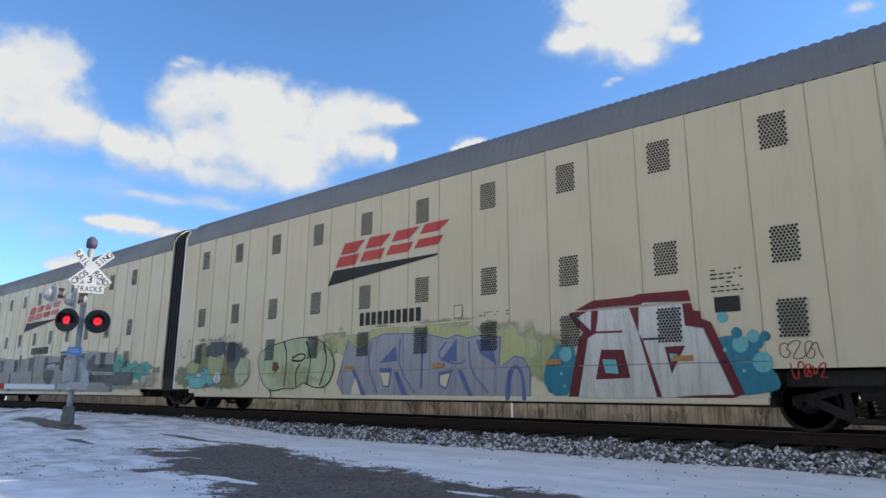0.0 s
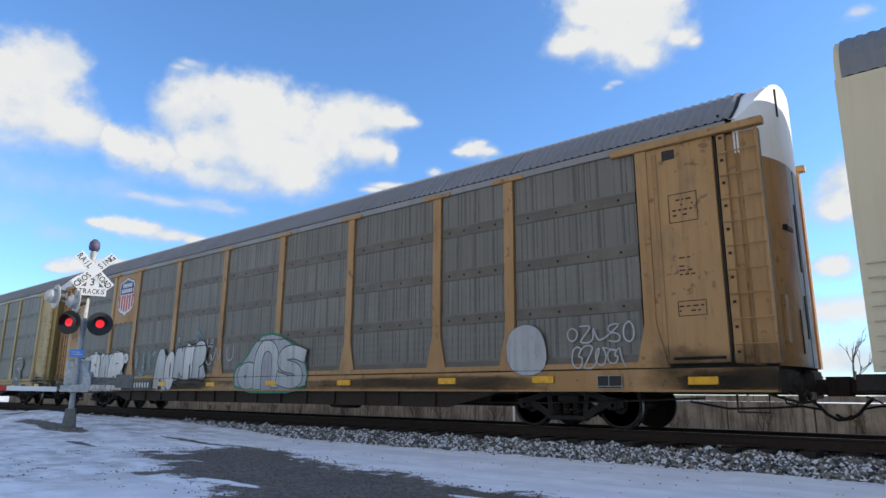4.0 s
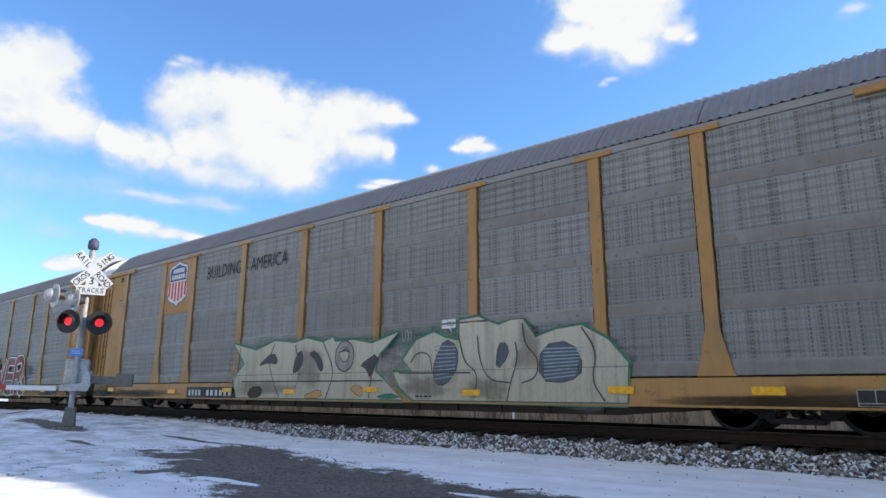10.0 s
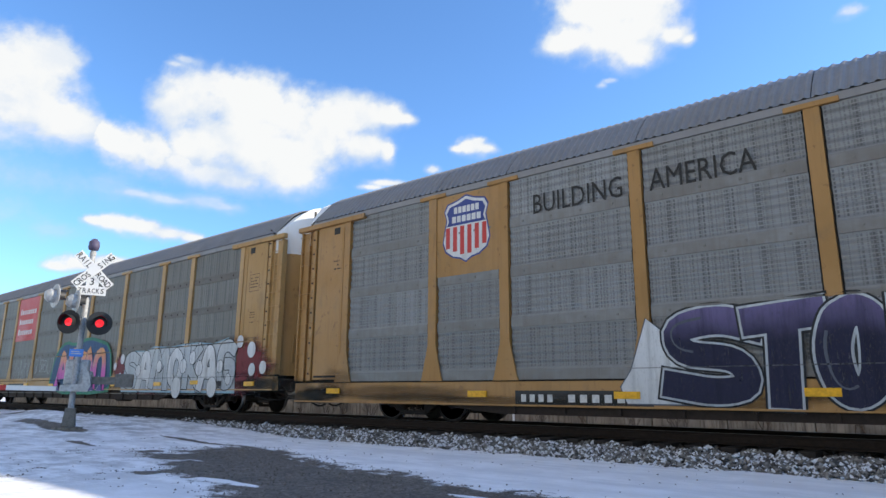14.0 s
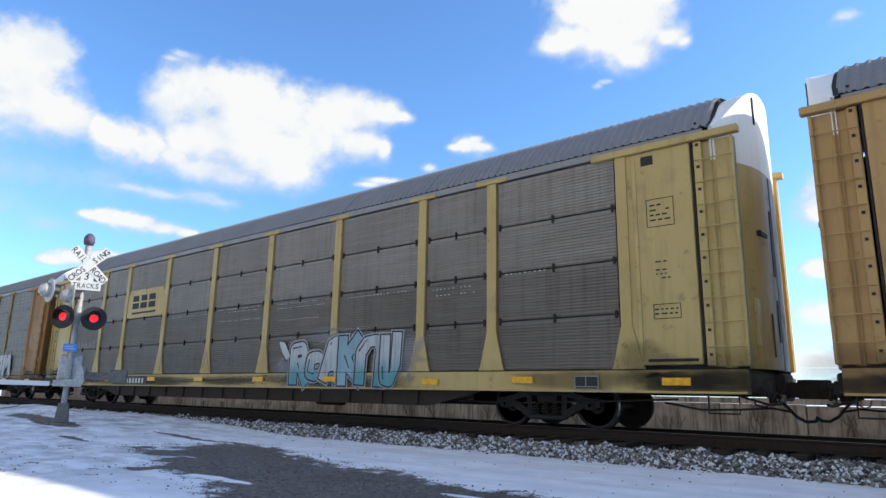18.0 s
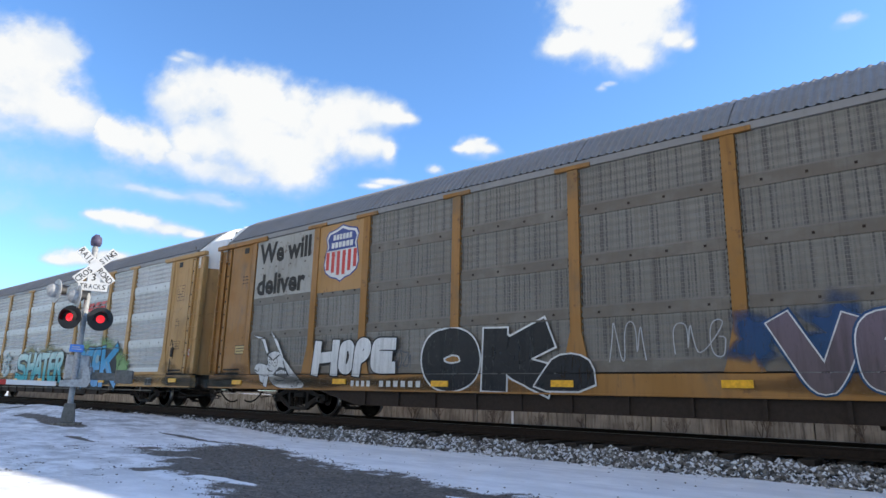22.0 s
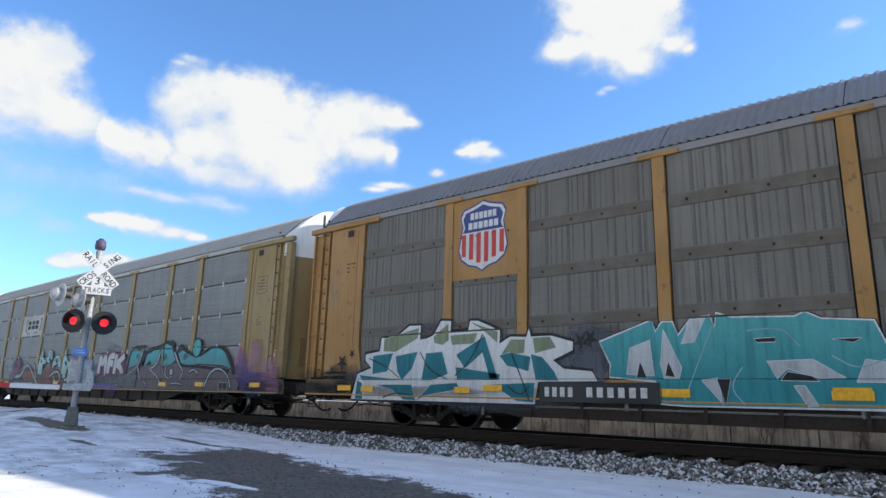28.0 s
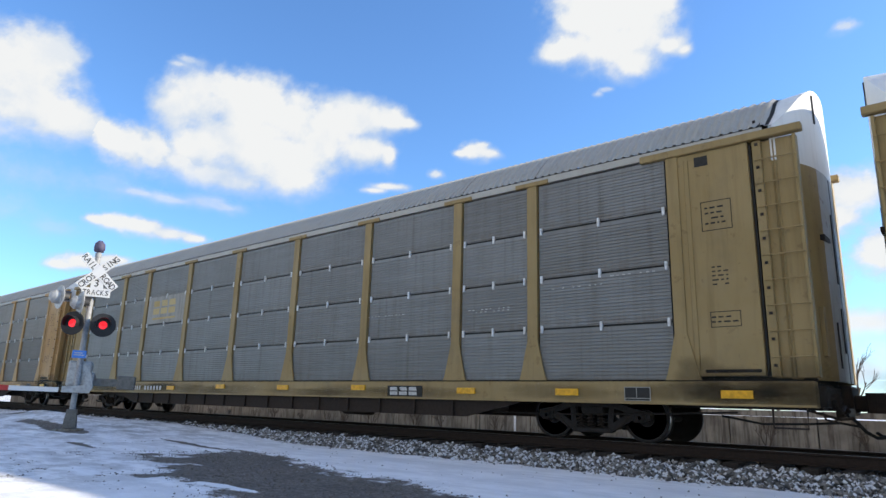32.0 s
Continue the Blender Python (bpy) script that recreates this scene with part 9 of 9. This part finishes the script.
swollen = patch(Kc, [(14.24, 1.54), (14.14, 1.91), (13.86, 1.90), (13.54, 1.93), (13.29, 1.89), (13.00, 1.75), (13.02, 1.46), (13.11, 1.16), (13.34, 1.09), (13.79, 1.14), (13.89, 1.38)], GREY, POST_Y - 0.003, SLATE, 0.025, 1, "graffiti", "grey swollen graffiti letters")
for path in ([(13.97, 1.88), (13.85, 1.53), (13.87, 1.17)], [(13.65, 1.84), (13.49, 1.52), (13.56, 1.13)], [(13.37, 1.72), (13.51, 1.57), (13.27, 1.41), (13.33, 1.12)]):
    paint_line(swollen, path, 0.04, SLATE, POST_Y - 0.008)
for u, z, r in ((14.65, 1.69, 0.17), (13.98, 1.27, 0.19)):
    patch(Kc, [(u + r * (1.0 if j % 2 else 0.36) * math.sin(math.pi * j / 5), z + r * (1.15 if j % 2 else 0.4) * math.cos(math.pi * j / 5)) for j in range(10)], K, POST_Y - 0.012, None, 0, 0, "paint_detail")
marks(Kc, [(25.1, 24.7, 0.74, 0.87), (22.3, 21.9, 0.75, 0.87), (17.95, 17.5, 0.74, 0.87), (15.55, 15.05, 0.74, 0.87)], REFLECT, POST_Y - 0.030, "reflector_strip", "yellow reflector strips")
scrawl(Kc, 12.98, 12.53, 1.06, 1.34, SLATE, 4, 114, 0.025)
for u, z, r in ((26.2, 1.25, 0.12), (25.85, 1.42, 0.20), (25.5, 1.62, 0.12)):      # small black stars at the end door
    patch(Kc, [(u + r * (1.0 if j % 2 else 0.36) * math.sin(math.pi * j / 5), z + r * (1.15 if j % 2 else 0.4) * math.cos(math.pi * j / 5)) for j in range(10)], K, POST_Y - 0.004, None, 0, 0, "paint_detail")

Lc = autorack(9, "grey ribbed car carrier with orange, purple and teal graffiti", DULL, RIB_GREY, ROOF_PALE, "ribbed")
marks(Lc, [(20.55, 17.96, 2.97, 3.90)], OFF_WHITE, PANEL_Y - 0.010, "emblem_panel", "white emblem panel with dark blocks")
blocks(Lc, 19.8, 18.4, 3.28, 3.66, 3, INK, PANEL_Y - 0.013, False)
for bar in ((20.05, 19.98, 3.2, 3.75), (19.98, 19.88, 3.2, 3.26), (19.98, 19.88, 3.69, 3.75), (18.2, 18.13, 3.2, 3.75), (18.3, 18.2, 3.2, 3.26), (18.3, 18.2, 3.69, 3.75)):
    marks(Lc, [bar], INK, PANEL_Y - 0.013, "emblem_bracket")
for u in (19.72, 19.55, 18.75, 18.58):
    disc(Lc, u, 3.10, 0.05, INK, PANEL_Y - 0.013)
splash(Lc, [(20.2, 1.4, 0.6, 0.55), (16.5, 1.0, 3.6, 0.42), (13.0, 1.2, 1.6, 0.6)], RUST, POST_Y + 0.001, 0.3)
splash(Lc, [(20.8, 1.2, 0.5, 0.7), (10.4, 1.35, 1.6, 0.75), (13.6, 1.85, 0.8, 0.3), (20.3, 1.75, 0.7, 0.25), (19.4, 1.1, 0.5, 0.3)], PURPLE, POST_Y, 0.45, strength=0.5)
patch(Lc, [(11.6, 0.70), (11.5, 1.05), (9.4, 1.12), (9.2, 0.70)], PURPLE, POST_Y - 0.001, None, 0, 0)
FADED_AQUA, DARK_RUST = spray("faded_aqua", (0.24, 0.36, 0.36), (0.30, 0.46, 0.46)), spray("dark_rust", (0.10, 0.040, 0.032), (0.13, 0.05, 0.04))
UMBER = spray("dark_umber", (0.022, 0.015, 0.015))
mass = patch(Lc, [(19.3, 0.98), (18.7, 1.35), (17.65, 1.23), (17.14, 1.40), (16.0, 1.50), (14.97, 1.36), (14.38, 1.15), (13.81, 1.2), (12.9, 1.5), (12.0, 1.05), (11.7, 0.66), (19.2, 0.66)], DARK_RUST, POST_Y - 0.001, None, 0, 1, "graffiti", "rust, aqua and silver graffiti of sweeping pointed bars")
for outline in ([(19.38, 1.16), (19.18, 1.35), (18.74, 1.42), (18.27, 1.31), (17.78, 0.98), (17.78, 0.69), (19.13, 0.95)], [(13.76, 0.89), (13.31, 1.21), (12.76, 1.26), (12.41, 1.07), (12.07, 0.97), (12.09, 0.70), (14.11, 0.66)], [(16.66, 1.53), (16.12, 1.62), (16.17, 1.28), (15.86, 0.85), (15.84, 0.69), (16.60, 0.69), (16.51, 1.22)]):
    patch(mass, outline, RUST, POST_Y - 0.004, UMBER, 0.03, 0, "paint_detail")
for outline in ([(17.34, 2.30), (17.13, 1.90), (16.77, 1.81), (16.81, 1.64), (17.10, 1.66), (17.02, 1.22), (17.52, 1.23), (17.64, 1.59), (17.51, 1.92)], [(16.77, 1.88), (16.64, 2.16), (16.41, 2.25), (16.14, 2.15), (16.06, 1.85), (16.35, 1.69), (16.65, 1.74)],
                [(15.94, 1.78), (15.68, 2.00), (15.33, 1.99), (15.11, 1.80), (15.06, 1.52), (15.22, 1.51), (15.42, 1.66), (15.77, 1.57), (15.99, 1.34)],
                [(14.73, 2.34), (14.59, 1.97), (14.39, 1.77), (14.07, 1.67), (14.09, 1.37), (14.23, 1.40), (14.31, 1.55), (14.40, 1.08), (14.61, 1.05), (14.72, 1.26), (14.88, 1.20), (14.89, 1.64)]):
    patch(mass, outline, FADED_AQUA, POST_Y - 0.007, UMBER, 0.030, 0, "paint_detail")
for path, w in (([(20.23, 1.14), (19.54, 1.16), (19.19, 1.66), (18.65, 1.59), (18.09, 1.24), (17.31, 0.75)], 0.15), ([(18.13, 1.68), (17.91, 1.38), (17.65, 1.09)], 0.12), ([(16.00, 1.15), (15.64, 1.31), (15.23, 1.33), (14.96, 1.14), (14.96, 0.95), (15.26, 0.78), (15.65, 1.11)], 0.09),
                ([(14.38, 0.99), (14.03, 1.05), (13.76, 1.59)], 0.14), ([(14.39, 0.84), (14.11, 0.71), (13.75, 1.02), (13.30, 1.38), (12.73, 1.58), (12.56, 1.39), (12.40, 1.17), (12.14, 1.09), (11.7, 1.1)], 0.13)):
    sweep(mass, path, 0.62 * w, GREY, UMBER, POST_Y - 0.012, 0.035)
    paint_line(mass, [(u - 0.03, z + 0.02) for u, z in path], 0.016, W, POST_Y - 0.016)
for u, z in ((17.30, 1.79), (16.34, 1.86), (16.24, 1.80), (15.58, 1.78), (15.48, 1.74), (14.57, 1.69), (14.46, 1.62)):
    patch(mass, [(u + 0.07 * math.cos(q), z + 0.08 * math.sin(q)) for q in np.linspace(0, 2 * math.pi, 10, endpoint=False)], UMBER, POST_Y - 0.011, None, 0, 0, "paint_detail")
for path in ([(16.72, 1.92), (16.58, 2.10), (16.38, 2.16), (16.18, 2.06)], [(15.88, 1.72), (15.62, 1.88), (15.35, 1.88), (15.16, 1.70)]):
    line = Shape()
    ribbon(line, smooth([(-u, z) for u, z in path], 2), 0.022, POST_Y - 0.0115, False, 0.2)
    part("paint_line", line, UMBER, mass)
number_plate(Lc, 20.3, 17.75, 0.66, 0.95, POST_Y - 0.028)
piece(Lc, ("M", "F", "K"), ((11.4, 10.55, 1.18, 1.94), (10.62, 10.0, 1.20, 1.96), (10.05, 9.15, 1.18, 1.92)), [SILVER], MAROON, 0.22, 0.05, None, 1, POST_Y - 0.004)
OLD_TEAL = spray("old_teal", (0.09, 0.24, 0.25), (0.07, 0.34, 0.36), 1.4, 1.9)
arc = patch(Lc, [(8.98, 1.13), (8.83, 1.38), (6.4, 1.55), (4.0, 1.5), (2.3, 1.3), (1.8, 0.9), (1.9, 0.70), (8.95, 0.70)], BROWN, POST_Y - 0.002, None, 0, 0, "graffiti", "teal over grey-brown graffiti with dark umber outlines")
for outline in ([(8.72, 2.11), (7.91, 2.00), (8.09, 1.55), (8.83, 1.38)], [(7.65, 1.39), (7.54, 1.83), (7.01, 1.98), (6.57, 2.01), (6.59, 1.51), (7.02, 1.45), (7.27, 1.65)], [(6.57, 1.96), (6.27, 2.17), (5.81, 2.08), (5.46, 1.64), (5.90, 1.46), (6.41, 1.45)], [(5.39, 1.84), (5.02, 1.96), (4.41, 1.72), (3.97, 1.70), (3.99, 1.49), (5.11, 1.41)],
                [(3.97, 1.72), (3.3, 1.98), (2.7, 1.85), (2.2, 1.3), (2.7, 1.42), (3.99, 1.49)]):
    patch(arc, outline, OLD_TEAL, POST_Y - 0.005, UMBER, 0.03, 0, "paint_detail")
for k, (path, w) in enumerate((([(8.91, 1.26), (8.72, 2.15), (7.73, 2.12)], 0.11), ([(8.24, 1.01), (7.71, 1.84), (7.40, 2.01), (6.51, 2.11), (6.26, 2.25), (6.03, 2.18)], 0.13), ([(5.86, 2.20), (5.46, 1.66), (5.16, 1.43), (4.00, 1.41), (2.4, 1.25)], 0.12), ([(5.39, 1.90), (5.27, 2.08), (5.07, 1.98), (4.41, 1.74), (3.97, 1.74), (3.3, 2.02), (2.6, 1.9), (2.1, 1.2)], 0.12), ([(6.38, 2.18), (6.35, 1.56), (6.19, 1.28)], 0.05))):
    sweep(arc, path, w, UMBER, UMBER, POST_Y - 0.009 - 0.0004 * k, 0.0)
for k, (path, w) in enumerate((([(7.88, 1.91), (8.09, 1.43), (8.98, 1.13)], 0.06), ([(8.09, 1.43), (7.82, 1.01)], 0.06), ([(6.58, 1.90), (6.77, 1.46), (7.28, 1.36), (6.84, 1.23), (6.43, 0.96)], 0.06), ([(6.07, 1.44), (6.14, 1.17), (5.81, 1.01), (5.65, 1.12)], 0.05), ([(5.60, 1.86), (5.21, 1.42), (4.94, 1.31), (5.09, 1.01)], 0.06),
                              ([(4.54, 1.26), (4.31, 1.33), (4.05, 1.20)], 0.05), ([(5.66, 0.88), (5.24, 0.91), (5.00, 0.86)], 0.04), ([(3.6, 0.82), (3.35, 1.25), (2.85, 1.36), (2.35, 1.12), (2.2, 0.8)], 0.06), ([(8.6, 0.92), (8.55, 0.74)], 0.04), ([(7.5, 0.95), (7.3, 0.8)], 0.04))):
    sweep(arc, path, w, GREY, UMBER, POST_Y - 0.013 - 0.0004 * k, 0.03)
disc(arc, 4.25, 1.98, 0.24, OLD_TEAL, POST_Y - 0.019, UMBER, 0.045)
disc(arc, 5.69, 1.25, 0.10, GREY, POST_Y - 0.019, UMBER, 0.03)
splash(arc, [(4.94, 1.72, 0.16, 0.1), (6.23, 1.75, 0.16, 0.1), (8.2, 1.8, 0.1, 0.1)], RUST, POST_Y - 0.0075, 0.3, strength=0.6)
hand_tag(Lc, "CRUEL", 25.05, 23.70, 1.22, 1.80, K, 0.035, PANEL_Y - 0.016, 0.1)
hand_tag(Lc, "*", 23.62, 23.26, 1.30, 1.60, K, 0.03, PANEL_Y - 0.016, 0.0)
under = Shape()
ribbon(under, [(-24.62, 1.07), (-24.29, 1.13), (-23.90, 1.15)], 0.03, PANEL_Y - 0.016, False, 0.3)
part("tag", under, K, Lc)
scrawl(Lc, 26.4, 25.65, 1.2, 1.6, CHALKY, 4, 126, 0.04, DOOR_Y - 0.004)
scrawl(Lc, 21.9, 21.45, 1.25, 1.85, K, 2, 125, 0.03)

M = autorack(10, "clean blue-grey ribbed car carrier with olive-yellow posts", DULL, RIB_BLUE, ROOF_PALE, "ribbed")
marks(M, [(20.5, 18.0, 2.97, 3.90)], BONE, PANEL_Y - 0.010, "emblem_panel", "pale panel with faded yellow blocks")
blocks(M, 20.1, 18.5, 3.1, 3.75, 3, LEMON, PANEL_Y - 0.013)
marks(M, [(8.44, 7.39, 0.70, 0.93)], INK, POST_Y, "owner_board", "dark board with pale blocks")
blocks(M, 8.36, 7.5, 0.73, 0.90, 3, CHALK, POST_Y - 0.003, False)
number_plate(M, 21.0, 18.6, 0.68, 0.95, POST_Y, None)

N = autorack(11, "brown-grey ribbed car carrier with orange-brown end posts", BUFF, RIB_BROWN, ROOF_PALE, "ribbed")
O = autorack(12, "dark car carrier at the tail of the visible train", BUFF, GALV_DARK, ROOF)
P = autorack(13, "dark car carrier far down the track", ORANGE, GALV_DARK, ROOF)


# notices and round decals
def decal(car, u, z, ink, y):
    """A white disc with a ring and a slash."""
    def disc(r, dy):
        return Shape().add([(-u + r * math.cos(a), y - dy, z + r * math.sin(a)) for a in np.linspace(0, 2 * math.pi, 20, endpoint=False)], [tuple(range(20))])
    d = part("round_decal", disc(0.13, 0.0), ink, car, "round prohibition decal")
    part("decal_face", disc(0.105, 0.002), CHALK, d)
    sl = Shape()
    ribbon(sl, [(-u - 0.08, z + 0.08), (-u + 0.08, z - 0.08)], 0.028, y - 0.003, False)
    part("decal_slash", sl, ink, d)


def notice(car, u0, u1, z0, z1, y):
    p = marks(car, [(u0, u1, z0, z1)], INK, y, "notice_plate", "yellow notice plate with a black border")
    face = marks(p, [(u0 - 0.02, u1 + 0.02, z0 + 0.02, z1 - 0.02)], LEMON, y - 0.002, "plate_face")
    for k in (0.35, 0.65):
        marks(face, [(u0 - 0.08, u1 + 0.08, z0 + (z1 - z0) * k - 0.012, z0 + (z1 - z0) * k + 0.012)], INK, y - 0.004, "print_bar")


for car in (D, H):
    decal(car, 25.24, 1.38, INK, POST_Y - 0.003)
for car in (E, F, I, J, Kc, Lc):
    decal(car, 0.30, 1.73, REDLINE, -1.428)
for car in (C, D, H, I):
    notice(car, 25.98, 25.34, 1.60, 1.86, DOOR_Y)
plate = marks(H, [(26.04, 25.34, 3.22, 3.92)], INK, DOOR_Y, "quality_plate", "yellow plate with dark lettering")
face = marks(plate, [(26.02, 25.36, 3.24, 3.90)], MATS["plate_yellow"], DOOR_Y - 0.002, "plate_face")
slogan(face, "Quality", 25.92, 25.50, 3.48, 3.63, INK, DOOR_Y - 0.004)
slogan(face, "Auto Rack", 25.98, 25.40, 3.28, 3.41, INK, DOOR_Y - 0.004)
marks(face, [(25.92, 25.55, 3.71, 3.81)], INK, DOOR_Y - 0.004, "emblem_bar")
marks(D, [(8.64, 7.08, 0.74, 1.03)], INK, POST_Y - 0.003, "owner_board", "dark board with pale blocks")
blocks(D, 8.4, 7.3, 0.80, 0.97, 3, CHALK, POST_Y - 0.006, False)
splash(Lc, [(1.3, 1.0, 0.6, 0.4), (0.7, 0.9, 0.8, 0.25), (1.75, 1.35, 0.4, 0.5)], PURPLE, POST_Y - 0.001, 0.2, strength=0.6)
splash(Lc, [(0.4, 1.2, 0.4, 0.4), (0.3, 0.85, 0.5, 0.18), (1.1, 1.7, 0.35, 0.4), (1.95, 1.75, 0.2, 0.3)], DUSTY_PINK, POST_Y - 0.002, 0.2, strength=0.5)

# pale bars painted for daylight through rows of punched slots
def light_slots(car, rows, seed):
    r = random.Random(seed)
    bars = []
    for u0, u1, z in rows:
        u = u0
        while u > u1:
            if r.random() < 0.8:
                bars.append((u, u - r.uniform(0.03, 0.07), z, z + 0.016))
            u -= 0.11
    marks(car, bars, CHALK, PANEL_Y - 0.014, "light_slot", "rows of small punched slots with daylight behind")


light_slots(H, [(14.6, 12.5, 2.86), (14.6, 12.6, 2.78), (14.7, 12.4, 2.52), (17.4, 15.3, 2.80), (11.8, 9.7, 2.83), (11.8, 9.8, 2.72), (11.6, 9.9, 2.40), (8.9, 6.9, 2.80), (6.2, 5.0, 2.75), (6.2, 5.0, 2.62), (4.3, 3.2, 2.9)], 51)
light_slots(Lc, [(12.0, 9.8, 2.78), (11.0, 9.8, 2.70), (11.0, 9.8, 2.62), (11.0, 9.8, 2.54), (11.0, 9.8, 2.46), (14.5, 13.2, 2.72), (9.0, 7.0, 2.55), (11.2, 10.2, 3.6), (11.2, 10.2, 3.5), (17.3, 15.6, 2.7), (4.2, 2.8, 2.35)], 52)
light_slots(M, [(6.2, 5.2, 2.45), (6.0, 5.2, 2.40), (4.2, 3.2, 2.72), (3.0, 2.2, 2.85), (9.2, 8.0, 2.5)], 53)

# soot and brake dust blown on the ends, sills and lower sheets
SOOT = spray("soot", (0.022, 0.016, 0.011), (0.035, 0.026, 0.018))
for k, car in enumerate((C, D, E, F, G, H, I, J, Kc, Lc, M, N)):
    r = random.Random(900 + k)
    low = 0.55 if car in (E, F) else 0.85
    spots = []
    for u in (0.1, 0.9, 26.2, 27.0):
        spots.append((u, low + r.uniform(0.0, 0.15), r.uniform(0.5, 0.8), r.uniform(0.25, 0.4)))
    for u in (1.4, 25.7):
        spots += [(u + r.uniform(-0.2, 0.2), low + r.uniform(0.2, 0.4), r.uniform(0.3, 0.6), r.uniform(0.2, 0.35)), (u + r.uniform(-0.5, 0.5), low, r.uniform(0.5, 0.9), r.uniform(0.12, 0.2))]
    splash(car, spots, SOOT, POST_Y + 0.0015, 0.18, "grime_patch", "dark grime blown over the paint", 0.30)
    splash(car, [(u + r.uniform(-0.15, 0.15), low + r.uniform(-0.08, 0.0), r.uniform(0.5, 0.8), 0.16) for u in (0.25, 1.0, 26.2, 26.9)], SOOT, POST_Y - 0.002, 0.18, "grime_patch", "", 0.40 if car in (M, N) else 0.68)
    splash(car, [(r.uniform(2.5, 24.5), low + r.uniform(-0.1, 0.05), r.uniform(0.8, 2.2), r.uniform(0.09, 0.18)) for _ in range(14)], DUST, POST_Y + 0.002, 0.18, "grime_patch", "brown dust on the sill and lower sheets", 0.22 if car in (M, N) else 0.40)


# ---------------------------------------------------------------- movement
TRAVEL = ((0, 0.0), (2, 19.84), (4, 40.01), (6, 60.19), (8, 80.29), (10, 100.45), (12, 120.70), (14, 140.90), (15.3, 153.98), (16.5, 166.13), (17, 171.19), (17.5, 176.30),
          (18, 181.38), (18.5, 186.38), (19, 191.34), (20, 201.30), (21, 211.54), (22, 221.72), (23, 231.82), (24, 242.05), (26, 262.39), (28, 282.74), (30, 303.23), (32, 323.74))


def motions():
    for car in CARS:
        walk(car, [(t, pose(car["front"] + s, 0, 0)) for t, s in TRAVEL])
    ts, ss = [r[0] for r in TRAVEL], [r[1] for r in TRAVEL]
    spin = []
    for k in range(32 * FPS + 1):
        t = k / FPS
        spin.append((t, pose(0, 0, 0, 0, math.degrees(float(np.interp(t, ts, ss)) / WHEEL_R) % 360, 0)))
    first = WHEELSETS[0]
    walk(first, spin)
    for w in WHEELSETS[1:]:
        w.rotation_mode = "QUATERNION"
        w.animation_data_create()
        w.animation_data.action = first.animation_data.action
        w.animation_data.action_slot = first.animation_data.action_slot
    for ob, a, e, drift, climb, reach in CLOUDS:
        walk(ob, [(t, Matrix.Translation(EYE + heading(a + drift * (t - 12) / 28.5, e + climb * (t - 12) / 28.5) * reach)) for t in (0, 8, 16, 24, 32)])


motions()
